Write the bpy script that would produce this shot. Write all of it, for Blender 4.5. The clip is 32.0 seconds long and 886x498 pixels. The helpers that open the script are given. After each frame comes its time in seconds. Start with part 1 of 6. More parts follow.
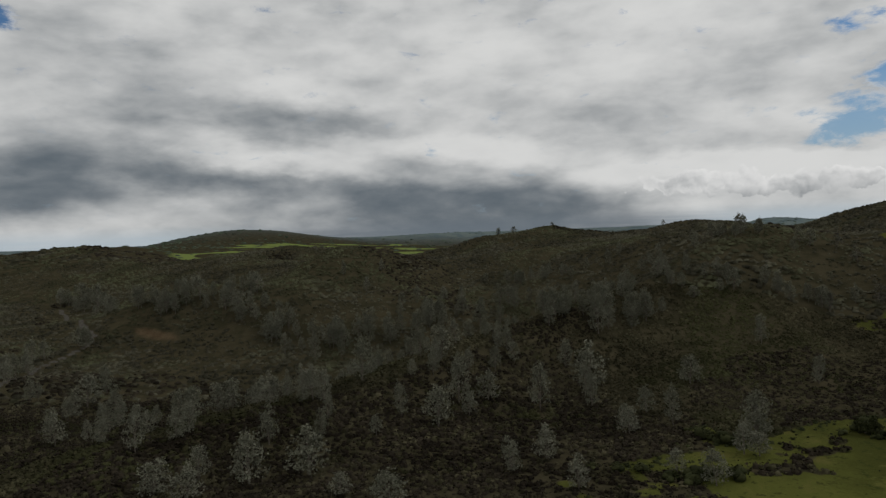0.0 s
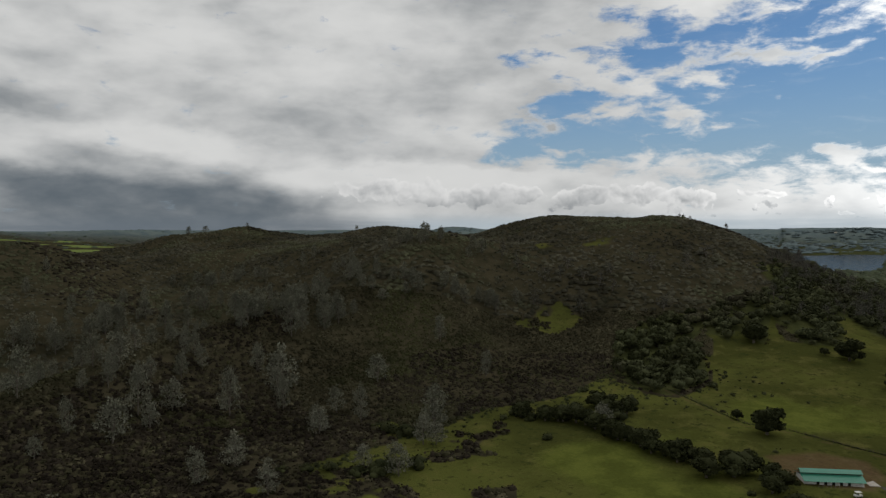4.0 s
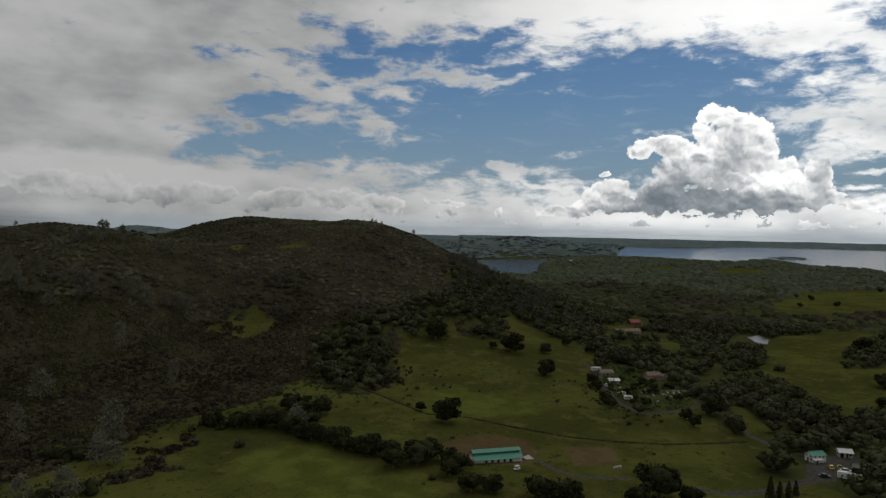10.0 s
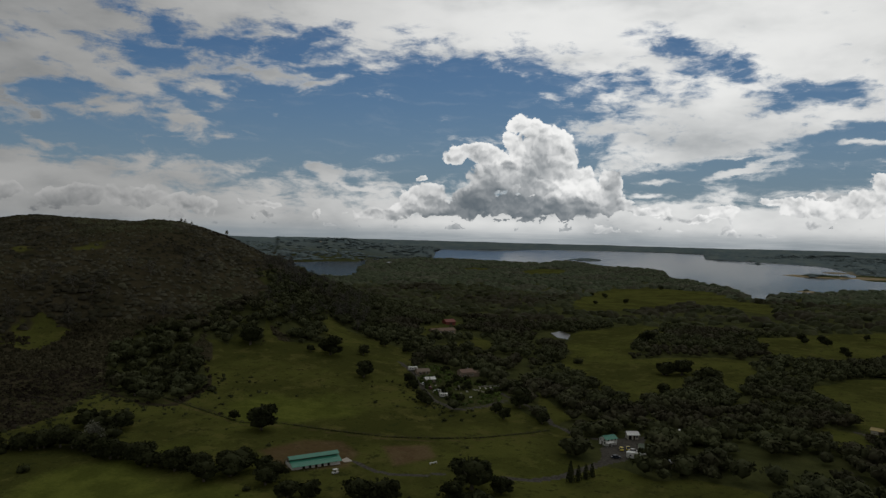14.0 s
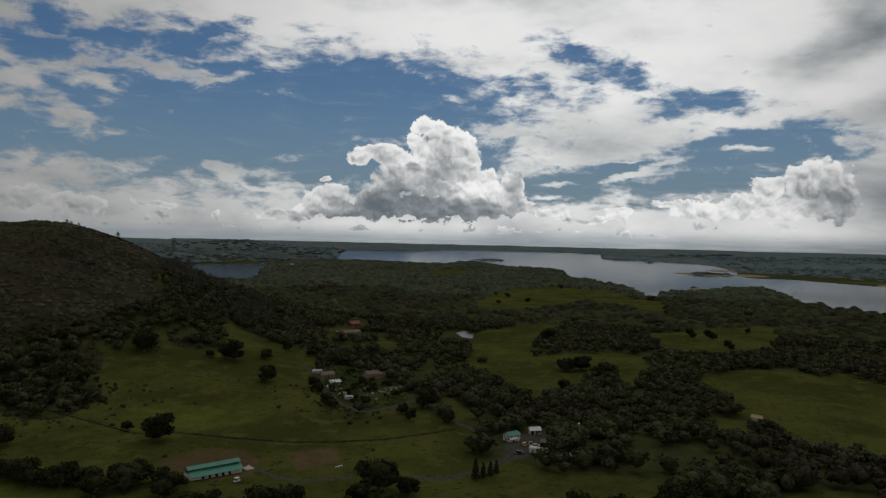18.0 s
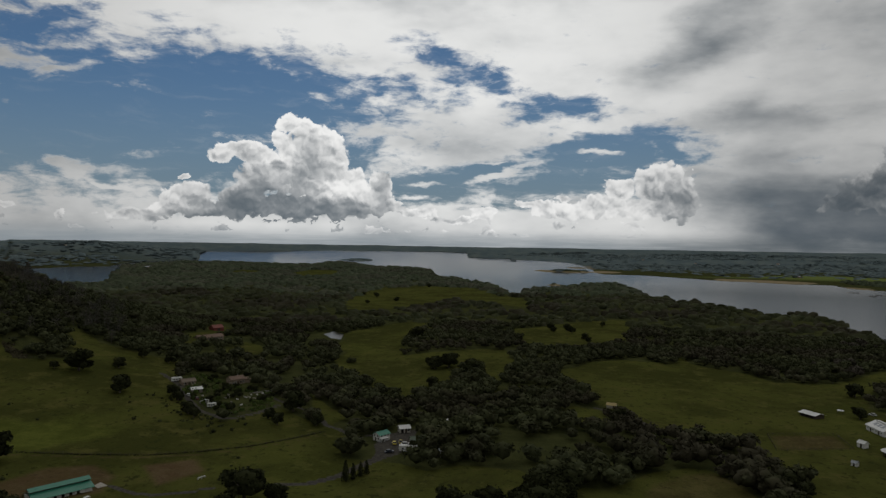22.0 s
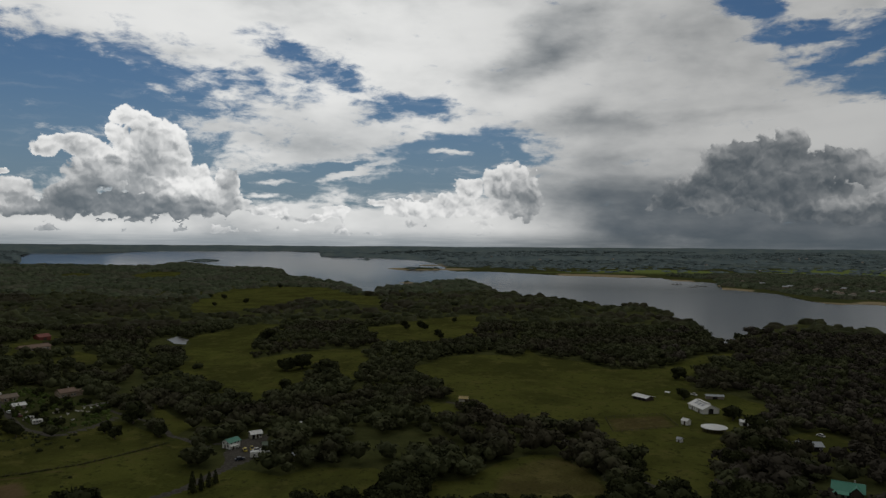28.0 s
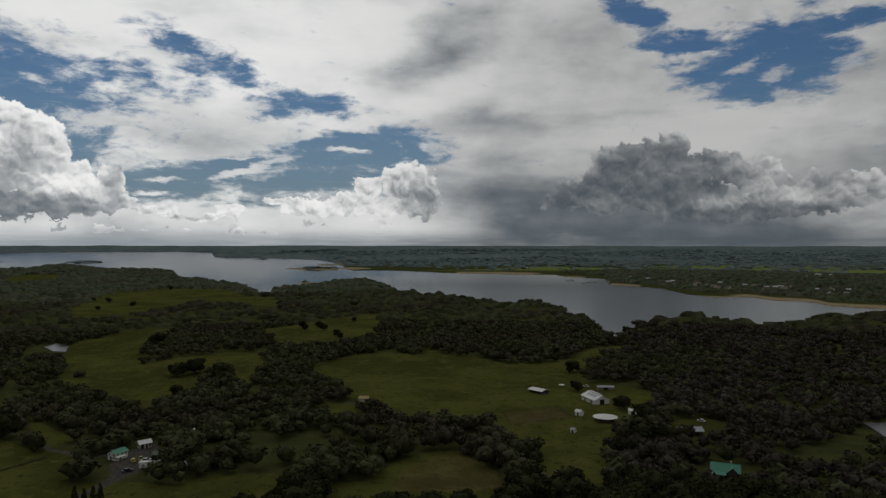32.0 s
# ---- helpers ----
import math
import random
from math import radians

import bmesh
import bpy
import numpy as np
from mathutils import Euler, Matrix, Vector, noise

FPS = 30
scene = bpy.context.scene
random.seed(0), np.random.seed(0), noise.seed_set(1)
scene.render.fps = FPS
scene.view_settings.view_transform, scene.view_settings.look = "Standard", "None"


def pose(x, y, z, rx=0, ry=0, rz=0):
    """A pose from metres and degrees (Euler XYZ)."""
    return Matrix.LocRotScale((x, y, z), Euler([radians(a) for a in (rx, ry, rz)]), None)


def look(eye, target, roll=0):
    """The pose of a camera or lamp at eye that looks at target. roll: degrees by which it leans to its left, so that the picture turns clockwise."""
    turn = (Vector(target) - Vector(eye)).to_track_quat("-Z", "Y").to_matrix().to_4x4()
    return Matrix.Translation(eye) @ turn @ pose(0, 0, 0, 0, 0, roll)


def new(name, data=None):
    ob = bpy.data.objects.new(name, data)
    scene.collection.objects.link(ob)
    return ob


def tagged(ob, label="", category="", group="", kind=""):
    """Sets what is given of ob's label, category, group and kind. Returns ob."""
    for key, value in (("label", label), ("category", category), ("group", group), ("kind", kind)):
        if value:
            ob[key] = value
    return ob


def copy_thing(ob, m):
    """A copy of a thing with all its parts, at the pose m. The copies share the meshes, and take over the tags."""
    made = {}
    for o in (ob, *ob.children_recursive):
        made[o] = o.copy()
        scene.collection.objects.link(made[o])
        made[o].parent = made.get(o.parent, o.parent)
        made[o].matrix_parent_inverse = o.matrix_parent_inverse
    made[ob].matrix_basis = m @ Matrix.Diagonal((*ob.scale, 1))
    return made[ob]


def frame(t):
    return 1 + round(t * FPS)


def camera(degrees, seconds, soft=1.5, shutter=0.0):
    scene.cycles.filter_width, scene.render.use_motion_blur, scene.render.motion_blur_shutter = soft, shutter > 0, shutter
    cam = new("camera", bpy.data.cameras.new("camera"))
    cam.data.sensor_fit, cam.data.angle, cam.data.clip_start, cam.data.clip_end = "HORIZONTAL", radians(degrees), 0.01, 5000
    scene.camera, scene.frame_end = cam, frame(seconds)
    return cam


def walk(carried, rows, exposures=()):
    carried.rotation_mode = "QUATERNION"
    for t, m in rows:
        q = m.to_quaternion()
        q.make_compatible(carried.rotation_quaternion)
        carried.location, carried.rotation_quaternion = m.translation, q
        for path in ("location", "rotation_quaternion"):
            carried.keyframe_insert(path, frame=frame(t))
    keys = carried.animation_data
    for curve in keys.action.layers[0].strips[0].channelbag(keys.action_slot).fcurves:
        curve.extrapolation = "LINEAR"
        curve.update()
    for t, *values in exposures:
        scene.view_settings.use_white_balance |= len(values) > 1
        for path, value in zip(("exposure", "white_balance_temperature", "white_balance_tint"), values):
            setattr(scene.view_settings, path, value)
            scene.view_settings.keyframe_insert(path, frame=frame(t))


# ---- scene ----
cam = camera(64.0, 32.0, soft=1.4)
TURNS = (
    (0.0, 88.66, 2.33, -0.02),
    (0.5, 88.56, 2.06, -2.56),
    (1.0, 88.46, 1.72, -6.71),
    (1.5, 88.37, 1.35, -10.95),
    (2.0, 88.31, 1.05, -14.76),
    (2.5, 88.29, 0.79, -18.00),
    (3.0, 88.29, 0.58, -20.50),
    (3.5, 88.31, 0.34, -22.37),
    (5.5, 88.34, 0.01, -29.97),
    (6.0, 88.37, -0.23, -31.74),
    (6.5, 88.40, -0.35, -33.50),
    (7.0, 88.43, -0.48, -35.37),
    (7.5, 88.46, -0.65, -37.37),
    (8.0, 88.50, -0.81, -39.46),
    (8.5, 88.56, -0.92, -41.68),
    (9.0, 88.62, -1.01, -43.90),
    (9.5, 88.68, -1.11, -46.14),
    (10.0, 88.74, -1.23, -48.36),
    (10.5, 88.81, -1.34, -50.56),
    (11.0, 88.88, -1.41, -52.72),
    (11.5, 88.95, -1.48, -54.85),
    (12.0, 89.02, -1.53, -56.98),
    (12.5, 89.08, -1.54, -58.61),
    (13.0, 89.14, -1.55, -60.04),
    (13.5, 89.20, -1.57, -61.41),
    (14.0, 89.26, -1.56, -62.95),
    (14.5, 89.31, -1.53, -64.53),
    (15.0, 89.35, -1.51, -65.92),
    (15.5, 89.40, -1.46, -66.90),
    (17.5, 89.47, -1.38, -69.46),
    (18.0, 89.53, -1.33, -70.62),
    (18.5, 89.56, -1.29, -71.83),
    (19.0, 89.59, -1.24, -73.08),
    (19.5, 89.62, -1.19, -74.58),
    (20.0, 89.65, -1.14, -76.18),
    (20.5, 89.68, -1.10, -77.55),
    (21.0, 89.69, -1.05, -78.74),
    (21.5, 89.70, -1.00, -79.99),
    (22.0, 89.71, -0.95, -81.23),
    (22.5, 89.72, -0.90, -82.46),
    (23.0, 89.74, -0.84, -83.70),
    (23.5, 89.75, -0.80, -84.90),
    (24.0, 89.76, -0.77, -86.08),
    (24.5, 89.77, -0.74, -87.21),
    (25.0, 89.78, -0.69, -88.12),
    (25.5, 89.77, -0.60, -89.00),
    (27.5, 89.74, -0.48, -92.02),
    (28.0, 89.73, -0.41, -93.06),
    (28.5, 89.73, -0.36, -94.38),
    (29.0, 89.72, -0.31, -95.64),
    (29.5, 89.70, -0.25, -96.80),
    (30.0, 89.69, -0.20, -97.82),
    (30.5, 89.68, -0.17, -98.73),
    (31.0, 89.67, -0.13, -99.65),
    (31.5, 89.66, -0.10, -100.50),
    (32.0, 89.66, -0.05, -101.19),
)
# the camera hangs still in the air and turns
walk(cam, [(t, pose(0, 0, 100, rx, ry, rz)) for t, rx, ry, rz in TURNS],
     exposures=((0.0, 0.05), (6.0, 0.05), (7.5, -0.02), (9.0, -0.28), (13.0, -0.78), (32.0, -0.86)))

# ---- sky: blue from the sky model, with the cloud decks laid over it by bearing and height above the horizon
sun_data = bpy.data.lights.new("sun", "SUN")
sun_data.energy, sun_data.angle, sun_data.color = 0.22, radians(14), (1.0, 0.95, 0.88)
sun = new("sun", sun_data)
SUN_B, SUN_E = 78, 52
sun.matrix_world = look((0, 0, 300), (-300 * math.sin(radians(SUN_B)) / math.tan(radians(SUN_E)), -300 * math.cos(radians(SUN_B)) / math.tan(radians(SUN_E)), 0))

world = bpy.data.worlds.new("sky")
scene.world = world
world.use_nodes = True
wt = world.node_tree
wt.nodes.clear()


class Sky:
    """Small helpers to write the sky's nodes."""

    def put(self, value, socket):
        if hasattr(value, "links"):
            wt.links.new(value, socket)
        else:
            socket.default_value = value

    def math(self, op, a, b=0.0, c=0.0, clamp=False):
        n = wt.nodes.new("ShaderNodeMath")
        n.operation, n.use_clamp = op, clamp
        for value, socket in zip((a, b, c), n.inputs):
            self.put(value, socket)
        return n.outputs[0]

    def vec(self, op, a, b):
        n = wt.nodes.new("ShaderNodeVectorMath")
        n.operation = op
        self.put(a, n.inputs[0]), self.put(b, n.inputs[1])
        return n.outputs[0]

    def ramp(self, v, lo, hi, a=0.0, b=1.0):
        n = wt.nodes.new("ShaderNodeMapRange")
        n.interpolation_type = "SMOOTHSTEP"
        for value, socket in zip((v, lo, hi, a, b), n.inputs):
            self.put(value, socket)
        return n.outputs[0]

    def noise(self, vector, scale, detail=6.0, rough=0.55, warp=0.0, color=False):
        n = wt.nodes.new("ShaderNodeTexNoise")
        self.put(vector, n.inputs["Vector"])
        n.inputs["Scale"].default_value, n.inputs["Detail"].default_value = scale, detail
        n.inputs["Roughness"].default_value, n.inputs["Distortion"].default_value = rough, warp
        return n.outputs["Color" if color else "Fac"]

    def cells(self, vector, scale):
        n = wt.nodes.new("ShaderNodeTexVoronoi")
        n.feature = "SMOOTH_F1"
        self.put(vector, n.inputs["Vector"])
        n.inputs["Scale"].default_value, n.inputs["Smoothness"].default_value = scale, 0.35
        return n.outputs["Distance"]

    def blob(self, vector, bearing, high, wide, tall, turn):
        m = wt.nodes.new("ShaderNodeMapping")
        m.vector_type = "TEXTURE"
        self.put(vector, m.inputs[0])
        m.inputs[1].default_value, m.inputs[2].default_value = (bearing, high, 0), (0, 0, radians(turn))
        m.inputs[3].default_value = (wide, tall, 1)
        g = wt.nodes.new("ShaderNodeTexGradient")
        g.gradient_type = "SPHERICAL"
        wt.links.new(m.outputs[0], g.inputs[0])
        return g.outputs["Fac"]

    def mass(self, vector, total, bearing, high, wide, tall, weight, turn=0.0):
        """Adds a soft rounded mass to a field."""
        return self.math("MULTIPLY_ADD", self.blob(vector, bearing, high, wide, tall, turn), weight, total)

    def union(self, vector, total, bearing, high, wide, tall, weight, turn=0.0):
        """Joins a rounded mass to others without heaping them up."""
        return self.math("MAXIMUM", self.math("MULTIPLY", self.blob(vector, bearing, high, wide, tall, turn), weight), total)

    def mix(self, f, a, b):
        n = wt.nodes.new("ShaderNodeMix")
        n.data_type = "RGBA"
        self.put(f, n.inputs[0]), self.put(a, n.inputs[6]), self.put(b, n.inputs[7])
        return n.outputs[2]


k = Sky()
coord = wt.nodes.new("ShaderNodeTexCoord")
split = wt.nodes.new("ShaderNodeSeparateXYZ")
wt.links.new(coord.outputs["Generated"], split.inputs[0])
dx, dy, dz = split.outputs
bearing = k.math("MULTIPLY", k.math("ARCTAN2", dx, dy), 180 / math.pi)
level = k.math("MULTIPLY", k.math("ARCSINE", dz), 180 / math.pi)
join = wt.nodes.new("ShaderNodeCombineXYZ")
wt.links.new(bearing, join.inputs[0]), wt.links.new(level, join.inputs[1])
flat = join.outputs[0]
# a deck overhead looks flatter towards the horizon
stretch = k.vec("MULTIPLY", flat, (1.0, 2.3, 1.0))
ragged = k.vec("ADD", flat, k.vec("MULTIPLY", k.vec("SUBTRACT", k.noise(stretch, 0.16, 5, 0.6, color=True), (0.5, 0.5, 0.5)), (4.5, 2.6, 0.0)))
crisp = k.vec("ADD", flat, k.vec("MULTIPLY", k.vec("SUBTRACT", k.noise(flat, 0.5, 5, 0.6, color=True), (0.5, 0.5, 0.5)), (1.9, 1.7, 0.0)))

# high deck: cloud everywhere but for the gaps where the blue shows
gap = 0.0
# the wide blue opening
for row in (
    (55.5, 8.6, 22.0, 6.5, 1.0, 6),
    (60.0, 10.1, 14.4, 4.4, 1.0, 15),
    (47.3, 6.8, 17.3, 3.1, 1.0),
    (36.7, 7.0, 11.2, 2.9, 1.0),
    (30.7, 6.4, 5.2, 1.4, 1.0),
    (34.1, 9.5, 5.2, 1.4, 1.0, 10),
    (61.8, 6.3, 11.8, 4.4, 1.0),
    (53.3, 8.5, 26.2, 7.3, 1.0),
    (66.1, 10.8, 18.2, 6.2, 1.0, -8),
    (61.2, 12.1, 29.0, 3.5, 1.0),
    (47.0, 11.0, 9.1, 2.0, 1.0),
    (73.9, 7.8, 2.6, 4.1, 1.0),
    (50.2, 7.5, 15.3, 5.3, 1.0),
):
    gap = k.union(ragged, gap, *row)
# breaks along its edge
for row in (
    (40.7, 15.0, 5.3, 2.0, 0.8, -20),
    (40.8, 13.1, 7.4, 2.4, 0.85),
    (31.5, 13.1, 4.0, 1.0, 0.9),
    (51.4, 14.9, 5.9, 1.7, 0.85, 20),
    (49.8, 14.5, 8.7, 2.3, 0.85),
    (45.0, 14.2, 5.3, 1.3, 0.85),
    (81.3, 14.4, 6.8, 2.0, 0.72, -20),
    (84.4, 13.3, 7.5, 1.7, 0.72, -25),
    (90.6, 10.9, 7.2, 1.9, 0.85, -8),
    (88.0, 10.1, 4.3, 1.0, 0.8),
):
    gap = k.union(ragged, gap, *row)
# the smaller opening towards the dark cloud
for row in (
    (94.4, 7.2, 10.2, 3.4, 1.0, 5),
    (98.3, 7.6, 2.8, 2.0, 1.0, -10),
    (90.4, 4.9, 11.6, 2.4, 1.0, 5),
    (80.2, 4.7, 9.5, 2.2, 1.0),
    (83.7, 5.6, 10.3, 1.3, 1.0),
    (78.9, 3.8, 5.2, 1.3, 1.0),
    (125.1, 13.8, 8.9, 4.1, 1.0, 10),
    (128.0, 13.8, 5.1, 4.7, 1.0),
    (124.6, 11.2, 4.4, 1.5, 1.0),
    (119.8, 15.1, 5.5, 1.4, 1.0),
    (116.2, 17.2, 4.4, 1.8, 0.9, -30),
    (130.5, 15.5, 7.0, 1.3, 1.0),
    (-32.0, 15.7, 3.1, 0.9, 0.85),
):
    gap = k.union(ragged, gap, *row)
# cloud arms that reach across the blue
arm = 0.0
# the arm that slants down over the blue
for row in (
    (35.9, 11.5, 14.9, 2.6, 1.0, -20),
    (42.7, 8.2, 4.7, 1.8, 1.0, -32),
    (37.6, 8.8, 3.6, 0.8, 1.0, 8),
    (33.9, 6.2, 3.4, 0.6, 0.85),
    (43.7, 11.0, 4.7, 1.3, 1.0, 12),
    (49.0, 12.7, 8.4, 1.6, 1.0, -5),
    (52.7, 12.1, 3.7, 0.8, 0.9, 15),
    (53.7, 5.1, 3.3, 1.5, 1.0, -20),
    (57.2, 3.9, 4.2, 0.6, 1.0, -18),
):
    arm = k.union(ragged, arm, *row)
# streaks and wisps
for row in (
    (75.8, 11.4, 3.2, 1.1, 1.0),
    (78.9, 8.8, 11.3, 2.2, 1.0, -3),
    (83.2, 7.2, 10.3, 1.2, 1.0, -5),
    (85.8, 5.6, 6.4, 0.5, 1.0, 11),
    (85.4, 6.4, 9.4, 0.4, 0.9, -2),
    (77.6, 7.7, 6.1, 2.7, 1.0),
    (91.8, 9.1, 14.2, 1.2, 1.0, 6),
    (93.4, 7.6, 2.9, 0.4, 0.9, -5),
    (79.8, 5.0, 3.1, 0.4, 0.9),
    (79.4, 3.8, 4.7, 0.6, 0.9),
    (44.7, 10.9, 3.3, 1.1, 0.9, -15),
    (51.9, 12.7, 3.6, 0.6, 0.9, -10),
):
    arm = k.union(ragged, arm, *row)
# low wisps
for row in (
    (53.7, 5.3, 2.8, 0.8, 1.0, -15),
    (56.1, 4.3, 4.8, 0.8, 1.0, -24),
    (59.0, 3.7, 3.3, 0.7, 0.9),
    (47.7, 3.2, 5.2, 0.9, 0.85, -8),
    (124.1, 12.9, 3.6, 0.8, 0.85, 10),
    (119.9, 13.2, 4.6, 1.4, 0.85),
):
    arm = k.union(ragged, arm, *row)
cover = k.math("MAXIMUM", k.math("SUBTRACT", 0.5, gap), k.math("SUBTRACT", arm, 0.5))
fine = k.math("SUBTRACT", k.noise(stretch, 0.36, 10, 0.64, 0.3), 0.5)
streak = k.math("SUBTRACT", k.noise(k.vec("MULTIPLY", ragged, (0.5, 2.8, 1.0)), 0.5, 8, 0.62), 0.5)
cover = k.math("ADD", cover, k.math("MULTIPLY_ADD", fine, 1.5, k.math("MULTIPLY", streak, 0.7)))
high = k.ramp(cover, -0.14, 0.34)
thin = k.ramp(k.math("MULTIPLY_ADD", gap, -0.25, streak), -0.22, 0.22, 0.0, 0.16)
high = k.math("MAXIMUM", high, thin)
# light and dark in the deck
shade = k.math("MULTIPLY_ADD", k.math("SUBTRACT", k.noise(stretch, 0.085, 5, 0.5, 0.15), 0.5), 1.1, 0.70)
# the dark side away from the lake
for row in (
    (-2.5, 2.0, 22.0, 4.6, -0.62, -3),
    (6.0, 1.6, 16.0, 3.0, -0.35),
    (-27.5, 6.0, 12.0, 5.0, -0.42, 5),
    (-30.5, 3.2, 7.0, 2.0, -0.35),
    (-17.0, 4.6, 9.0, 1.5, -0.35, -8),
    (-11.0, 9.6, 12.0, 1.6, -0.25, -6),
    (-13.5, 6.6, 12.0, 1.6, 0.45, -10),
    (-12.0, 11.5, 12.0, 1.5, 0.2, -6),
    (3.0, 6.6, 14.0, 1.6, 0.35, -4),
    (20.0, 3.9, 12.0, 1.7, 0.5),
    (27.5, 3.4, 6.3, 1.9, 0.4),
    (-25.0, 0.8, 11.0, 1.3, -0.12),
    (-22.0, 9.0, 26.0, 12.0, -0.18),
    (4.0, 13.5, 20.0, 4.0, 0.15),
):
    shade = k.mass(ragged, shade, *row)
# bands over the hill and the blue opening
for row in (
    (22.0, 9.5, 14.0, 3.0, -0.14),
    (25.6, 4.2, 14.3, 1.1, 0.35),
    (90.3, 16.4, 11.1, 3.9, 0.3),
    (67.3, 16.8, 22.8, 2.7, 0.5),
):
    shade = k.mass(ragged, shade, *row)
# the pale sheet over the dark cloud, with its soft grey hollow
for row in (
    (100.8, 15.6, 8.0, 3.4, -0.62, 28),
    (105.0, 6.8, 8.0, 4.6, -0.34),
    (110.0, 2.6, 14.0, 3.4, -0.34),
    (117.0, 3.6, 18.0, 4.4, -0.4),
    (108.5, 9.6, 14.4, 1.2, -0.24),
    (120.7, 8.9, 9.5, 1.8, 0.45, 6),
    (113.0, 12.8, 14.6, 3.0, 0.25),
    (92.9, 12.5, 11.9, 4.2, 0.3),
    (120.7, 1.0, 22.7, 1.6, -0.6),
    (131.0, 6.5, 5.0, 3.7, -0.2),
):
    shade = k.mass(ragged, shade, *row)
shade = k.math("MINIMUM", k.math("MAXIMUM", shade, 0.14), 0.95)
shade = k.math("MULTIPLY_ADD", k.math("SUBTRACT", k.noise(stretch, 0.26, 8, 0.52, 0.15), 0.5), 0.48, shade)
# thin edges of the deck let more light through
veil = k.ramp(shade, -0.05, 1.02)
veil = k.math("MAXIMUM", veil, k.math("MULTIPLY", k.ramp(cover, 0.50, 0.12, 0.0, 0.82), k.ramp(gap, 0.12, 0.4)))

# heaped clouds near the horizon
heap = 0.0
# the tower
for row in (
    (68.9, 9.3, 1.9, 1.8, 1.0),
    (70.4, 8.8, 3.1, 1.8, 1.0),
    (71.7, 8.5, 1.9, 1.8, 1.0),
    (70.5, 7.0, 4.7, 3.8, 1.0),
    (68.6, 7.7, 1.7, 2.3, 1.0),
    (72.4, 6.7, 2.6, 2.4, 1.0),
    (69.9, 5.1, 5.1, 2.8, 1.0),
    (72.5, 4.6, 5.2, 3.2, 1.0),
    (66.5, 4.9, 4.7, 2.5, 1.0),
    (66.5, 6.2, 1.7, 1.4, 1.0),
    (68.0, 5.9, 1.5, 1.3, 1.0),
):
    heap = k.union(crisp, heap, *row)
# its foot
for row in (
    (65.3, 3.5, 4.0, 2.7, 1.0),
    (69.1, 3.0, 9.4, 2.2, 1.0),
    (74.0, 3.5, 6.0, 2.6, 1.0),
    (76.1, 5.0, 1.7, 2.2, 1.0),
    (76.2, 3.1, 3.1, 1.7, 1.0),
    (61.1, 3.4, 3.8, 1.8, 1.0),
    (60.3, 2.6, 2.6, 1.2, 1.0),
    (62.8, 2.5, 5.2, 1.3, 1.0),
):
    heap = k.union(crisp, heap, *row)
# its shoulder
for row in (
    (65.1, 7.1, 3.7, 1.3, 1.0),
    (66.6, 6.8, 2.6, 1.3, 1.0),
    (63.8, 6.7, 1.9, 1.0, 1.0),
    (61.1, 4.9, 0.9, 0.3, 0.9),
):
    heap = k.union(crisp, heap, *row)
# the bank beside the smaller opening
for row in (
    (79.0, 2.7, 3.3, 0.8, 1.0),
    (84.5, 2.7, 2.5, 1.0, 1.0),
    (87.9, 3.2, 2.3, 0.9, 1.0),
    (90.0, 3.0, 4.8, 1.4, 1.0),
    (90.8, 3.9, 1.5, 0.6, 1.0),
    (93.3, 3.3, 4.1, 1.7, 1.0),
    (95.3, 4.6, 2.3, 1.6, 1.0),
    (97.7, 4.9, 3.2, 3.2, 1.0),
    (99.3, 4.0, 3.4, 3.6, 1.0),
    (96.7, 3.1, 7.2, 1.7, 1.0),
    (82.4, 2.2, 6.0, 0.5, 1.0),
):
    heap = k.union(crisp, heap, *row)
# the bank behind the big hill
for row in (
    (20.5, 3.0, 9.2, 1.8, 0.9),
    (27.3, 2.6, 12.8, 1.9, 0.9),
    (35.4, 2.5, 4.7, 1.7, 1.0),
    (39.3, 2.6, 5.1, 1.8, 1.0),
    (43.1, 2.3, 3.8, 1.6, 1.0),
    (48.4, 2.5, 3.7, 0.8, 0.85),
    (57.1, 2.0, 5.4, 1.1, 0.85),
):
    heap = k.union(crisp, heap, *row)
# the dark cloud
for row in (
    (115.6, 6.7, 5.8, 2.5, 1.0, 12),
    (119.2, 7.3, 2.5, 2.2, 1.0),
    (118.0, 5.9, 9.0, 2.8, 1.0),
    (113.8, 4.7, 6.7, 2.0, 1.0),
    (122.3, 6.1, 4.4, 2.0, 1.0),
    (124.5, 5.5, 4.7, 2.0, 1.0),
    (116.7, 3.9, 13.2, 2.6, 1.0),
    (111.5, 3.6, 5.0, 1.6, 0.9),
    (124.7, 2.8, 12.5, 2.1, 1.0),
    (130.1, 3.9, 7.4, 2.6, 1.0),
):
    heap = k.union(crisp, heap, *row)
# rows of small far heaps just over the horizon
row_band = k.math("MULTIPLY", k.math("MULTIPLY", k.ramp(level, 0.5, 1.0), k.ramp(level, 3.0, 1.7)), k.math("MULTIPLY", k.ramp(bearing, 24.0, 34.0), k.ramp(bearing, 104.0, 94.0)))
row_heap = k.ramp(k.noise(k.vec("MULTIPLY", crisp, (1.0, 1.7, 1.0)), 0.42, 4, 0.6), 0.42, 0.66, 0.0, 0.75)
heap = k.math("MAXIMUM", heap, k.math("MULTIPLY", row_band, row_heap))


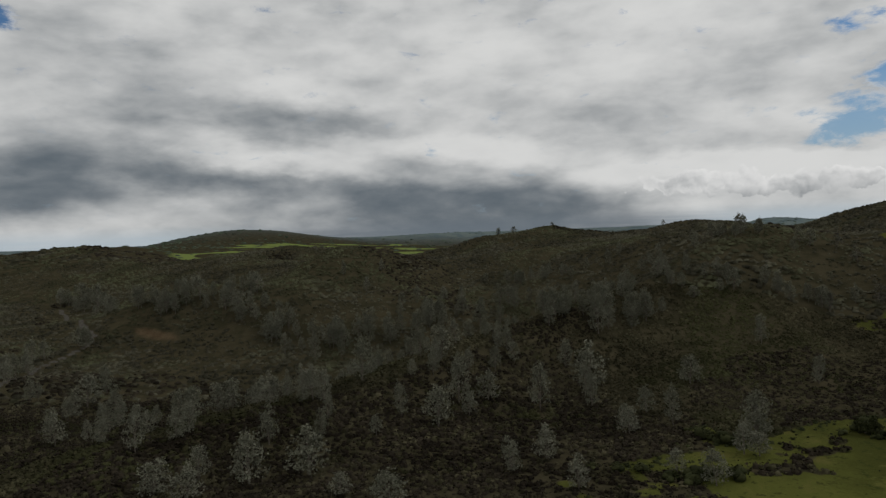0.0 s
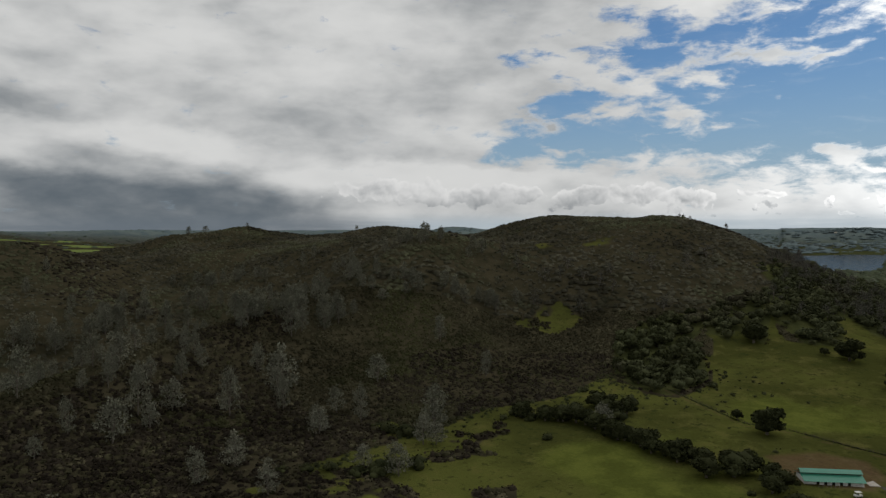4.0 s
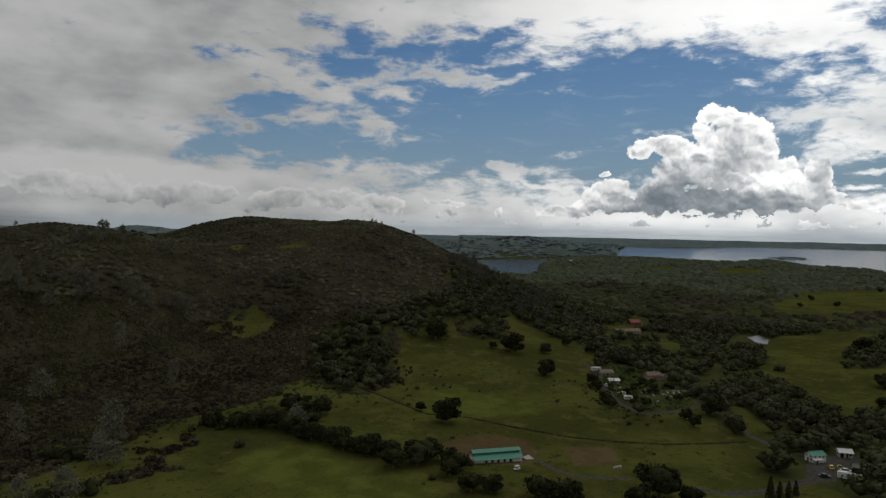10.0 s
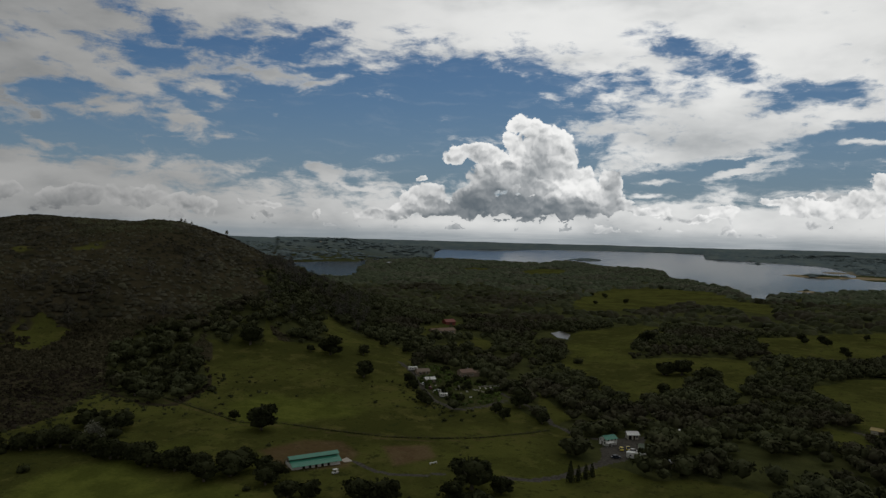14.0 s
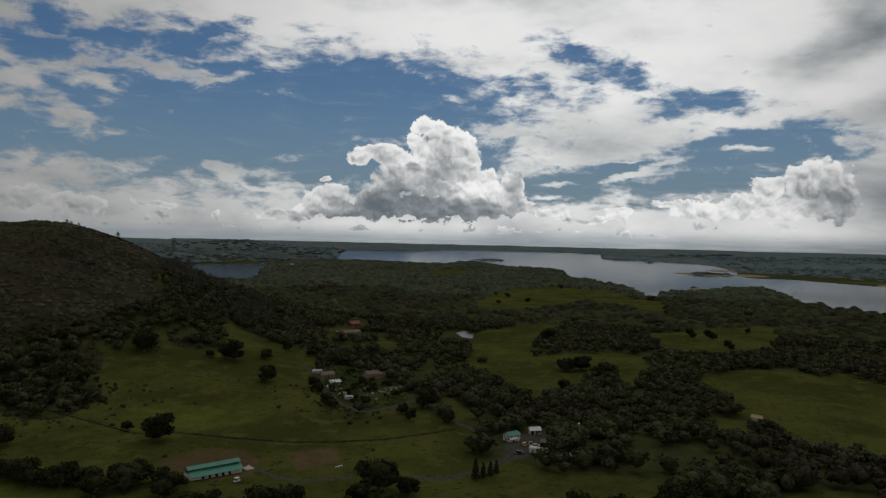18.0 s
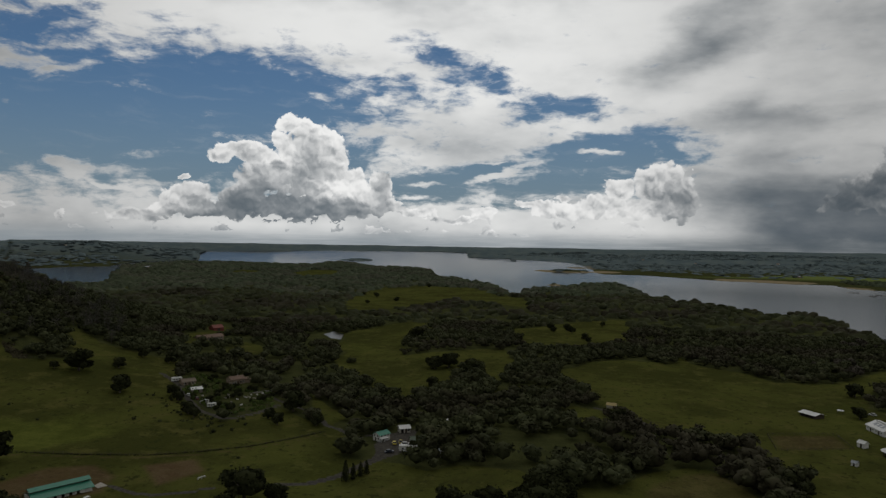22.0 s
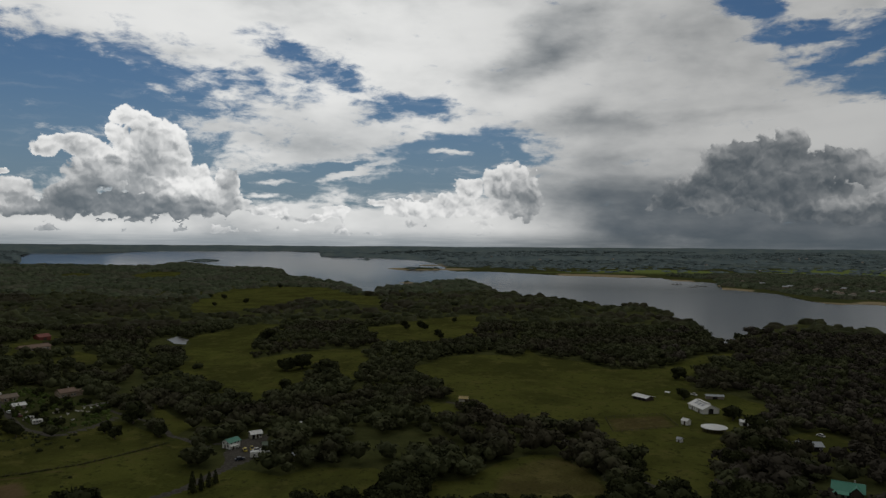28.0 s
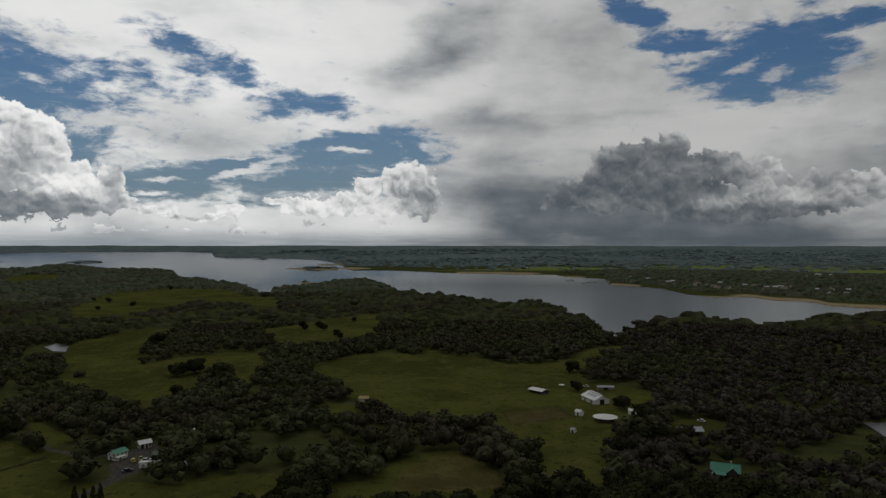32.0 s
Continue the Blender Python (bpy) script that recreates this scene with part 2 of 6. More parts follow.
def swell(v):
    """Rounded billows of three sizes."""
    total = k.math("MULTIPLY", k.math("SUBTRACT", 0.5, k.cells(v, 0.5)), 0.30)
    total = k.math("MULTIPLY_ADD", k.math("SUBTRACT", 0.5, k.cells(v, 1.25)), 0.24, total)
    return k.math("MULTIPLY_ADD", k.math("SUBTRACT", 0.5, k.cells(v, 3.1)), 0.08, total)


bumps = swell(crisp)
above = swell(k.vec("ADD", crisp, (0.10, 0.30, 0.0)))
body = k.math("ADD", bumps, heap)
body = k.math("MULTIPLY_ADD", k.math("SUBTRACT", k.noise(flat, 1.0, 7, 0.58), 0.5), 0.30, body)
lump = k.ramp(body, 0.43, 0.51)
heap_lit = 0.62
# shaded feet
for row in (
    (69.1, 2.7, 9.5, 1.9, -0.85),
    (66.5, 4.0, 4.5, 2.8, -0.5),
    (70.6, 6.3, 3.4, 2.6, -0.32),
    (73.2, 4.2, 2.4, 1.2, 0.35),
    (61.6, 1.9, 4.8, 0.7, -0.4),
    (76.4, 4.8, 1.2, 2.3, -0.4),
    (75.1, 2.2, 4.3, 0.7, -0.32),
    (99.8, 3.5, 2.7, 2.7, -0.48),
    (97.1, 4.2, 1.9, 2.0, -0.16),
    (70.3, 9.6, 4.4, 1.3, 0.24),
    (27.3, 1.8, 14.3, 0.8, -0.2),
):
    heap_lit = k.mass(crisp, heap_lit, *row)
# the dark cloud
for row in (
    (118.0, 6.0, 9.0, 3.6, -0.8),
    (113.0, 4.4, 6.0, 2.4, -0.3),
    (111.3, 3.3, 10.6, 2.6, -0.56),
    (124.8, 3.7, 9.8, 2.7, -0.4),
    (130.1, 3.5, 5.6, 2.5, -0.24),
    (122.7, 1.4, 19.8, 1.3, -0.56),
    (105.3, 2.0, 7.2, 0.9, -0.16),
    (118.5, 1.8, 22.0, 2.4, -0.6),
    (121.5, 3.3, 5.0, 0.8, 0.40),
    (127.5, 3.6, 6.0, 1.0, 0.35),
    (111.1, 6.1, 1.7, 1.2, 0.56),
    (119.4, 8.3, 2.7, 0.6, 0.16),
):
    heap_lit = k.mass(crisp, heap_lit, *row)
# billows catch the light on their upper sides, and thin rims glow
relief_lit = k.math("SUBTRACT", bumps, above)
heap_lit = k.math("SUBTRACT", heap_lit, k.ramp(level, 3.0, 0.8, 0.0, 0.24))
broad = k.math("SUBTRACT", k.noise(crisp, 0.42, 6, 0.55), 0.5)
rim = k.ramp(body, 0.80, 0.50)
heap_lit = k.math("MINIMUM", k.math("MAXIMUM", heap_lit, 0.05), 0.95)
heap_lit = k.math("MULTIPLY_ADD", broad, 0.75, k.math("MULTIPLY_ADD", k.math("MULTIPLY", rim, heap_lit), 0.34, heap_lit))
heap_lit = k.math("MULTIPLY_ADD", k.math("MULTIPLY", k.ramp(heap_lit, 0.0, 0.7, 0.8, 2.4), k.ramp(bearing, 28.0, 60.0, 0.35, 1.0)), relief_lit, heap_lit)
heap_lit = k.ramp(heap_lit, -0.18, 1.12)

sky = wt.nodes.new("ShaderNodeTexSky")
sky.sky_type, sky.sun_disc = "NISHITA", False
sky.sun_elevation, sky.sun_rotation = radians(SUN_E), radians(SUN_B)
sky.altitude, sky.air_density, sky.dust_density, sky.ozone_density = 200, 1.0, 0.6, 2.0
blue = k.vec("MULTIPLY", sky.outputs[0], (0.43, 0.60, 0.74))
haze = k.ramp(level, 14.0, -0.5, 0.0, 0.85)
blue = k.mix(haze, blue, (3.3, 4.4, 5.5, 1))
# the sky is brighter on the side where the veiled sun stands
sunward = k.math("MULTIPLY", k.ramp(bearing, 34.0, 72.0, 0.90, 2.0), k.ramp(bearing, 86.0, 116.0, 1.0, 0.62))
cloud = k.mix(veil, (1.2, 1.5, 1.78, 1), (8.2, 8.25, 8.15, 1))
pile = k.mix(heap_lit, (1.15, 1.42, 1.66, 1), (9.2, 9.2, 9.1, 1))
bright = wt.nodes.new("ShaderNodeCombineXYZ")
for socket in bright.inputs:
    wt.links.new(sunward, socket)
tone = k.mix(high, blue, k.vec("MULTIPLY", cloud, bright.outputs[0]))
tone = k.mix(lump, tone, k.vec("MULTIPLY", pile, bright.outputs[0]))
bands = k.noise(k.vec("MULTIPLY", flat, (0.25, 4.0, 1.0)), 0.9, 6, 0.6)
low = k.math("MULTIPLY", k.ramp(level, 1.5, 0.1, 0.0, 0.85), k.ramp(bands, 0.25, 0.65, 0.75, 1.0))
rain = k.ramp(bearing, 88.0, 108.0)
gloom = k.math("MULTIPLY", k.ramp(bearing, 26.0, 14.0), k.ramp(bearing, -22.0, -10.0))
tone = k.mix(low, tone, k.mix(gloom, k.mix(rain, (4.4, 5.2, 5.8, 1), (1.5, 1.9, 2.2, 1)), (1.5, 1.8, 2.1, 1)))
back = wt.nodes.new("ShaderNodeBackground")
wt.links.new(tone, back.inputs[0])
back.inputs[1].default_value = 0.085
out = wt.nodes.new("ShaderNodeOutputWorld")
wt.links.new(back.outputs[0], out.inputs[0])

# ---- the lie of the land: the eye is at (0, 0, EYE), metres, far country drawn in towards the eye
EYE = 100.0
LAKE = -40.0


def lattice(ix, iy, seed):
    n = (ix.astype(np.int64) * 374761393 + iy.astype(np.int64) * 668265263 + seed * 974634757) & 0x7FFFFFFF
    n = ((n ^ (n >> 13)) * 1274126177) & 0x7FFFFFFF
    return ((n ^ (n >> 16)) & 0xFFFF) / 65535.0


def value_noise(x, y, seed):
    ix, iy = np.floor(x), np.floor(y)
    fx, fy = x - ix, y - iy
    fx, fy = fx * fx * (3 - 2 * fx), fy * fy * (3 - 2 * fy)
    a, b = lattice(ix, iy, seed), lattice(ix + 1, iy, seed)
    c, d = lattice(ix, iy + 1, seed), lattice(ix + 1, iy + 1, seed)
    return (a + (b - a) * fx) * (1 - fy) + (c + (d - c) * fx) * fy


def fbm(x, y, size, octaves, seed):
    """Layered noise about zero, within about -1 to 1."""
    out, amp, total = 0.0, 1.0, 0.0
    for k in range(octaves):
        out = out + amp * (value_noise(x / size + 17.3 * k, y / size - 9.1 * k, seed + k) * 2 - 1)
        total, amp, size = total + amp, amp * 0.5, size * 0.5
    return out / total * 1.4


def smooth(a, b, v):
    k = np.clip((v - a) / (b - a), 0, 1)
    return k * k * (3 - 2 * k)


# hills of the chaparral ridge: bearing, distance, height, half-width across the bearing, half-width along it, lean
HILLS = [
    (-32, 1550, 85.0, 120, 260, 0),
    (-25, 1500, 47.9, 75, 230, 0),
    (-20, 1480, 31.8, 60, 230, 0),
    (-12.5, 1150, 85.2, 110, 220, 0),
    (-4, 1150, 12.6, 70, 220, 0),
    (5, 1150, 82.9, 130, 240, 0),
    (14, 1130, 25.0, 130, 240, 0),
    (20.5, 1100, 80.0, 100, 260, 0),
    (25.5, 1080, 6.6, 90, 240, 0),
    (31.5, 950, 67.4, 75, 210, 0),
    (36, 950, 26.1, 80, 210, 0),
    (41.5, 900, 73.8, 80, 220, 0),
    (48.5, 900, 47.1, 90, 230, 0),
    (55.5, 900, 8.0, 80, 200, 0),
    (9, 500, 36.0, 100, 46, 0.9),
    (0, 620, -22.0, 130, 60, 0.5),
    (-7.5, 860, 34, 62, 70, 0),
    (-6, 1040, -28, 80, 60, 0),
    (-16, 760, 34.0, 95, 50, -0.5),
    (17, 760, 34.0, 62, 100, -0.5),
    (24, 640, 30.0, 42, 120, 0.6),
    (-20, 560, -12.0, 90, 80, 0),
]

# bearing of the near shore and the angle under the eye's level at which it stands; the same for the far shore
SHORE = ((50, 3.0), (55.9, 3.0), (56.4, 2.3), (57, 1.8), (59, 1.6), (62, 1.5), (65.7, 1.5), (67.8, 1.6), (70.9, 1.64), (72.1, 1.44), (73.1, 1.4), (75.6, 1.68),
         (78.4, 1.75), (80.2, 1.92), (80.6, 2.36), (82.5, 2.5), (85.1, 2.88), (86.2, 3.34), (86.8, 3.57), (87.5, 3.57), (88.6, 3.09), (90.4, 3.0), (92.2, 2.78), (94.9, 2.6),
         (96.3, 3.0), (97.2, 3.46), (100.4, 3.81), (103.1, 3.97), (104.9, 4.31), (106.3, 4.43), (108, 4.13), (109.8, 4.59), (112, 5.16), (113.7, 6.33), (114.5, 6.82),
         (115.4, 6.61), (116.4, 5.71), (118.2, 5.3), (120.6, 4.91), (122.9, 5.19), (125.5, 5.39), (127.6, 5.27), (129.8, 4.6), (133, 4.4), (140, 4.4))
FAR_SHORE = ((50, 2.2), (53.6, 1.96), (56.1, 1.93), (56.9, 1.7), (59.1, 1.54), (62.1, 1.4), (62.3, 0.9), (63, 0.76), (67, 0.66), (73, 0.56), (81, 0.50), (83.2, 0.55),
             (83.4, 0.9), (85.1, 0.97), (87.3, 1.05), (90.6, 1.17), (91.5, 1.27), (92.9, 1.6), (93.3, 1.95), (94, 2.05), (97.8, 2.09), (100.8, 2.26), (104.5, 2.37),
             (110.2, 2.4), (111.1, 2.57), (114.1, 2.7), (114.5, 3.17), (118.2, 3.39), (120.2, 3.8), (122.5, 3.93), (124.7, 3.85), (126.2, 4.03), (128.9, 4.15),
             (129.8, 4.37), (133, 4.4), (140, 4.4))
SHORE_B, SHORE_A = zip(*SHORE)
FAR_B, FAR_A = zip(*FAR_SHORE)


# low sandy islands and spits: bearing, distance, half-width across, half-length along, height
ISLETS = ((74.3, 6300, 190, 420, 22), (91.2, 4160, 190, 150, 24), (89.4, 4230, 110, 70, 17), (90.3, 2650, 70, 60, 16), (127.3, 1745, 46, 14, 14.5), (69.3, 6900, 80, 90, 17),
          (92.0, 5000, 130, 300, 17), (86.8, 6900, 160, 200, 17))


def height(x, y):
    """The ground's height at a true place."""
    x, y = np.asarray(x, float), np.asarray(y, float)
    far = np.hypot(x, y)
    b = np.degrees(np.arctan2(x, y))
    z = 2.5 * fbm(x, y, 230, 3, 5) * smooth(120, 500, far)
    for bearing, dist, tall, across, along, lean in HILLS:
        u, v = math.sin(math.radians(bearing)), math.cos(math.radians(bearing))
        p, q = x * v - y * u, x * u + y * v - dist
        q = q - lean * p
        z = z + tall * np.exp(-0.5 * (p / across) ** 2 - 0.5 * (q / along) ** 2)
    scrub = smooth(62, 40, b) * smooth(-120, -50, b)
    z = z + scrub * smooth(330, 650, far) * (26 * (0.5 - np.abs(fbm(x, y, 330, 3, 11))) + 6 * fbm(x, y, 120, 3, 13) - 9)
    z = z + smooth(55, 62, b) * smooth(700, 1300, far) * (9 * fbm(x, y, 330, 3, 31) + 2)
    back = smooth(1500, 3200, far) * smooth(50, 42, b)
    z = z * (1 - back) + back * (22 + 40 * fbm(x, y, 1500, 4, 3))
    for bearing, dist, tall, wide in ((-15.7, 5200, 96, 330), (-11, 5600, 55, 300), (-19.5, 5600, 60, 300), (-24.5, 2700, 52, 110), (-6, 4300, 34, 420), (1, 7000, 60, 700), (26.2, 7500, 62, 210), (24.2, 7500, 45, 160)):
        u, v = math.sin(math.radians(bearing)), math.cos(math.radians(bearing))
        p, q = x * v - y * u, x * u + y * v - dist
        z = z + tall * np.exp(-0.5 * (p / wide) ** 2 - 0.5 * (q / 900) ** 2)
    # the lake and the country beyond it
    wet = smooth(49, 50.5, b) * smooth(150, 141, b)
    jag = 1 + 0.012 * fbm(b * 14, b * 3, 30, 3, 41)
    near = (EYE - 9) / np.tan(np.radians(np.interp(b, SHORE_B, SHORE_A))) * (1 + 0.01 * fbm(x, y, 120, 3, 51))
    beyond = (EYE - LAKE) / np.tan(np.radians(np.interp(b, FAR_B, FAR_A))) * jag
    width = np.maximum(60, 0.05 * near)
    rim = wet * smooth(near - 380, near - 60, far)
    z = z * (1 - 0.85 * rim) + 2 * 0.85 * rim
    z = z * (1 - wet * smooth(near, near + width, far)) + wet * smooth(near, near + width, far) * (LAKE - 12)
    other = LAKE + 1 + smooth(0, 900, far - beyond) * (16 + 30 * np.maximum(fbm(x, y, 1700, 3, 61), -0.4)) + 62 * smooth(1500, 9000, far - beyond)
    for bearing, dist, tall, wide in ((54.7, 6500, 75, 190), (49.5, 6500, 90, 300), (58.5, 6500, 50, 260)):
        u, v = math.sin(math.radians(bearing)), math.cos(math.radians(bearing))
        other = other + tall * np.exp(-0.5 * ((x * v - y * u) / wide) ** 2 - 0.5 * ((x * u + y * v - dist) / 600) ** 2)
    for bearing, dist, across, along, tall in ISLETS:
        u, v = math.sin(math.radians(bearing)), math.cos(math.radians(bearing))
        p, q = x * v - y * u, x * u + y * v - dist
        z = np.maximum(z, LAKE - 12 + tall * np.exp(-((p / across) ** 2) - (q / along) ** 2))
    z = np.where(wet > 0.5, np.where(far > beyond, np.maximum(other, LAKE + smooth(0, 40, far - beyond) * 1.5), z), z)
    return z


def draw_in(x, y, z):
    """Where a true place is built: the far country stands nearer, on the same line of sight."""
    far = np.maximum(np.hypot(x, y), 1e-6)
    built = np.where(far < 2500, far, 4900 - 6.0e6 / np.maximum(far, 2500))
    k = built / far
    return x * k, y * k, EYE + (z - EYE) * k


# ---- materials
def material(name, rough=0.8, metal=0.0, spec=0.3):
    m = bpy.data.materials.new(name)
    m.use_nodes = True
    p = m.node_tree.nodes["Principled BSDF"]
    p.inputs["Roughness"].default_value, p.inputs["Metallic"].default_value = rough, metal
    p.inputs["Specular IOR Level"].default_value = spec
    return m, m.node_tree, p


def grain(nt, scale, detail=5.0, rough=0.6, source="Object", stretch=None):
    n = nt.nodes.new("ShaderNodeTexNoise")
    n.inputs["Scale"].default_value, n.inputs["Detail"].default_value, n.inputs["Roughness"].default_value = scale, detail, rough
    c = nt.nodes.new("ShaderNodeTexCoord")
    v = c.outputs[source]
    if stretch:
        s = nt.nodes.new("ShaderNodeMapping")
        s.inputs[3].default_value = stretch
        nt.links.new(v, s.inputs[0])
        v = s.outputs[0]
    nt.links.new(v, n.inputs["Vector"])
    return n.outputs["Fac"]


def blend(nt, f, a, b, mode="MIX"):
    n = nt.nodes.new("ShaderNodeMix")
    n.data_type, n.blend_type = "RGBA", mode
    for value, socket in ((f, n.inputs[0]), (a, n.inputs[6]), (b, n.inputs[7])):
        if hasattr(value, "links"):
            nt.links.new(value, socket)
        else:
            socket.default_value = value if isinstance(value, float) else (*value, 1)
    return n.outputs[2]


def steps(nt, v, lo, hi):
    n = nt.nodes.new("ShaderNodeMapRange")
    n.interpolation_type = "SMOOTHSTEP"
    nt.links.new(v, n.inputs[0])
    n.inputs[1].default_value, n.inputs[2].default_value = lo, hi
    return n.outputs[0]


def relief(nt, p, v, strength, distance):
    b = nt.nodes.new("ShaderNodeBump")
    b.inputs["Strength"].default_value, b.inputs["Distance"].default_value = strength, distance
    nt.links.new(v, b.inputs["Height"])
    nt.links.new(b.outputs[0], p.inputs["Normal"])


def attribute(nt, name):
    a = nt.nodes.new("ShaderNodeAttribute")
    a.attribute_name = name
    return a.outputs["Fac"]


def surface(name, a, b, scale, rough=0.8, metal=0.0, bump=0.3, fine=None, spec=0.3, vary=0.0):
    """Two tones by a coarse noise, a fine grain over it, and relief."""
    m, nt, p = material(name, rough, metal, spec)
    col = blend(nt, steps(nt, grain(nt, scale), 0.35, 0.65), a, b)
    g = grain(nt, fine or scale * 9)
    col = blend(nt, 0.35, col, blend(nt, g, (0.45, 0.45, 0.45), (1.0, 1.0, 1.0)), "MULTIPLY")
    if vary:
        r = nt.nodes.new("ShaderNodeObjectInfo").outputs["Random"]
        col = blend(nt, vary, col, blend(nt, r, (0.4, 0.42, 0.4), (1.0, 1.0, 1.0)), "MULTIPLY")
    nt.links.new(col, p.inputs["Base Color"])
    relief(nt, p, g, bump, 0.05)
    return m


def foliage(name, a, b, scale, vary=0.5, tint=None, patchy=0.7):
    """Leaves: tone by plant, by clump and by a fine grain."""
    m, nt, p = material(name, 0.9, 0, 0.03)
    geo = nt.nodes.new("ShaderNodeNewGeometry")
    col = blend(nt, geo.outputs["Random Per Island"], a, b)
    if tint:
        col = blend(nt, steps(nt, grain(nt, 0.008, 6.0, 0.65), 0.47, 0.60), col, tint)
    info = nt.nodes.new("ShaderNodeObjectInfo")
    col = blend(nt, vary, col, blend(nt, info.outputs["Random"], (0.45, 0.5, 0.42), (1.0, 1.0, 1.0)), "MULTIPLY")
    g = grain(nt, scale, 4.0)
    col = blend(nt, 0.5, col, blend(nt, steps(nt, g, 0.3, 0.7), (0.45, 0.45, 0.45), (1.0, 1.0, 1.0)), "MULTIPLY")
    patch = grain(nt, 0.014, 6.0, 0.68)
    col = blend(nt, patchy, col, blend(nt, steps(nt, patch, 0.42, 0.58), (0.30, 0.29, 0.27), (1.0, 1.0, 1.0)), "MULTIPLY")
    nt.links.new(col, p.inputs["Base Color"])
    return m


oak_leaf = foliage("oak_leaf", (0.041, 0.047, 0.021), (0.074, 0.080, 0.034), 0.8)
wood_leaf = foliage("woodland_leaf", (0.052, 0.059, 0.028), (0.084, 0.090, 0.042), 0.25, tint=(0.066, 0.060, 0.038), patchy=0.4)
# woodland leaf lightened and greyed: haze painted in past about 1450 metres
hazed_far_leaf = foliage("hazed_forest_leaf", (0.076, 0.094, 0.054), (0.104, 0.122, 0.072), 0.1, tint=(0.104, 0.106, 0.072), patchy=0.3)
# haze of distance put into the leaf colour: paler and bluer
far_haze_leaf = foliage("far_haze_woods", (0.125, 0.165, 0.172), (0.165, 0.205, 0.208), 0.02, patchy=0.3)
# dark green with a little distance haze mixed into the colour
hazed_ridge_leaf = foliage("hazed_ridge_woods", (0.055, 0.074, 0.050), (0.085, 0.108, 0.070), 0.05, patchy=0.4)
shrub_leaf = foliage("shrub_leaf", (0.041, 0.038, 0.021), (0.116, 0.101, 0.060), 0.4, tint=(0.066, 0.066, 0.030))
pine_leaf = foliage("pine_needle", (0.152, 0.151, 0.110), (0.205, 0.202, 0.152), 0.9, 0.35, patchy=0.15)
brown_leaf = foliage("bare_wood", (0.060, 0.052, 0.040), (0.098, 0.085, 0.067), 0.25, patchy=0.4)
# shrub leaf for the farther slopes, haze put into its paler, greyer colour
hazed_upland_leaf = foliage("hazed_upland_shrub_leaf", (0.050, 0.048, 0.032), (0.102, 0.094, 0.064), 0.4, tint=(0.086, 0.088, 0.048))
# darker brown leaf that carries the hills' relief shading in its colour
chamise_shade_leaf = foliage("chamise_shade_leaf", (0.026, 0.021, 0.015), (0.056, 0.045, 0.031), 0.4)
bare_twig = foliage("bare_twig", (0.090, 0.086, 0.072), (0.145, 0.138, 0.118), 0.9, patchy=0.3)
garden_leaf = foliage("garden_leaf", (0.05, 0.075, 0.02), (0.12, 0.16, 0.04), 1.2)
bark = surface("bark", (0.09, 0.075, 0.06), (0.16, 0.14, 0.11), 1.5, 0.95)

# open ground: grass, scrub soil, bare earth and gravel by zones laid on the mesh
ground_mat, nt, p = material("ground", 0.95, 0, 0.0)
wide, mid, tiny = grain(nt, 0.013, 8.0, 0.65), grain(nt, 0.07, 8.0, 0.68), grain(nt, 0.8, 6.0, 0.7)
grass = blend(nt, steps(nt, wide, 0.40, 0.60), (0.056, 0.060, 0.016), (0.092, 0.097, 0.024))
grass = blend(nt, steps(nt, mid, 0.50, 0.66), grass, (0.104, 0.098, 0.029))
grass = blend(nt, steps(nt, grain(nt, 0.2, 6.0, 0.7), 0.46, 0.36), grass, (0.042, 0.049, 0.015))
scrub = blend(nt, steps(nt, mid, 0.35, 0.65), (0.035, 0.032, 0.018), (0.062, 0.053, 0.031))
earth = blend(nt, steps(nt, mid, 0.35, 0.65), (0.110, 0.066, 0.038), (0.142, 0.096, 0.056))
gravel = blend(nt, steps(nt, tiny, 0.35, 0.65), (0.066, 0.060, 0.051), (0.100, 0.092, 0.079))
sand = blend(nt, steps(nt, mid, 0.35, 0.65), (0.25, 0.20, 0.12), (0.36, 0.29, 0.17))
woods = blend(nt, steps(nt, mid, 0.35, 0.65), (0.044, 0.050, 0.019), (0.074, 0.078, 0.028))
rough_edge = nt.nodes.new("ShaderNodeMath")
rough_edge.operation = "MULTIPLY_ADD"
nt.links.new(tiny, rough_edge.inputs[0])
rough_edge.inputs[1].default_value, rough_edge.inputs[2].default_value = 0.5, -0.25


def zone(name, under, over, lo=0.35, hi=0.65):
    s = nt.nodes.new("ShaderNodeMath")
    nt.links.new(attribute(nt, name), s.inputs[0]), nt.links.new(rough_edge.outputs[0], s.inputs[1])
    return blend(nt, steps(nt, s.outputs[0], lo, hi), under, over)


col = zone("scrub", grass, scrub)
col = zone("woods", col, woods)
col = zone("lush", col, blend(nt, steps(nt, mid, 0.40, 0.60), (0.080, 0.092, 0.019), (0.118, 0.134, 0.027)), 0.3, 1.0)
# sunlight on far fields put into grass colour, plus pale fields across the lake
col = zone("bright", col, (0.165, 0.205, 0.060))
col = zone("earth", col, earth, 0.2, 0.9)
col = zone("gravel", col, gravel)
col = zone("sand", col, sand)
# blue-grey haze over the far country, put into the ground colour
col = zone("far_haze", col, blend(nt, steps(nt, wide, 0.35, 0.65), (0.105, 0.140, 0.150), (0.150, 0.182, 0.172)), 0.0, 1.0)
col = blend(nt, 0.5, col, blend(nt, tiny, (0.35, 0.35, 0.35), (1.0, 1.0, 1.0)), "MULTIPLY")
nt.links.new(col, p.inputs["Base Color"])
relief(nt, p, tiny, 0.6, 0.6)

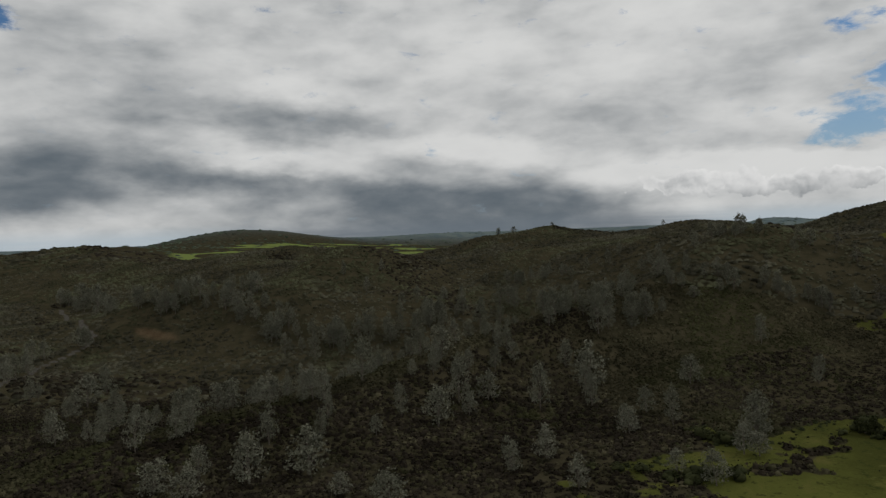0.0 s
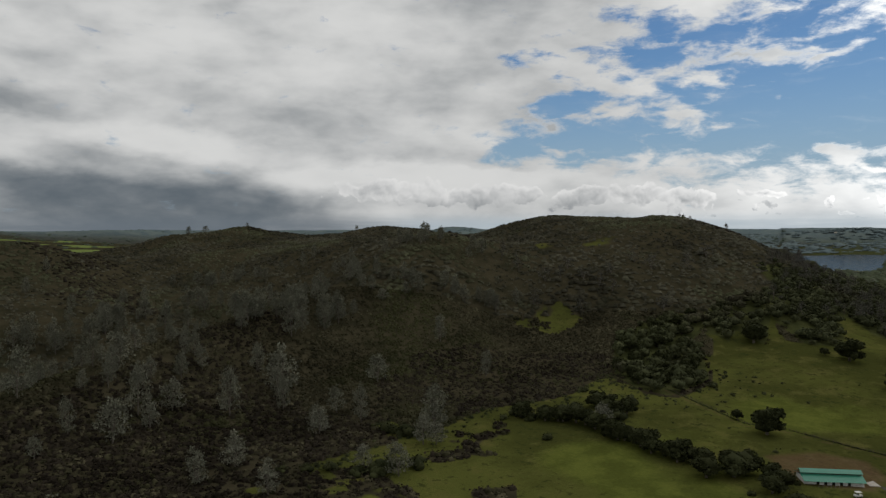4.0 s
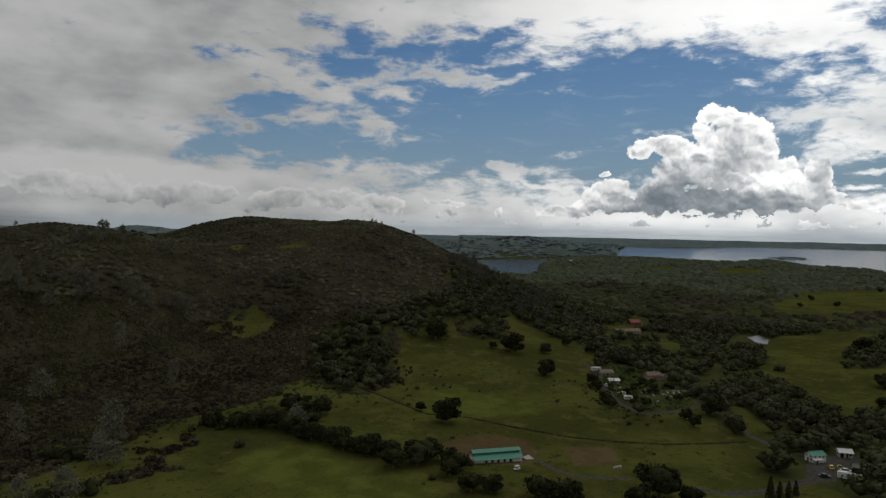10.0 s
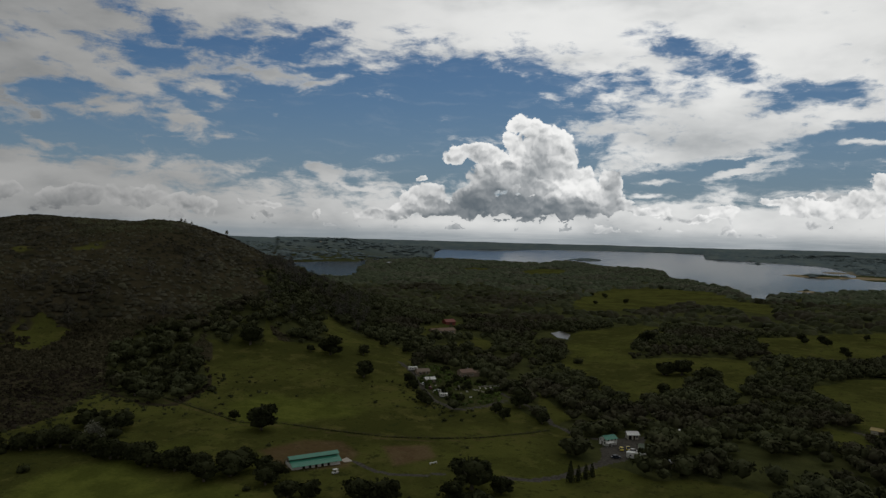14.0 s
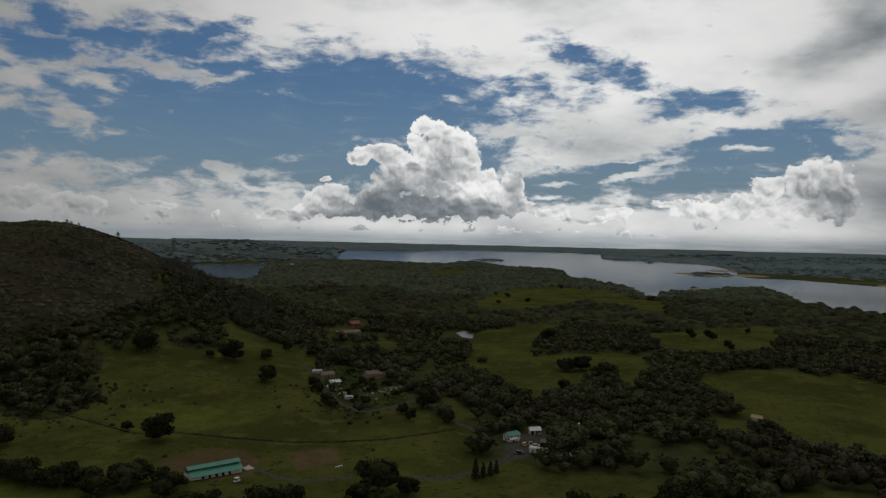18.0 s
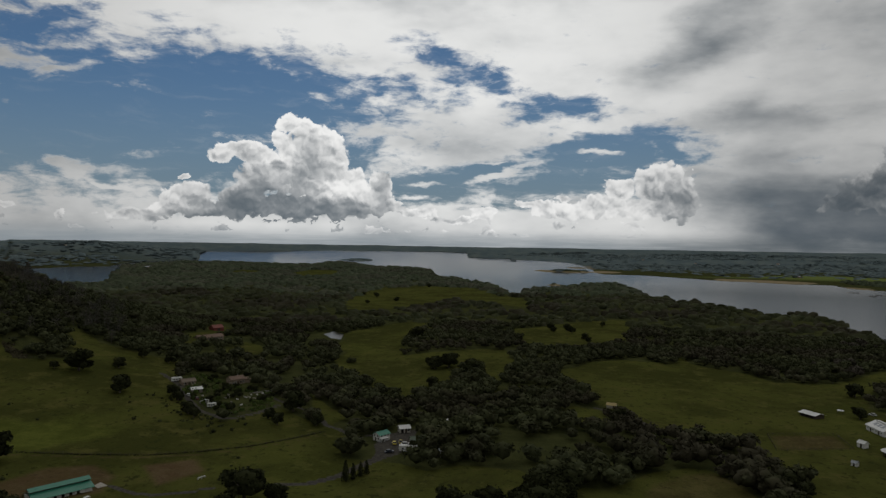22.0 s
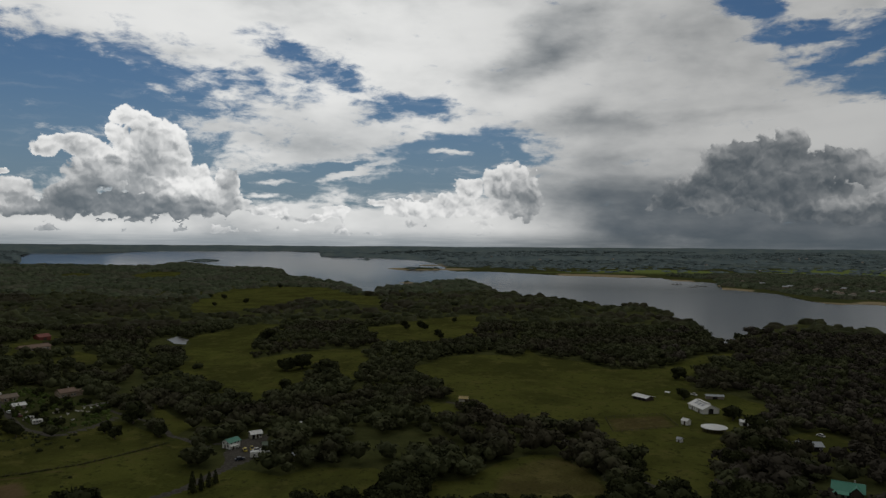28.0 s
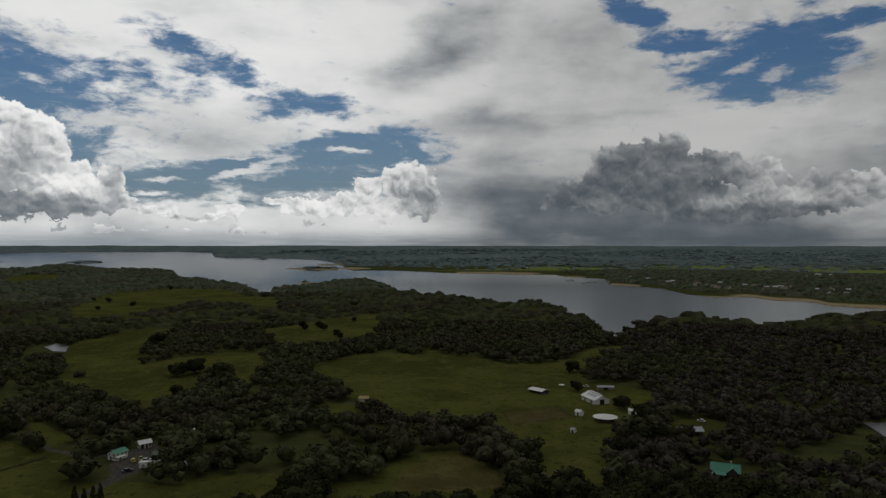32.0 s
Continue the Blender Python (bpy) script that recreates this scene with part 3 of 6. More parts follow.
# lake: dark water under a rippled, broken reflection
water_mat, nt, p = material("lake_water", 0.9, 0, 0.0)
p.inputs["Base Color"].default_value = (0.030, 0.038, 0.042, 1)
gloss = nt.nodes.new("ShaderNodeBsdfGlossy")
gloss.inputs["Color"].default_value, gloss.inputs["Roughness"].default_value = (0.66, 0.67, 0.68, 1), 0.14
facing = nt.nodes.new("ShaderNodeFresnel")
facing.inputs["IOR"].default_value = 1.33
mixed = nt.nodes.new("ShaderNodeMixShader")
nt.links.new(facing.outputs[0], mixed.inputs[0]), nt.links.new(p.outputs[0], mixed.inputs[1]), nt.links.new(gloss.outputs[0], mixed.inputs[2])
nt.links.new(mixed.outputs[0], nt.nodes["Material Output"].inputs[0])
relief(nt, gloss, grain(nt, 0.03, 8.0, 0.7), 0.03, 2.0)


# building materials
def painted(name, colour, rough=0.6, wear=(0.75, 0.72, 0.66), ribs=0.0, vertical=True):
    """Paint or sheet metal with streaks, dirt and, where it is ribbed, rib relief."""
    m, nt, p = material(name, rough, 0.0, 0.4)
    streak = grain(nt, 1.0, 6.0, 0.65, stretch=(1.2, 1.2, 0.25))
    col = blend(nt, steps(nt, streak, 0.42, 0.75), colour, tuple(a * b for a, b in zip(colour, wear)))
    nt.links.new(blend(nt, 0.3, col, blend(nt, grain(nt, 7.0), (0.5, 0.5, 0.5), (1.0, 1.0, 1.0)), "MULTIPLY"), p.inputs["Base Color"])
    if ribs:
        wave = nt.nodes.new("ShaderNodeTexWave")
        wave.inputs["Scale"].default_value = ribs
        c = nt.nodes.new("ShaderNodeTexCoord")
        nt.links.new(c.outputs["Object"], wave.inputs["Vector"])
        relief(nt, p, wave.outputs["Fac"], 0.5, 0.04)
    else:
        relief(nt, p, grain(nt, 6.0), 0.2, 0.02)
    return m


green_metal = painted("green_roof_metal", (0.035, 0.20, 0.13), 0.45, (0.8, 0.85, 0.85), 1.2)
pale_metal = painted("pale_roof_metal", (0.66, 0.66, 0.64), 0.4, (0.82, 0.80, 0.76), 1.2)
grey_metal = painted("grey_roof_metal", (0.30, 0.32, 0.34), 0.45, (0.8, 0.8, 0.8), 1.2)
white_paint = painted("white_paint", (0.72, 0.72, 0.69), 0.6)
cream_paint = painted("cream_paint", (0.50, 0.47, 0.40), 0.7)
tan_stucco = painted("tan_stucco", (0.27, 0.21, 0.15), 0.9)
clay_tile = painted("clay_tile", (0.19, 0.125, 0.09), 0.85, (0.75, 0.7, 0.7), 2.0)
shingle = painted("brown_shingle", (0.19, 0.15, 0.115), 0.9)
red_paint = painted("red_barn_paint", (0.19, 0.045, 0.032), 0.7)
dark_wood = painted("dark_wood", (0.06, 0.045, 0.032), 0.85)
grey_wood = painted("weathered_wood", (0.23, 0.20, 0.165), 0.9)
concrete = surface("concrete", (0.34, 0.31, 0.26), (0.44, 0.40, 0.34), 0.6, 0.9)
# near-black for solid panels: indoor shade put into a colour
shadow_black = surface("interior_shade_black", (0.012, 0.011, 0.010), (0.02, 0.018, 0.016), 1.0, 0.95)
rubber = surface("tyre_rubber", (0.02, 0.02, 0.02), (0.035, 0.035, 0.035), 3.0, 0.9)
steel = surface("bare_steel", (0.35, 0.35, 0.36), (0.5, 0.5, 0.5), 3.0, 0.4, 0.8)
yellow_paint = painted("yellow_paint", (0.62, 0.50, 0.06), 0.4)
blue_paint = painted("dark_blue_paint", (0.030, 0.037, 0.055), 0.35)
red_car = painted("dark_red_paint", (0.16, 0.02, 0.02), 0.35)
stone = surface("stone", (0.26, 0.24, 0.21), (0.38, 0.36, 0.32), 0.8, 0.95)
canvas = painted("white_canvas", (0.62, 0.66, 0.70), 0.8)
glass, nt, p = material("window_glass", 0.08, 0.0, 0.5)
p.inputs["Base Color"].default_value = (0.02, 0.024, 0.028, 1)
pond_water, nt, p = material("pond_water", 0.3, 0, 0.3)
p.inputs["Base Color"].default_value = (0.05, 0.05, 0.045, 1)
relief(nt, p, grain(nt, 0.3, 5.0), 0.2, 0.3)

# ---- zones of the ground, as outlines in metres
FIELD_MAIN = [(36, 257), (36, 275), (49, 289), (65, 286), (84, 298), (98, 312), (106, 325), (118, 326), (122, 306), (134, 302), (150, 314),
    (170, 318), (192, 317), (222, 322), (252, 340), (278, 376),
    (294, 405), (305, 404), (293, 379), (260, 334), (258, 309), (267, 295), (301, 303), (336, 340), (356, 375), (377, 381), (373, 359), (398, 378),
    (393, 346), (439, 378), (411, 346), (416, 328), (440, 318), (500, 369), (515, 366), (498, 336), (500, 311), (490, 284), (483, 266), (437, 245),
    (411, 236), (369, 198), (359, 176), (401, 161), (387, 143), (371, 120), (353, 105), (312, 94), (90, 120), (30, 200)]
GLADE = [(283, 462), (295, 506), (310, 490), (328, 464), (318, 440), (300, 430), (280, 447)]
GRASS_SPOT = [(-27, 271), (-26, 292), (-19, 296), (-13, 275), (-13, 264)]
MEADOW_GARDEN = [(446, 154), (426, 139), (389, 119), (365, 117), (382, 127), (414, 145)]
STRIP = [(544, 279), (579, 285), (611, 279), (649, 288), (617, 255), (567, 244), (572, 261), (538, 264)]
PASTURE_BEND = [(763, 228), (838, 200), (896, 177), (905, 152), (758, 161), (672, 145), (632, 124), (658, 107), (676, 69), (669, 45), (624, 31),
    (561, 29), (510, 39), (556, 49), (595, 59), (562, 68), (474, 78), (454, 94), (474, 105), (475, 123), (499, 131), (523, 144), (525, 162),
    (577, 180), (641, 194)]
PASTURE_MID = [(802, 54), (846, 45), (876, 8), (947, -46), (982, -92), (914, -89), (807, -85), (741, -63), (692, -29), (690, 16), (746, 31)]
CLEARING_LOW = [(494, 39), (513, 23), (519, 12), (496, 13), (480, 33)]
PASTURE_BIG = [(562, 2), (589, -13), (615, -33), (641, -60), (644, -87), (633, -101), (671, -115), (646, -121), (629, -136), (576, -164),
    (398, -122), (390, -108), (398, -95), (417, -86), (394, -68), (425, -55), (451, -47), (457, -28), (483, -27), (522, -21)]
PADDOCK = [(414, -3), (456, -13), (447, -26), (431, -33), (414, -35), (419, -44), (397, -39), (403, -27), (415, -13)]
FARM = [(619, -34), (639, -63), (627, -107), (638, -129), (613, -149), (568, -165), (571, -187), (592, -221), (611, -246), (642, -273), (649, -304),
    (622, -302), (607, -271), (566, -239), (524, -218), (488, -206), (470, -217), (445, -227), (413, -222), (396, -206), (380, -185), (354, -168),
    (331, -155), (311, -136), (279, -125), (278, -98), (300, -98), (322, -111), (347, -103), (370, -107), (380, -101), (405, -94), (421, -87),
    (389, -72), (404, -59), (428, -45), (456, -31)]
FIELD_LOW = [(304, -8), (300, -25), (312, -37), (326, -49), (338, -65), (336, -74), (317, -81), (299, -86), (281, -86), (258, -77), (258, -8)]
FIELD_HOUSE = [(286, 131), (302, 105), (317, 94), (317, 84), (318, 69), (310, 55), (321, 43), (322, 30), (321, 14), (310, 8), (297, 4), (274, 4),
    (228, 119)]
SHED_CLEARING = [(367, -206), (373, -228), (352, -229), (322, -210), (329, -196), (335, -188)]
HOUSE_CLEARING = [(295, -172), (309, -198), (293, -205), (267, -194), (258, -182), (262, -168), (269, -164)]
MEADOW_HIGH = [(1202, 340), (1485, 391), (1612, 370), (1725, 297), (1700, 224), (1453, 135), (1296, 51), (1128, 43), (1212, 112), (1320, 179), (1169, 210), (1066, 262), (1037, 285)]
MEADOW_TOP = [(2320, 877), (2487, 873), (2468, 762), (2100, 681), (2066, 752)]
MEADOW_POINT = [(2239, 1067), (2388, 1079), (2423, 1038), (2231, 998)]
CLEARING = [(546, 301), (648, 345), (746, 370), (729, 350), (647, 320), (587, 308)]
PEN = [(283, 175), (300, 157), (283, 144), (260, 154)]
SHED_YARD = [(242, 214), (268, 208), (278, 192), (268, 175), (249, 169), (229, 187)]
ARENA = [(407, -117), (413, -154), (384, -152), (374, -112)]
STUBBLE = [(279, -33), (311, -42), (329, -59), (334, -74), (315, -84), (278, -85)]
CUT = [(-315, 710), (-293, 704), (-264, 688), (-253, 672), (-278, 680), (-306, 695)]
PARKING = [(341, 86), (365, 83), (378, 71), (360, 69), (333, 71), (315, 78), (307, 81), (307, 84), (322, 81), (335, 83)]
GARDEN = [(425, 240), (460, 241), (455, 206), (422, 167), (402, 161), (369, 173), (377, 192), (398, 216)]
GROVE = [(293, 379), (320, 408), (354, 416), (384, 412), (389, 393), (358, 376), (336, 340), (307, 309), (268, 297), (261, 312), (268, 345)]
OAKBELT = [(377, 381), (373, 359), (393, 346), (434, 374), (418, 330), (443, 323), (492, 360), (492, 332), (497, 309), (489, 269), (727, 371),
    (730, 451), (543, 438), (458, 411), (402, 407)]
POND = [(754, 248), (781, 245), (756, 226), (717, 217), (723, 230)]
POOL = [(344, -308), (341, -333), (311, -320), (286, -293), (305, -290), (321, -299)]
HEDGE = [(175, 304), (183, 292), (197, 283), (198, 258), (202, 239), (207, 222), (217, 210), (224, 196), (222, 183)]
HEDGE_UPPER = [(216, 299), (226, 293), (235, 286)]
TRACK = [(267, 330), (272, 307), (269, 277), (265, 244), (277, 229), (285, 201), (294, 176), (306, 158), (321, 140), (342, 124), (357, 114)]
DRIVE = [(257, 172), (252, 158), (253, 148), (259, 139), (267, 132)]
LANE = [(363, 86), (353, 98), (366, 111), (372, 120), (395, 133), (418, 166), (446, 197)]
YARD_LANE = [(332, 72), (318, 80), (307, 84), (292, 89), (280, 98), (276, 110)]
GARDEN_LANE = [(446, 260), (421, 232), (392, 211), (374, 195), (365, 177), (369, 171), (386, 164), (406, 161)]
FARM_ROAD = [(452, -28), (445, -38), (429, -50), (412, -56), (394, -68), (386, -73)]
FARM_LANE = [(376, -78), (313, -96), (292, -102), (278, -110), (265, -117)]
SCRUB_ROAD = [(-331, 500), (-350, 580), (-362, 620), (-352, 650), (-347, 677), (-352, 705), (-371, 726), (-476, 890), (-510, 933)]
OAKS_SLOPE = [(265, 231, 16.8), (269, 252, 6.7), (386, 252, 14.9), (438, 287, 10.1), (482, 296, 9.1), (408, 312, 6.7), (414, 299, 19.8),
    (390, 352, 19.5), (483, 273, 6.5), (469, 254, 7.8), (388, 216, 7.9), (360, 191, 7.8), (364, 145, 8.9), (396, 148, 16.2), (370, 125, 9.4)]
OAKS_HEDGE = [(203, 205, 13.8), (213, 201, 15.3), (214, 184, 12.1), (208, 168, 11.6), (213, 162, 10.3), (222, 146, 13.9), (228, 137, 11.3),
    (204, 222, 11.4), (201, 234, 10.1), (202, 249, 10.4), (202, 263, 9.2), (226, 281, 11.5), (216, 284, 12.9), (202, 278, 7.8)]
OAKS_HOUSE = [(563, 92, 15.9), (576, 82, 18.3), (498, 83, 10.2), (558, 61, 17.4), (256, 115, 19.9), (242, 116, 11.7), (258, 103, 10.5),
    (225, 137, 14.2), (222, 145, 11.7), (337, 64, 7.3), (335, 56, 11.5), (333, 47, 9.9)]
OAKS_PASTURE = [(755, -39, 8.0), (420, -39, 11.5), (833, -24, 10.2), (832, -3, 8.9), (566, 95, 12.5), (572, 82, 15.0), (496, 82, 9.9),
    (536, 24, 13.7), (739, 140, 19.3)]
OAKS_MEADOW = [(1342, 336, 13.2), (1145, 302, 9.4), (1222, 270, 12), (1443, 388, 9.5), (1653, 286, 13.4), (778, -37, 9.9), (855, -19, 12.3), (856, 0, 12.3),
    (913, -64, 8.8), (567, 183, 10.4), (480, 275, 7.1), (467, 259, 7.7), (471, 247, 7.6), (396, 223, 10.1), (365, 197, 9.3), (374, 154, 7.7), (400, -190, 12)]
OAKS_FARM = [(529, -209, 14.1), (458, -184, 10.3), (579, -213, 9.2), (407, -194, 10.2), (361, -186, 18.2), (328, -166, 16.7), (307, -147, 14.4),
    (324, -178, 15.0), (306, -103, 8.7), (315, -100, 10.4)]
BUSHES = [(353, 177, 2.4), (340, 170, 4.2), (300, 299, 6.8), (299, 283, 3.3), (574, 164, 10.4), (349, 357, 4.4), (272, 264, 2.8), (200, 185, 1.6),
    (206, 186, 4.0)]
BUSHES_LOW = [(111, 313, 12.1), (116, 304, 12.0), (121, 300, 9.7), (172, 269, 6.1), (193, 287, 6.5), (178, 304, 8.2), (184, 296, 8.2),
    (168, 303, 5.3), (178, 294, 5.9), (231, 324, 6.2), (214, 278, 8.3), (206, 298, 6.8), (130, 301, 7.4), (94, 266, 12), (99, 270, 9),
    (106, 265, 11), (90, 262, 9), (84, 268, 8), (217, 277, 12), (237, 293, 10), (226, 286, 11), (209, 300, 8), (66, 282, 7), (74, 277, 8), (57, 285, 6)]
PINES_NEAR = [(81, 404, 28.7, 26.3), (48, 374, 16.9, 25.5), (21, 381, 17.1, 16.7), (5, 376, 16.9, 27), (-6, 349, 20.9, 20.9),
    (-142, 316, 13.1, 22.1), (-134, 368, 17.6, 18.7), (-81, 280, 20.3, 22.1), (-59, 289, 23.5, 20), (-43, 267, 12.1, 9.7),
    (-23, 251, 18.8, 15.1), (24, 284, 11.9, 14.8), (40, 298, 15, 14.9), (82, 324, 14, 13.3), (133, 307, 18.3, 20), (120, 289, 12.5, 13.7),
    (135, 395, 18.7, 16.6), (200, 450, 12.3, 19.6), (197, 376, 10.6, 15.2), (97, 259, 13.8, 13.2), (87, 272, 11.4, 10.2),
    (47, 263, 12, 12.8)]
PINES_FRONT = [(-249, 485, 24.4, 23.9), (-257, 530, 16.4, 21.1), (-200, 356, 16.3, 16.3), (-149, 348, 9.4, 12.1), (-104, 288, 13.7, 14.6),
    (-116, 272, 17.7, 14.1), (-101, 266, 17, 13.6), (71, 429, 13, 17.3), (100, 467, 16.7, 28.5), (129, 491, 17.7, 18.2), (32, 675, 20, 26),
    (-4, 417, 20.8, 21.6), (-26, 646, 22.5, 25.8), (-48, 392, 19.7, 26.8), (-72, 372, 17, 18.1), (-92, 629, 19, 22.8),
    (-52, 642, 19.3, 23.1), (-94, 370, 15.2, 18.3)]
# lines of pines through the brush: way points, how many, spread, least and greatest height
PINE_BELTS = (
    (((-198, 691), (-144, 665), (-97, 635), (-47, 643), (5, 681), (64, 722)), 46, 16, 15, 25),
    (((60, 470), (84, 492), (114, 488), (150, 505)), 16, 10, 13, 22),
    (((-520, 955), (-476, 940), (-332, 750), (-265, 722), (-184, 725)), 34, 18, 16, 26),
    (((62, 837), (101, 781), (152, 753)), 14, 10, 11, 16),
    (((178, 566), (208, 529), (252, 516), (294, 503)), 18, 14, 11, 17),
    (((-335, 540), (-374, 638), (-330, 690)), 10, 12, 15, 22),
    (((-130, 430), (-60, 520), (10, 560), (70, 620)), 18, 22, 14, 22),
    (((150, 640), (230, 620), (300, 600)), 16, 18, 10, 16),
)
PINES_BACK = [(-202, 693, 23.5, 25.2), (-220, 707, 20.8, 22.4), (-500, 971, 32.6, 30.4), (-456, 928, 27.0, 36.4), (-194, 731, 19.8, 20.7),
    (85, 790, 16.1, 15.0), (73, 819, 16.7, 15.6), (112, 488, 15.6, 18.7), (129, 493, 14.6, 18.0), (177, 529, 9.5, 12.5), (201, 519, 10.5, 10.6),
    (181, 515, 12.8, 9.8), (52, 680, 14.0, 19.6)]
PINES_MEADOW = [(132, 305, 15.2, 13.7), (125, 286, 12.4, 10.1), (204, 271, 14.1, 10.8)]
PINES_SKYLINE = [(117, 1173, 14.9, 10.6), (83, 1061, 11.5, 11.2), (169, 1091, 8.0, 6.6), (320, 1029, 7.8, 8.1), (576, 625, 6.1, 5.7),
    (579, 622, 5.4, 5.1), (625, 604, 7.0, 7.8), (314, 701, 5.5, 5.2), (584, 617, 4.6, 4.5)]
PINES_HILL = [(480, 487, 22.4, 12.6), (436, 466, 21.1, 13.8), (404, 493, 18.5, 10.9), (409, 477, 19.6, 11.7), (355, 523, 21.4, 11.0),
    (331, 521, 21.0, 12.7), (373, 484, 17.9, 10.6), (353, 496, 16.5, 9.6), (324, 555, 17.4, 10.2), (311, 506, 13.5, 10.4), (323, 583, 15.0, 12.6),
    (374, 422, 18.9, 12.4)]
FIELDS = [FIELD_MAIN, GLADE, GRASS_SPOT, MEADOW_GARDEN, STRIP, PASTURE_BEND, PASTURE_MID, CLEARING_LOW, PASTURE_BIG, PADDOCK, FARM, FIELD_LOW, FIELD_HOUSE, SHED_CLEARING,
          MEADOW_HIGH, MEADOW_TOP, MEADOW_POINT, CLEARING]


def inside(x, y, outline):
    """Signed distance to an outline, positive inside."""
    hit, near = np.zeros(x.shape, bool), np.full(x.shape, 1e9)
    for (x0, y0), (x1, y1) in zip(outline, outline[1:] + outline[:1]):
        cross = ((y0 > y) != (y1 > y)) & (x < (x1 - x0) * (y - y0) / ((y1 - y0) or 1e-9) + x0)
        hit ^= cross
        near = np.minimum(near, beside(x, y, x0, y0, x1, y1))
    return np.where(hit, near, -near)


def beside(x, y, x0, y0, x1, y1):
    ex, ey = x1 - x0, y1 - y0
    s = np.clip(((x - x0) * ex + (y - y0) * ey) / (ex * ex + ey * ey + 1e-9), 0, 1)
    return np.hypot(x - x0 - s * ex, y - y0 - s * ey)


def along(x, y, line):
    near = np.full(x.shape, 1e9)
    for (x0, y0), (x1, y1) in zip(line, line[1:]):
        near = np.minimum(near, beside(x, y, x0, y0, x1, y1))
    return near


def open_field(x, y):
    """Signed distance into the nearest open grass, with ragged edges."""
    far = np.hypot(x, y)
    wob = np.minimum(10, far * 0.012) + 12 * smooth(390, 520, far) * smooth(45, 35, np.degrees(np.arctan2(x, y)))
    u, v = x + wob * fbm(x, y, 45, 3, 71), y + wob * fbm(x, y, 45, 3, 81)
    best = np.full(np.shape(x), -1e9)
    for outline in FIELDS:
        best = np.maximum(best, inside(u, v, outline) + 16 * smooth(700, 1000, np.hypot(x, y)))
    return best


def zones(x, y, z):
    far, b = np.hypot(x, y), np.degrees(np.arctan2(x, y))
    field = smooth(-2.5, 2.5, open_field(x, y))
    field = field * np.where((b < 45) & (far > 420), 0.8 * smooth(-0.15, 0.45, fbm(x, y, 24, 4, 55)), 1)
    field = field * np.where((b < 30) & (far < 340), smooth(-0.75 + 0.6 * smooth(22, 8, b), -0.1 + 0.5 * smooth(22, 8, b), fbm(x, y, 15, 3, 57)), 1)
    patch = smooth(0.28, 0.6, fbm(x, y, 70, 4, 91)) * smooth(23, 30, b) * smooth(44, 34, b) * smooth(430, 500, far) * smooth(900, 700, far)
    wood = smooth(47, 55, b + 5 * fbm(x, y, 90, 3, 95) - 4 * smooth(420, 300, far))
    wood = np.maximum(wood, np.maximum(smooth(-3, 3, inside(x, y, GROVE)), smooth(-6, 3, inside(x, y, OAKBELT))))
    field = field * (1 - smooth(-3, 3, inside(x, y, GROVE)))
    out = {"scrub": (1 - field) * (1 - wood) * (1 - 0.75 * patch), "woods": (1 - field) * wood}
    lush = smooth(330, 270, far) * smooth(45, 25, b) * field
    out["lush"] = 0.12 * lush + 0.35 * field * smooth(62, 56, b) * smooth(520, 420, far) + 0.35 * patch + 0.5 * field * smooth(0.1, 0.6, fbm(x, y, 60, 3, 99))
    # sunlit patches of the far fields, carried by colour
    out["bright"] = smooth(2000, 2300, far) * smooth(4600, 3800, far) * smooth(12, 8, b) * smooth(-24, -18, b) * smooth(-0.12, 0.22, fbm(x, y, 420, 4, 101)) * smooth(-0.35, 0.05, fbm(x, y, 130, 3, 105))
    out["bright"] = np.maximum(out["bright"], 0.75 * smooth(93, 100, b) * smooth(3200, 4200, far) * smooth(11000, 7000, far) * smooth(0.05, 0.35, fbm(x, y, 900, 3, 103)))
    earth = np.zeros_like(x)
    for outline, amount in ((PEN, 0.7), (SHED_YARD, 0.65), (ARENA, 0.5), (STUBBLE, 0.45), (CUT, 0.55), (GARDEN, 0.15)):
        earth = np.maximum(earth, amount * smooth(-4, 4, inside(x, y, outline)))
    earth = np.maximum(earth, 0.55 * smooth(1.6, 0.5, along(x, y, TRACK)))
    out["earth"] = earth
    gravel = smooth(-1, 1, inside(x, y, PARKING))
    for line, half in ((DRIVE, 1.3), (LANE, 1.5), (YARD_LANE, 2.2), (GARDEN_LANE, 1.7), (FARM_ROAD, 1.7), (FARM_LANE, 2.0), (SCRUB_ROAD, 2.6)):
        gravel = np.maximum(gravel, smooth(half + 1, half - 1, along(x, y, line)))
    out["gravel"] = gravel
    out["sand"] = smooth(LAKE + 2.6, LAKE + 1.0, z) * smooth(49, 52, b) * np.maximum(smooth(0.12, 0.5, fbm(x, y, 500, 3, 105)), smooth(121, 125, b))
    for bearing, dist, across, reach, tall in ISLETS:
        u, v = math.sin(math.radians(bearing)), math.cos(math.radians(bearing))
        out["sand"] = np.maximum(out["sand"], smooth(2.0, 1.2, np.hypot((x * v - y * u) / across, (x * u + y * v - dist) / reach)) * (z < LAKE + 5))
    out["far_haze"] = smooth(3800, 6500, far)
    return out


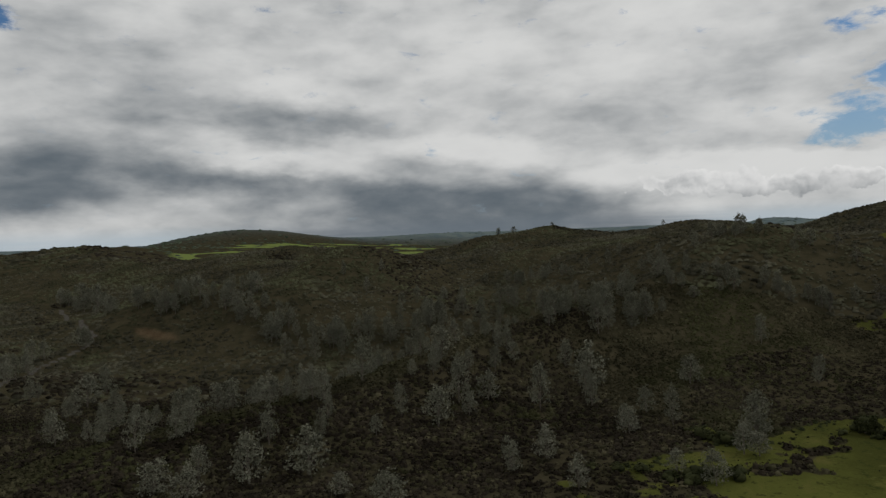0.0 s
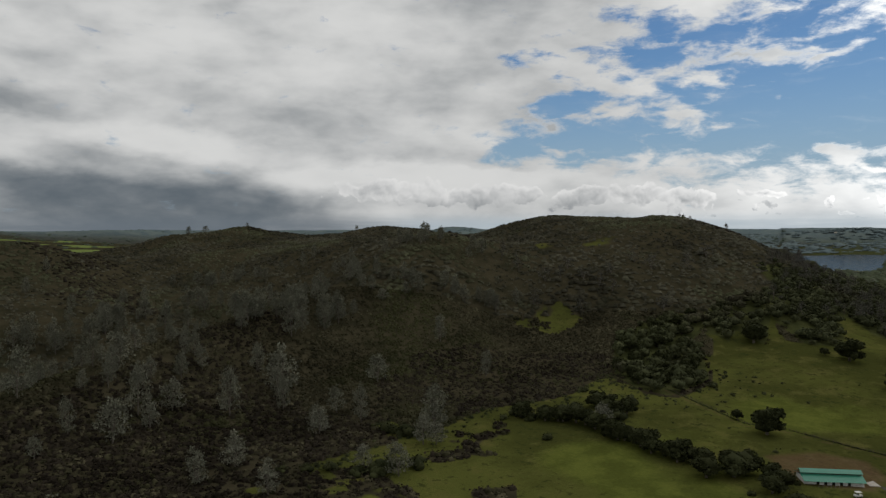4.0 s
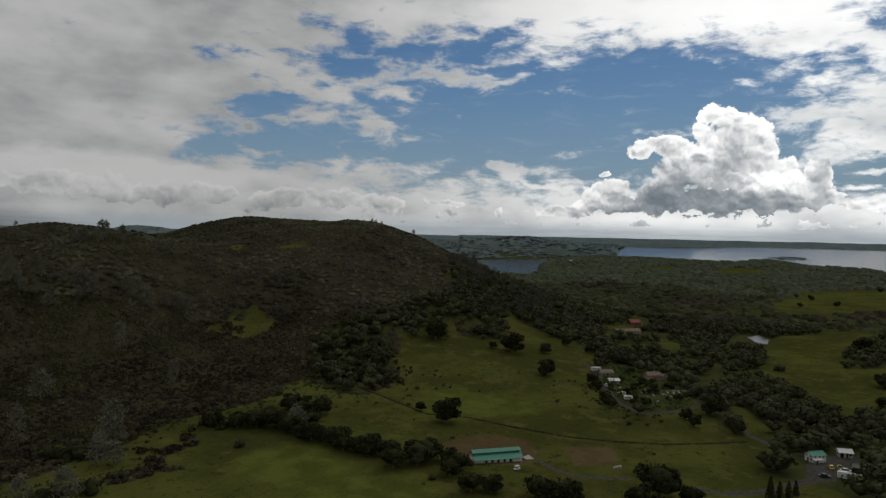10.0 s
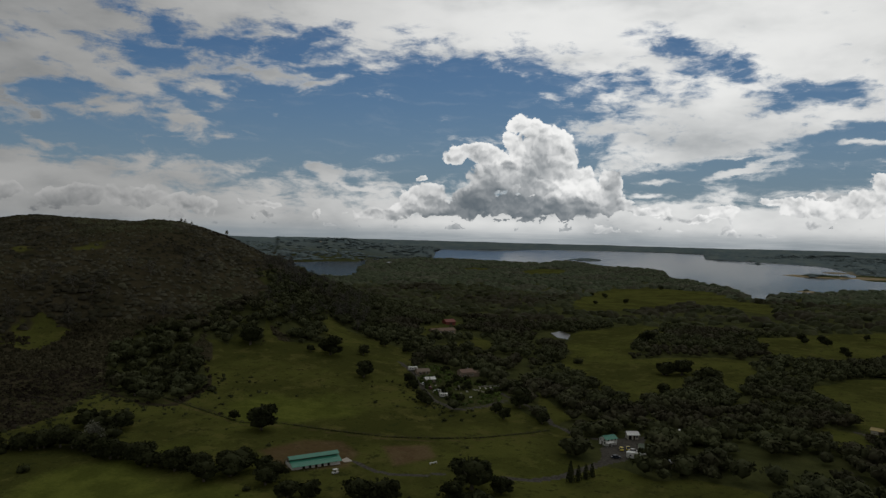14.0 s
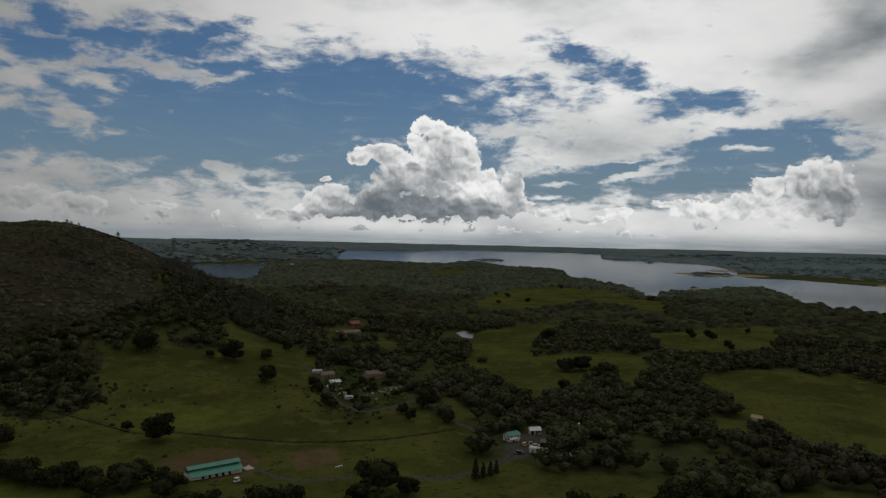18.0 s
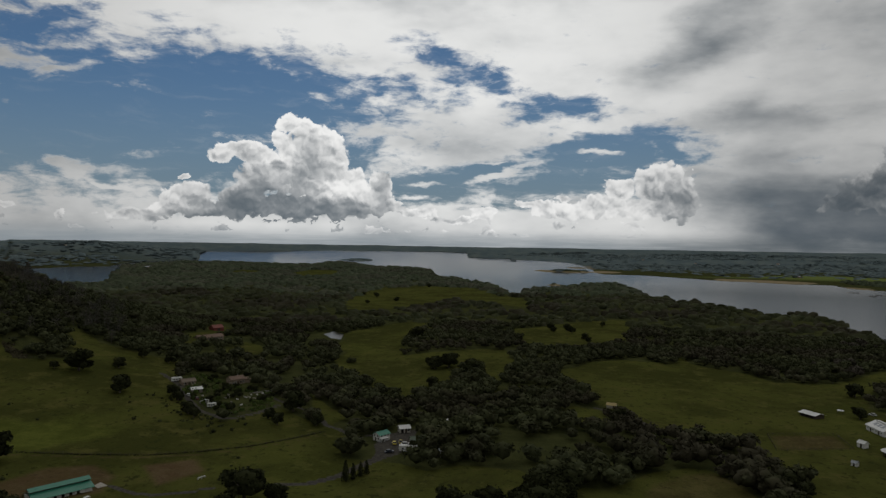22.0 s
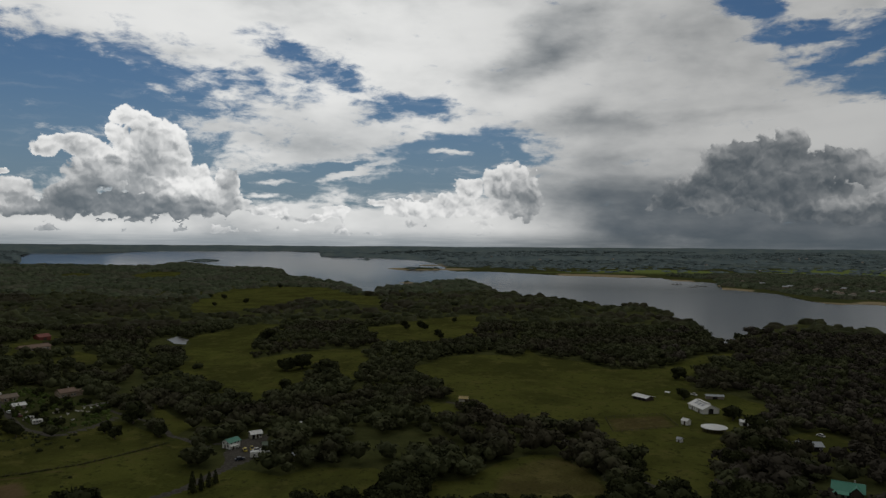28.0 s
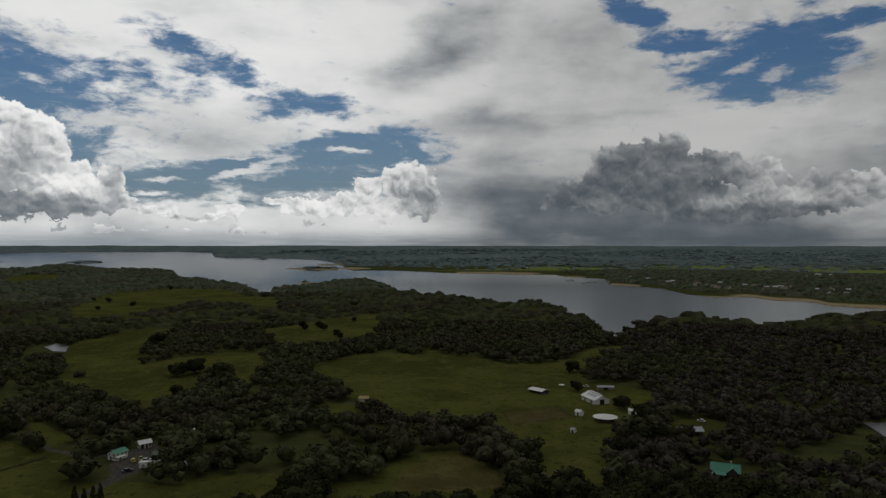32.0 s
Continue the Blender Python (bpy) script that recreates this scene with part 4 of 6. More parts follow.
def mesh_of(name, verts, faces, mat):
    """A mesh from arrays of places and of triangles or quads."""
    me = bpy.data.meshes.new(name)
    n, k = faces.shape
    me.vertices.add(len(verts)), me.loops.add(n * k), me.polygons.add(n)
    me.vertices.foreach_set("co", np.ascontiguousarray(verts, np.float32).ravel())
    me.loops.foreach_set("vertex_index", np.ascontiguousarray(faces, np.int32).ravel())
    me.polygons.foreach_set("loop_start", np.arange(0, n * k, k, dtype=np.int32))
    me.materials.append(mat)
    me.update(calc_edges=True)
    return me


def true_normals(x, y, z):
    """The land's own normals, as it lies before the far country is drawn in."""
    e = 0.004 * np.hypot(x, y) + 2
    gx, gy = (height(x + e, y) - height(x - e, y)) / (2 * e), (height(x, y + e) - height(x, y - e)) / (2 * e)
    n = np.stack([-gx.ravel(), -gy.ravel(), np.ones(x.size)], 1)
    return n / np.linalg.norm(n, axis=1)[:, None]


def polar_sheet(bearings, rings, level):
    """Places of a sheet round the eye, its faces, and the true places."""
    b, d = np.meshgrid(np.radians(bearings), rings)
    true = np.where(d < 2500, d, 6.0e6 / np.maximum(4900 - d, 1))
    x, y = true * np.sin(b), true * np.cos(b)
    z = level(x, y)
    px, py, pz = draw_in(x, y, z)
    nr, nb = b.shape
    i = np.arange(nr * nb).reshape(nr, nb)
    return np.stack([px.ravel(), py.ravel(), pz.ravel()], 1), i, x, y, z


bearings = np.concatenate([np.arange(-42, 142, 0.3), np.arange(142, 318, 4.0)])
dip = 140 / np.tan(np.radians(np.concatenate([np.arange(2.4, 0.3, -0.022), [0.27, 0.23, 0.2]])))
dip = np.where(dip < 2500, dip, 4900 - 6.0e6 / dip)
rings = np.concatenate([np.linspace(0.002, 150, 14)[:-1], np.geomspace(150, dip[0], 330)[:-1], dip])
verts, i, tx, ty, tz = polar_sheet(bearings, rings, height)
j = np.roll(i, -1, axis=1)
faces = np.stack([i[:-1].ravel(), i[1:].ravel(), j[1:].ravel(), j[:-1].ravel()], 1)[:, ::-1]
ground_mesh = mesh_of("ground", verts, faces, ground_mat)
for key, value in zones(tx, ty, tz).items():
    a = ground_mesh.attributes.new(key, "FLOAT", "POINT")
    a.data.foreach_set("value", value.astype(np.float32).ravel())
ground_mesh.polygons.foreach_set("use_smooth", np.ones(len(faces), bool))
ground_mesh.normals_split_custom_set_from_vertices(true_normals(tx, ty, tz).tolist())
ground = tagged(new("ground", ground_mesh), "rolling green pasture and brown chaparral hills above a lake", "ground", kind="structure")

wb = np.arange(49, 146, 0.5)
wr = np.concatenate([np.linspace(560, 2000, 30), np.linspace(2030, 4760, 110)])
verts, i, wx, wy, wz = polar_sheet(wb, wr, lambda x, y: np.full(x.shape, LAKE))
faces = np.stack([i[:-1, :-1].ravel(), i[1:, :-1].ravel(), i[1:, 1:].ravel(), i[:-1, 1:].ravel()], 1)[:, ::-1]
water_mesh = mesh_of("water", verts, faces, water_mat)
water_mesh.polygons.foreach_set("use_smooth", np.ones(len(faces), bool))
water = tagged(new("water", water_mesh), "broad grey lake reflecting a cloudy sky", "lake", kind="structure")


# ---- plants: shapes to scatter
def ico(level=1):
    bm = bmesh.new()
    bmesh.ops.create_icosphere(bm, subdivisions=level, radius=1)
    v = np.array([q.co[:] for q in bm.verts])
    f = np.array([[q.index for q in g.verts] for g in bm.faces])
    bm.free()
    return v, f


BALL = {1: ico(1), 2: ico(2)}


def joined(pieces):
    vs, fs, n = [], [], 0
    for v, f in pieces:
        vs.append(v), fs.append(f + n)
        n += len(v)
    return np.concatenate(vs), np.concatenate(fs)


def lumps(rng, centres, sizes, level=1, jag=0.25):
    v, f = BALL[level]
    return joined([(v * s * (1 + jag * rng.uniform(-1, 1, (len(v), 1))) + c, f) for c, s in zip(centres, sizes)])


def sprays(rng, centres, size, flat=0.5, normals=None):
    """Small tufts of leaves: two crossing ragged triangles each."""
    n = len(centres)
    a = rng.normal(size=(n, 3))
    a[:, 2] *= flat
    a /= np.linalg.norm(a, axis=1)[:, None]
    if normals is not None:
        a = np.cross(normals + 0.45 * rng.normal(size=(n, 3)), a)
        a /= np.linalg.norm(a, axis=1)[:, None]
    b = np.cross(a, rng.normal(size=(n, 3)) if normals is None else normals + 0.45 * rng.normal(size=(n, 3)))
    b /= np.linalg.norm(b, axis=1)[:, None]
    s = size * rng.uniform(0.6, 1.3, (n, 1))
    v = np.stack([centres - a * s * 0.6 - b * s * 0.5, centres + a * s * 0.7 - b * s * 0.3, centres + b * s * 0.8, centres - a * s * 0.5 + b * s * 0.6], 1).reshape(-1, 3)
    i = np.arange(n)[:, None] * 4
    return v, np.concatenate([i + [0, 1, 2], i + [0, 2, 3]])


def crown_points(rng, n, limbs, spread):
    """Points near the skin of a crown made of several rounded boughs."""
    pick = rng.integers(0, len(limbs), n)
    d = rng.normal(size=(n, 3))
    d /= np.linalg.norm(d, axis=1)[:, None]
    d[:, 2] = np.where(d[:, 2] < -0.35, -d[:, 2], d[:, 2])
    c = np.array([q[:3] for q in limbs])[pick]
    r = np.array([q[3] for q in limbs])[pick][:, None]
    return c + d * r * rng.uniform(1 - spread, 1.08, (n, 1)) * [1, 1, 0.8]


def oak_crown(seed, leaves=820):
    """A broad oak's crown, one unit wide and standing on its trunk's head."""
    rng = np.random.default_rng(seed)
    limbs = [(0, 0, 0.52, 0.36), (0.05, -0.05, 0.36, 0.36)]
    for q in range(12):
        a, r = q * 0.785 + rng.uniform(-0.4, 0.4), rng.uniform(0.18, 0.33)
        limbs.append((r * math.cos(a), r * math.sin(a), rng.uniform(0.20, 0.66), rng.uniform(0.14, 0.20)))
    core = lumps(rng, [q[:3] for q in limbs], [q[3] * 0.74 for q in limbs], 1, 0.3)
    return joined([core, sprays(rng, crown_points(rng, leaves, limbs, 0.24), 0.056, 1.0)])


def wood_crown(seed, leaves=66):
    """A broad ragged crown for trees farther off: a small uneven heart in a skin of leaf sprays."""
    rng = np.random.default_rng(seed)
    limbs = [(0, 0, 0.44, 0.40)] + [(0.24 * math.cos(a), 0.24 * math.sin(a), rng.uniform(0.32, 0.56), rng.uniform(0.20, 0.27)) for a in rng.uniform(0, 1.2) + np.arange(5) * 1.257]
    skin = crown_points(rng, leaves, limbs, 0.20)
    skin = skin[np.hypot(skin[:, 0], skin[:, 1]) + np.abs(skin[:, 2] - 0.42) > 0.30]
    core = lumps(rng, [q[:3] for q in limbs[:3]], [q[3] * 0.76 for q in limbs[:3]], 1, 0.28)
    return joined([core, sprays(rng, skin, 0.115, 1.0)])


def dome(rng, sides, base, mid, top, jag):
    """A rough low dome of few faces."""
    a = np.arange(sides) * 6.283 / sides + rng.uniform(0, 1)
    ring = lambda r, z: np.stack([r * np.cos(a) * (1 + jag * rng.uniform(-1, 1, sides)), r * np.sin(a) * (1 + jag * rng.uniform(-1, 1, sides)), z * (1 + jag * rng.uniform(-1, 1, sides))], 1)
    v = np.concatenate([ring(base, 0.02), ring(mid, top * 0.72), [[0.05, 0.04, top]]])
    i = np.arange(sides)
    j = (i + 1) % sides
    f = np.concatenate([np.stack([i, j, j + sides], 1), np.stack([i, j + sides, i + sides], 1), np.stack([i + sides, j + sides, np.full(sides, 2 * sides)], 1)])
    return v, f


def shrub_shape(seed):
    rng = np.random.default_rng(seed)
    return joined([dome(rng, 6, 0.42, 0.30, 0.54, 0.4), sprays(rng, rng.normal(size=(7, 3)) * [0.27, 0.27, 0.13] + [0, 0, 0.42], 0.22)])


def far_clump(seed):
    rng = np.random.default_rng(seed)
    return dome(rng, 5, 0.55, 0.40, 0.66, 0.45)


def scatter(name, shapes, x, y, wide, tall, mat, label, category, seed, sink=0.0, soft=False):
    """One object of many plants, each turned and sized by chance."""
    rng = np.random.default_rng(seed)
    x, y = np.asarray(x, float), np.asarray(y, float)
    px, py, pz = draw_in(x, y, height(x, y) - sink)
    k = np.hypot(px, py) / np.hypot(x, y)
    pick, turn, vs, fs, n = rng.integers(0, len(shapes), len(x)), rng.uniform(0, 6.283, len(x)), [], [], 0
    for s, (v, f) in enumerate(shapes):
        m = pick == s
        if not m.any():
            continue
        c, w = np.cos(turn[m])[:, None], np.sin(turn[m])[:, None]
        u = np.stack([(v[:, 0] * c - v[:, 1] * w) * (wide * k)[m][:, None] + px[m][:, None], (v[:, 0] * w + v[:, 1] * c) * (wide * k)[m][:, None] + py[m][:, None],
                      v[:, 2] * (tall * k)[m][:, None] + pz[m][:, None]], 2)
        vs.append(u.reshape(-1, 3))
        fs.append((f[None] + (np.arange(m.sum()) * len(v))[:, None, None]).reshape(-1, 3) + n)
        n += m.sum() * len(v)
    me = mesh_of(name, np.concatenate(vs), np.concatenate(fs), mat)
    if soft:
        me.polygons.foreach_set("use_smooth", np.ones(len(me.polygons), bool))
    return tagged(new(name, me), label, category, kind="stuff")


def strewn(seed, n, b0, b1, d0, d1):
    """Places spread evenly over a sector of the plan."""
    rng = np.random.default_rng(seed)
    b, d = np.radians(rng.uniform(b0, b1, n)), np.sqrt(rng.uniform(d0 * d0, d1 * d1, n))
    return d * np.sin(b), d * np.cos(b), rng


def dry_land(x, y):
    return height(x, y) > LAKE + 3


def road_clear(x, y, room):
    ok = np.ones(x.shape, bool)
    for line in (TRACK, DRIVE, LANE, YARD_LANE, GARDEN_LANE, FARM_ROAD, FARM_LANE, SCRUB_ROAD):
        ok &= along(x, y, line) > room
    return ok & (inside(x, y, PARKING) < -room)


shrubs = [shrub_shape(q) for q in range(6)]
crowns = [wood_crown(q + 40) for q in range(6)]
clumps = [far_clump(q + 60) for q in range(5)]


def slope_painted_dark(x, y):
    """True on slopes toward the eye and lake: side shade goes into shrub colour."""
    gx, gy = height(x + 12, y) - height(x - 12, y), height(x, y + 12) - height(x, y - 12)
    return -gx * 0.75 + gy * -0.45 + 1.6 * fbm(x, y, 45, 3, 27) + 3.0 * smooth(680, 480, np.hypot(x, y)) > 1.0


for seed, count, d0, d1, small, large, flat, shapes in ((1, 46000, 215, 560, 1.6, 4.2, 0.8, shrubs), (2, 50000, 560, 1280, 2.2, 4.8, 0.68, clumps), (3, 9000, 1280, 1750, 4.5, 9.0, 0.5, clumps)):
    x, y, rng = strewn(seed, count, -36, 54, d0, d1)
    keep = (zones(x, y, 0 * x)["scrub"] > rng.uniform(0.2, 0.8, len(x))) & (fbm(x, y, 25, 3, 9) > rng.uniform(-1.6, -0.2, len(x))) & road_clear(x, y, 5) & (inside(x, y, CUT) < -2)
    x, y = x[keep], y[keep]
    size = rng.uniform(small, large, len(x)) * (1 + 0.35 * fbm(x, y, 60, 3, 7))
    tall = size * flat * rng.uniform(0.75, 1.2, len(x))
    dark = slope_painted_dark(x, y) & (rng.uniform(0, 1, len(x)) < 0.7)
    for m, mat, label in ((~dark, shrub_leaf if seed == 1 else hazed_upland_leaf, "olive and tan chaparral shrubs on the slopes"), (dark, chamise_shade_leaf, "dark brown chamise with slope shade put into its colour")):
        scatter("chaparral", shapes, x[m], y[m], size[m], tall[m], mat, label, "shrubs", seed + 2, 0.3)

x, y, rng = strewn(4, 26000, 10, 66, 215, 460)
edge = open_field(x, y)
keep = (edge > 0) & (rng.uniform(0, 1, len(x)) < 0.30 * np.exp(-edge / 9) + 0.003 * (fbm(x, y, 50, 3, 37) > 0.25)) & road_clear(x, y, 3)
keep &= (np.hypot(x - 241, y - 181) > 20) & (inside(x, y, GARDEN) < -2)
x, y = x[keep], y[keep]
size = rng.uniform(0.9, 3.0, len(x))
scatter("field_shrubs", shrubs, x, y, size, size * 0.8, oak_leaf, "scattered low dark shrubs along the field's edges", "shrubs", 5, 0.1)
# ---- trees as things
def part(name, bm, mat, parent, label=""):
    me = bpy.data.meshes.new(name)
    bm.to_mesh(me)
    bm.free()
    me.materials.append(mat)
    ob = new(name, me)
    ob.parent = parent
    return tagged(ob, label)


def part_mesh(name, me, parent, label=""):
    ob = new(name, me)
    ob.parent = parent
    return tagged(ob, label)


def limb(bm, a, b, ra, rb, sides=6):
    """A tapered round piece from a to b."""
    a, b = Vector(a), Vector(b)
    q = (b - a).to_track_quat("Z", "Y").to_matrix().to_4x4()
    bmesh.ops.create_cone(bm, cap_ends=True, segments=sides, radius1=ra, radius2=rb, depth=(b - a).length, matrix=Matrix.Translation((a + b) / 2) @ q)


def oak_kind(seed):
    rng = random.Random(seed)
    bm = bmesh.new()
    limb(bm, (0, 0, -0.05), (0.01, 0, 0.26), 0.045, 0.032, 7)
    for q in range(5):
        a = q * 1.256 + rng.uniform(-0.3, 0.3)
        m = (0.14 * math.cos(a), 0.14 * math.sin(a), 0.40)
        limb(bm, (0.01, 0, 0.22), m, 0.026, 0.016, 5)
        limb(bm, m, (m[0] * 2.1, m[1] * 2.1, 0.52 + rng.uniform(-0.06, 0.1)), 0.016, 0.005, 5)
    me = bpy.data.meshes.new("trunk")
    bm.to_mesh(me)
    bm.free()
    me.materials.append(bark)
    v, f = oak_crown(seed)
    return me, mesh_of("crown", v, f, oak_leaf)


def pine_kind(seed, mat, boughs=96, tufts=11, fine=0.032):
    """A foothill pine: a few leaning leaders, boughs that end in feathery grey-green tufts."""
    rng = np.random.default_rng(seed)
    bm = bmesh.new()
    limb(bm, (0, 0, -0.03), (0, 0, 0.14), 0.024, 0.018, 6)
    pts = []
    for q in range(3):
        a, lean, top = rng.uniform(0, 6.3), rng.uniform(0.03, 0.20), rng.uniform(0.68, 0.9) if q else 0.97
        tip, root = np.array([lean * math.cos(a), lean * math.sin(a), top]), np.array([0, 0, 0.08])
        limb(bm, root, tip, 0.014, 0.003, 5)
        for w in range(boughs // 3):
            s = rng.uniform(0.0, 1) ** 0.85
            c = root + (tip - root) * s
            reach = (0.37 * (1 - s) ** 0.7 * min(1.0, 0.6 + 3 * s) + 0.04) * rng.uniform(0.4, 1.1)
            d = rng.uniform(0, 6.3)
            end = c + [reach * math.cos(d), reach * math.sin(d), 0.06 + 0.25 * reach]
            if w % 6 == 0:
                limb(bm, c, end, 0.006, 0.002, 4)
            pts.append(end + rng.normal(size=(tufts, 3)) * [0.050, 0.050, 0.032])
    me = bpy.data.meshes.new("trunk")
    bm.to_mesh(me)
    bm.free()
    me.materials.append(bark)
    v, f = sprays(rng, np.concatenate(pts), fine, 1.0)
    return me, mesh_of("crown", v, f, mat)


def cypress_kind(seed):
    rng = np.random.default_rng(seed)
    z = rng.uniform(0.06, 1, 300)
    r = 0.30 * (1 - z) ** 0.7 + 0.02
    a = rng.uniform(0, 6.3, 300)
    core = lumps(rng, [(0, 0, q) for q in (0.2, 0.4, 0.6, 0.8)], [0.22, 0.19, 0.14, 0.08], 1, 0.15)
    v, f = joined([core, sprays(rng, np.stack([r * np.cos(a), r * np.sin(a), z], 1), 0.06, 1.0)])
    bm = bmesh.new()
    limb(bm, (0, 0, -0.03), (0, 0, 0.5), 0.03, 0.01, 6)
    me = bpy.data.meshes.new("trunk")
    bm.to_mesh(me)
    bm.free()
    me.materials.append(bark)
    return me, mesh_of("crown", v, f, oak_leaf)


def bush_kind(seed):
    rng = np.random.default_rng(seed)
    c = rng.normal(size=(7, 3)) * [0.2, 0.2, 0.06] + [0, 0, 0.22]
    v, f = joined([lumps(rng, c, rng.uniform(0.16, 0.26, 7), 1, 0.25), sprays(rng, rng.normal(size=(130, 3)) * [0.24, 0.24, 0.12] + [0, 0, 0.34], 0.07)])
    return mesh_of("bush", v, f, oak_leaf)


def stand(x, y, turn, w, h, sink=0.15):
    """The pose of a plant on the ground, sized to its width and height."""
    px, py, pz = draw_in(x, y, height(x, y) - sink)
    k = float(np.hypot(px, py) / max(math.hypot(x, y), 1e-6))
    return Matrix.Translation((float(px), float(py), float(pz))) @ Matrix.Rotation(turn, 4, "Z") @ Matrix.Diagonal((w * k, w * k, h * k, 1))


def plant(kinds, name, label, category, group, places, seed):
    """Trees of one sort, each a thing with trunk and crown."""
    rng, first = random.Random(seed), {}
    for x, y, w, h in places:
        q = rng.randrange(len(kinds))
        m = stand(x, y, rng.uniform(0, 6.28), w, h)
        if (q, label) in first:
            copy_thing(first[q, label], m)
        else:
            ob = first[q, label] = tagged(new(name), label, category, group)
            part_mesh("trunk", kinds[q][0], ob), part_mesh("crown", kinds[q][1], ob)
            copy_thing(ob, m)
    for ob in first.values():
        for child in list(ob.children):
            bpy.data.objects.remove(child)
        bpy.data.objects.remove(ob)


oaks = [oak_kind(q + 3) for q in range(6)]
pines = [pine_kind(q + 21, pine_leaf) for q in range(6)]
bares = [pine_kind(q + 31, bare_twig, 54, 8, 0.026) for q in range(3)]
cypresses = [cypress_kind(q + 51) for q in range(2)]


def tall_oaks(rows, ratio=0.86):
    return [(x, y, w, w * ratio + 1) for x, y, w in rows]


plant(oaks, "oak_tree", "broad dark green oak standing alone on the grassy slope", "tree", "oaks on the slope", tall_oaks(OAKS_SLOPE), 1)
plant(oaks, "oak_tree", "dark oak in the hedgerow along the paddock", "tree", "oaks of the hedgerow", tall_oaks(OAKS_HEDGE, 0.7), 2)
plant(oaks, "oak_tree", "large dark oak beside the gravel yard and houses", "tree", "oaks by the houses", tall_oaks(OAKS_HOUSE, 0.75), 3)
plant(oaks, "oak_tree", "round dark oak in the open pasture", "tree", "oaks in the pasture", tall_oaks(OAKS_PASTURE, 0.8), 4)
plant(oaks, "oak_tree", "dense dark oak beside the farm buildings", "tree", "oaks by the farm", tall_oaks(OAKS_FARM, 0.8), 5)
plant(oaks, "oak_tree", "single round oak on the open meadow", "tree", "oaks on the meadows", tall_oaks(OAKS_MEADOW, 0.85), 23)
hedge = []
for line, room in ((HEDGE, 5.5), (HEDGE_UPPER, 6.0)):
    rng_l = random.Random(8)
    for (x0, y0), (x1, y1) in zip(line, line[1:]):
        n = max(1, int(math.hypot(x1 - x0, y1 - y0) / room))
        for q in range(n):
            f_ = (q + rng_l.uniform(0, 0.6)) / n
            hedge.append((x0 + (x1 - x0) * f_ + rng_l.uniform(-2, 2), y0 + (y1 - y0) * f_ + rng_l.uniform(-2, 2), rng_l.uniform(9, 14)))
plant(oaks, "oak_tree", "low dark oak in the thick hedge across the field", "tree", "oaks of the thick hedge", tall_oaks(hedge, 0.72), 20)
GROVE_OAKS = [(279, 354, 11), (268, 323, 10), (286, 318, 12), (312, 331, 13), (326, 340, 11), (312, 381, 12), (332, 380, 13), (345, 370, 11), (348, 404, 12), (369, 402, 11), (323, 400, 10),
    (311, 352, 14), (295, 335, 12), (298, 362, 12), (275, 338, 10), (340, 392, 11), (360, 388, 10), (328, 360, 12), (300, 318, 9), (384, 404, 12)]
plant(oaks, "oak_tree", "dense dark oak of the grove above the field", "tree", "oaks of the grove", tall_oaks(GROVE_OAKS, 0.8), 22)
plant(pines, "pine_tree", "pale grey-green foothill pine above the chaparral", "tree", "pines on the near slope", PINES_NEAR + PINES_FRONT, 6)
belts, rng_l = [], random.Random(31)
for line, count, room, low_h, high_h in PINE_BELTS:
    for q in range(count):
        f_ = rng_l.uniform(0, len(line) - 1.001)
        (x0, y0), (x1, y1), f_ = line[int(f_)], line[int(f_) + 1], f_ % 1
        h = rng_l.uniform(low_h, high_h)
        belts.append((x0 + (x1 - x0) * f_ + rng_l.gauss(0, room * 0.6), y0 + (y1 - y0) * f_ + rng_l.gauss(0, room * 0.6), h * rng_l.uniform(0.6, 1.0), h))
plant(pines, "pine_tree", "grey foothill pine standing in the brushy draw", "tree", "pines in the draw", belts + PINES_BACK, 7)
plant(pines, "pine_tree", "pale pine at the edge of the green field", "tree", "pines by the field", PINES_MEADOW, 8)
plant(pines, "pine_tree", "small dark pine on the crest of the ridge", "tree", "pines on the crest", PINES_SKYLINE, 9)
plant(bares, "bare_tree", "thin grey leafless tree on the big hill", "tree", "bare trees on the hill", PINES_HILL, 10)
plant(cypresses, "cypress_tree", "narrow dark cypress beside the gravel drive", "tree", "cypresses by the drive",
      [(287, 84, 6, 9), (290, 81.5, 5, 7), (294.5, 79.5, 5, 6.5), (298.5, 78, 4.5, 6)], 11)

rng = np.random.default_rng(77)
x, y, rng = strewn(78, 4000, -33, 18, 330, 800)
keep = (zones(x, y, 0 * x)["scrub"] > 0.8) & (fbm(x, y, 210, 3, 19) > rng.uniform(-0.1, 0.9, len(x))) & road_clear(x, y, 8)
x, y = x[keep][:150], y[keep][:150]
plant(pines, "pine_tree", "slender grey pine among the hillside brush", "tree", "pines on the hillside",
      [(a, b, w, w * r) for a, b, w, r in zip(x, y, rng.uniform(8, 13, len(x)), rng.uniform(1.1, 1.7, len(x)))], 12)
x, y, rng = strewn(79, 1500, 27, 57, 560, 900)
keep = (zones(x, y, 0 * x)["scrub"] + zones(x, y, 0 * x)["woods"] > 0.7) & (fbm(x, y, 150, 3, 29) > rng.uniform(-0.4, 0.8, len(x))) & (height(x, y) < 70)
x, y = x[keep][:120], y[keep][:120]
plant(bares, "bare_tree", "thin grey leafless tree on the big hill", "tree", "bare trees on the hill",
      [(a, b, w, w * r) for a, b, w, r in zip(x, y, rng.uniform(8, 14, len(x)), rng.uniform(0.9, 1.3, len(x)))], 13)

bush_meshes = [bush_kind(q + 70) for q in range(4)]
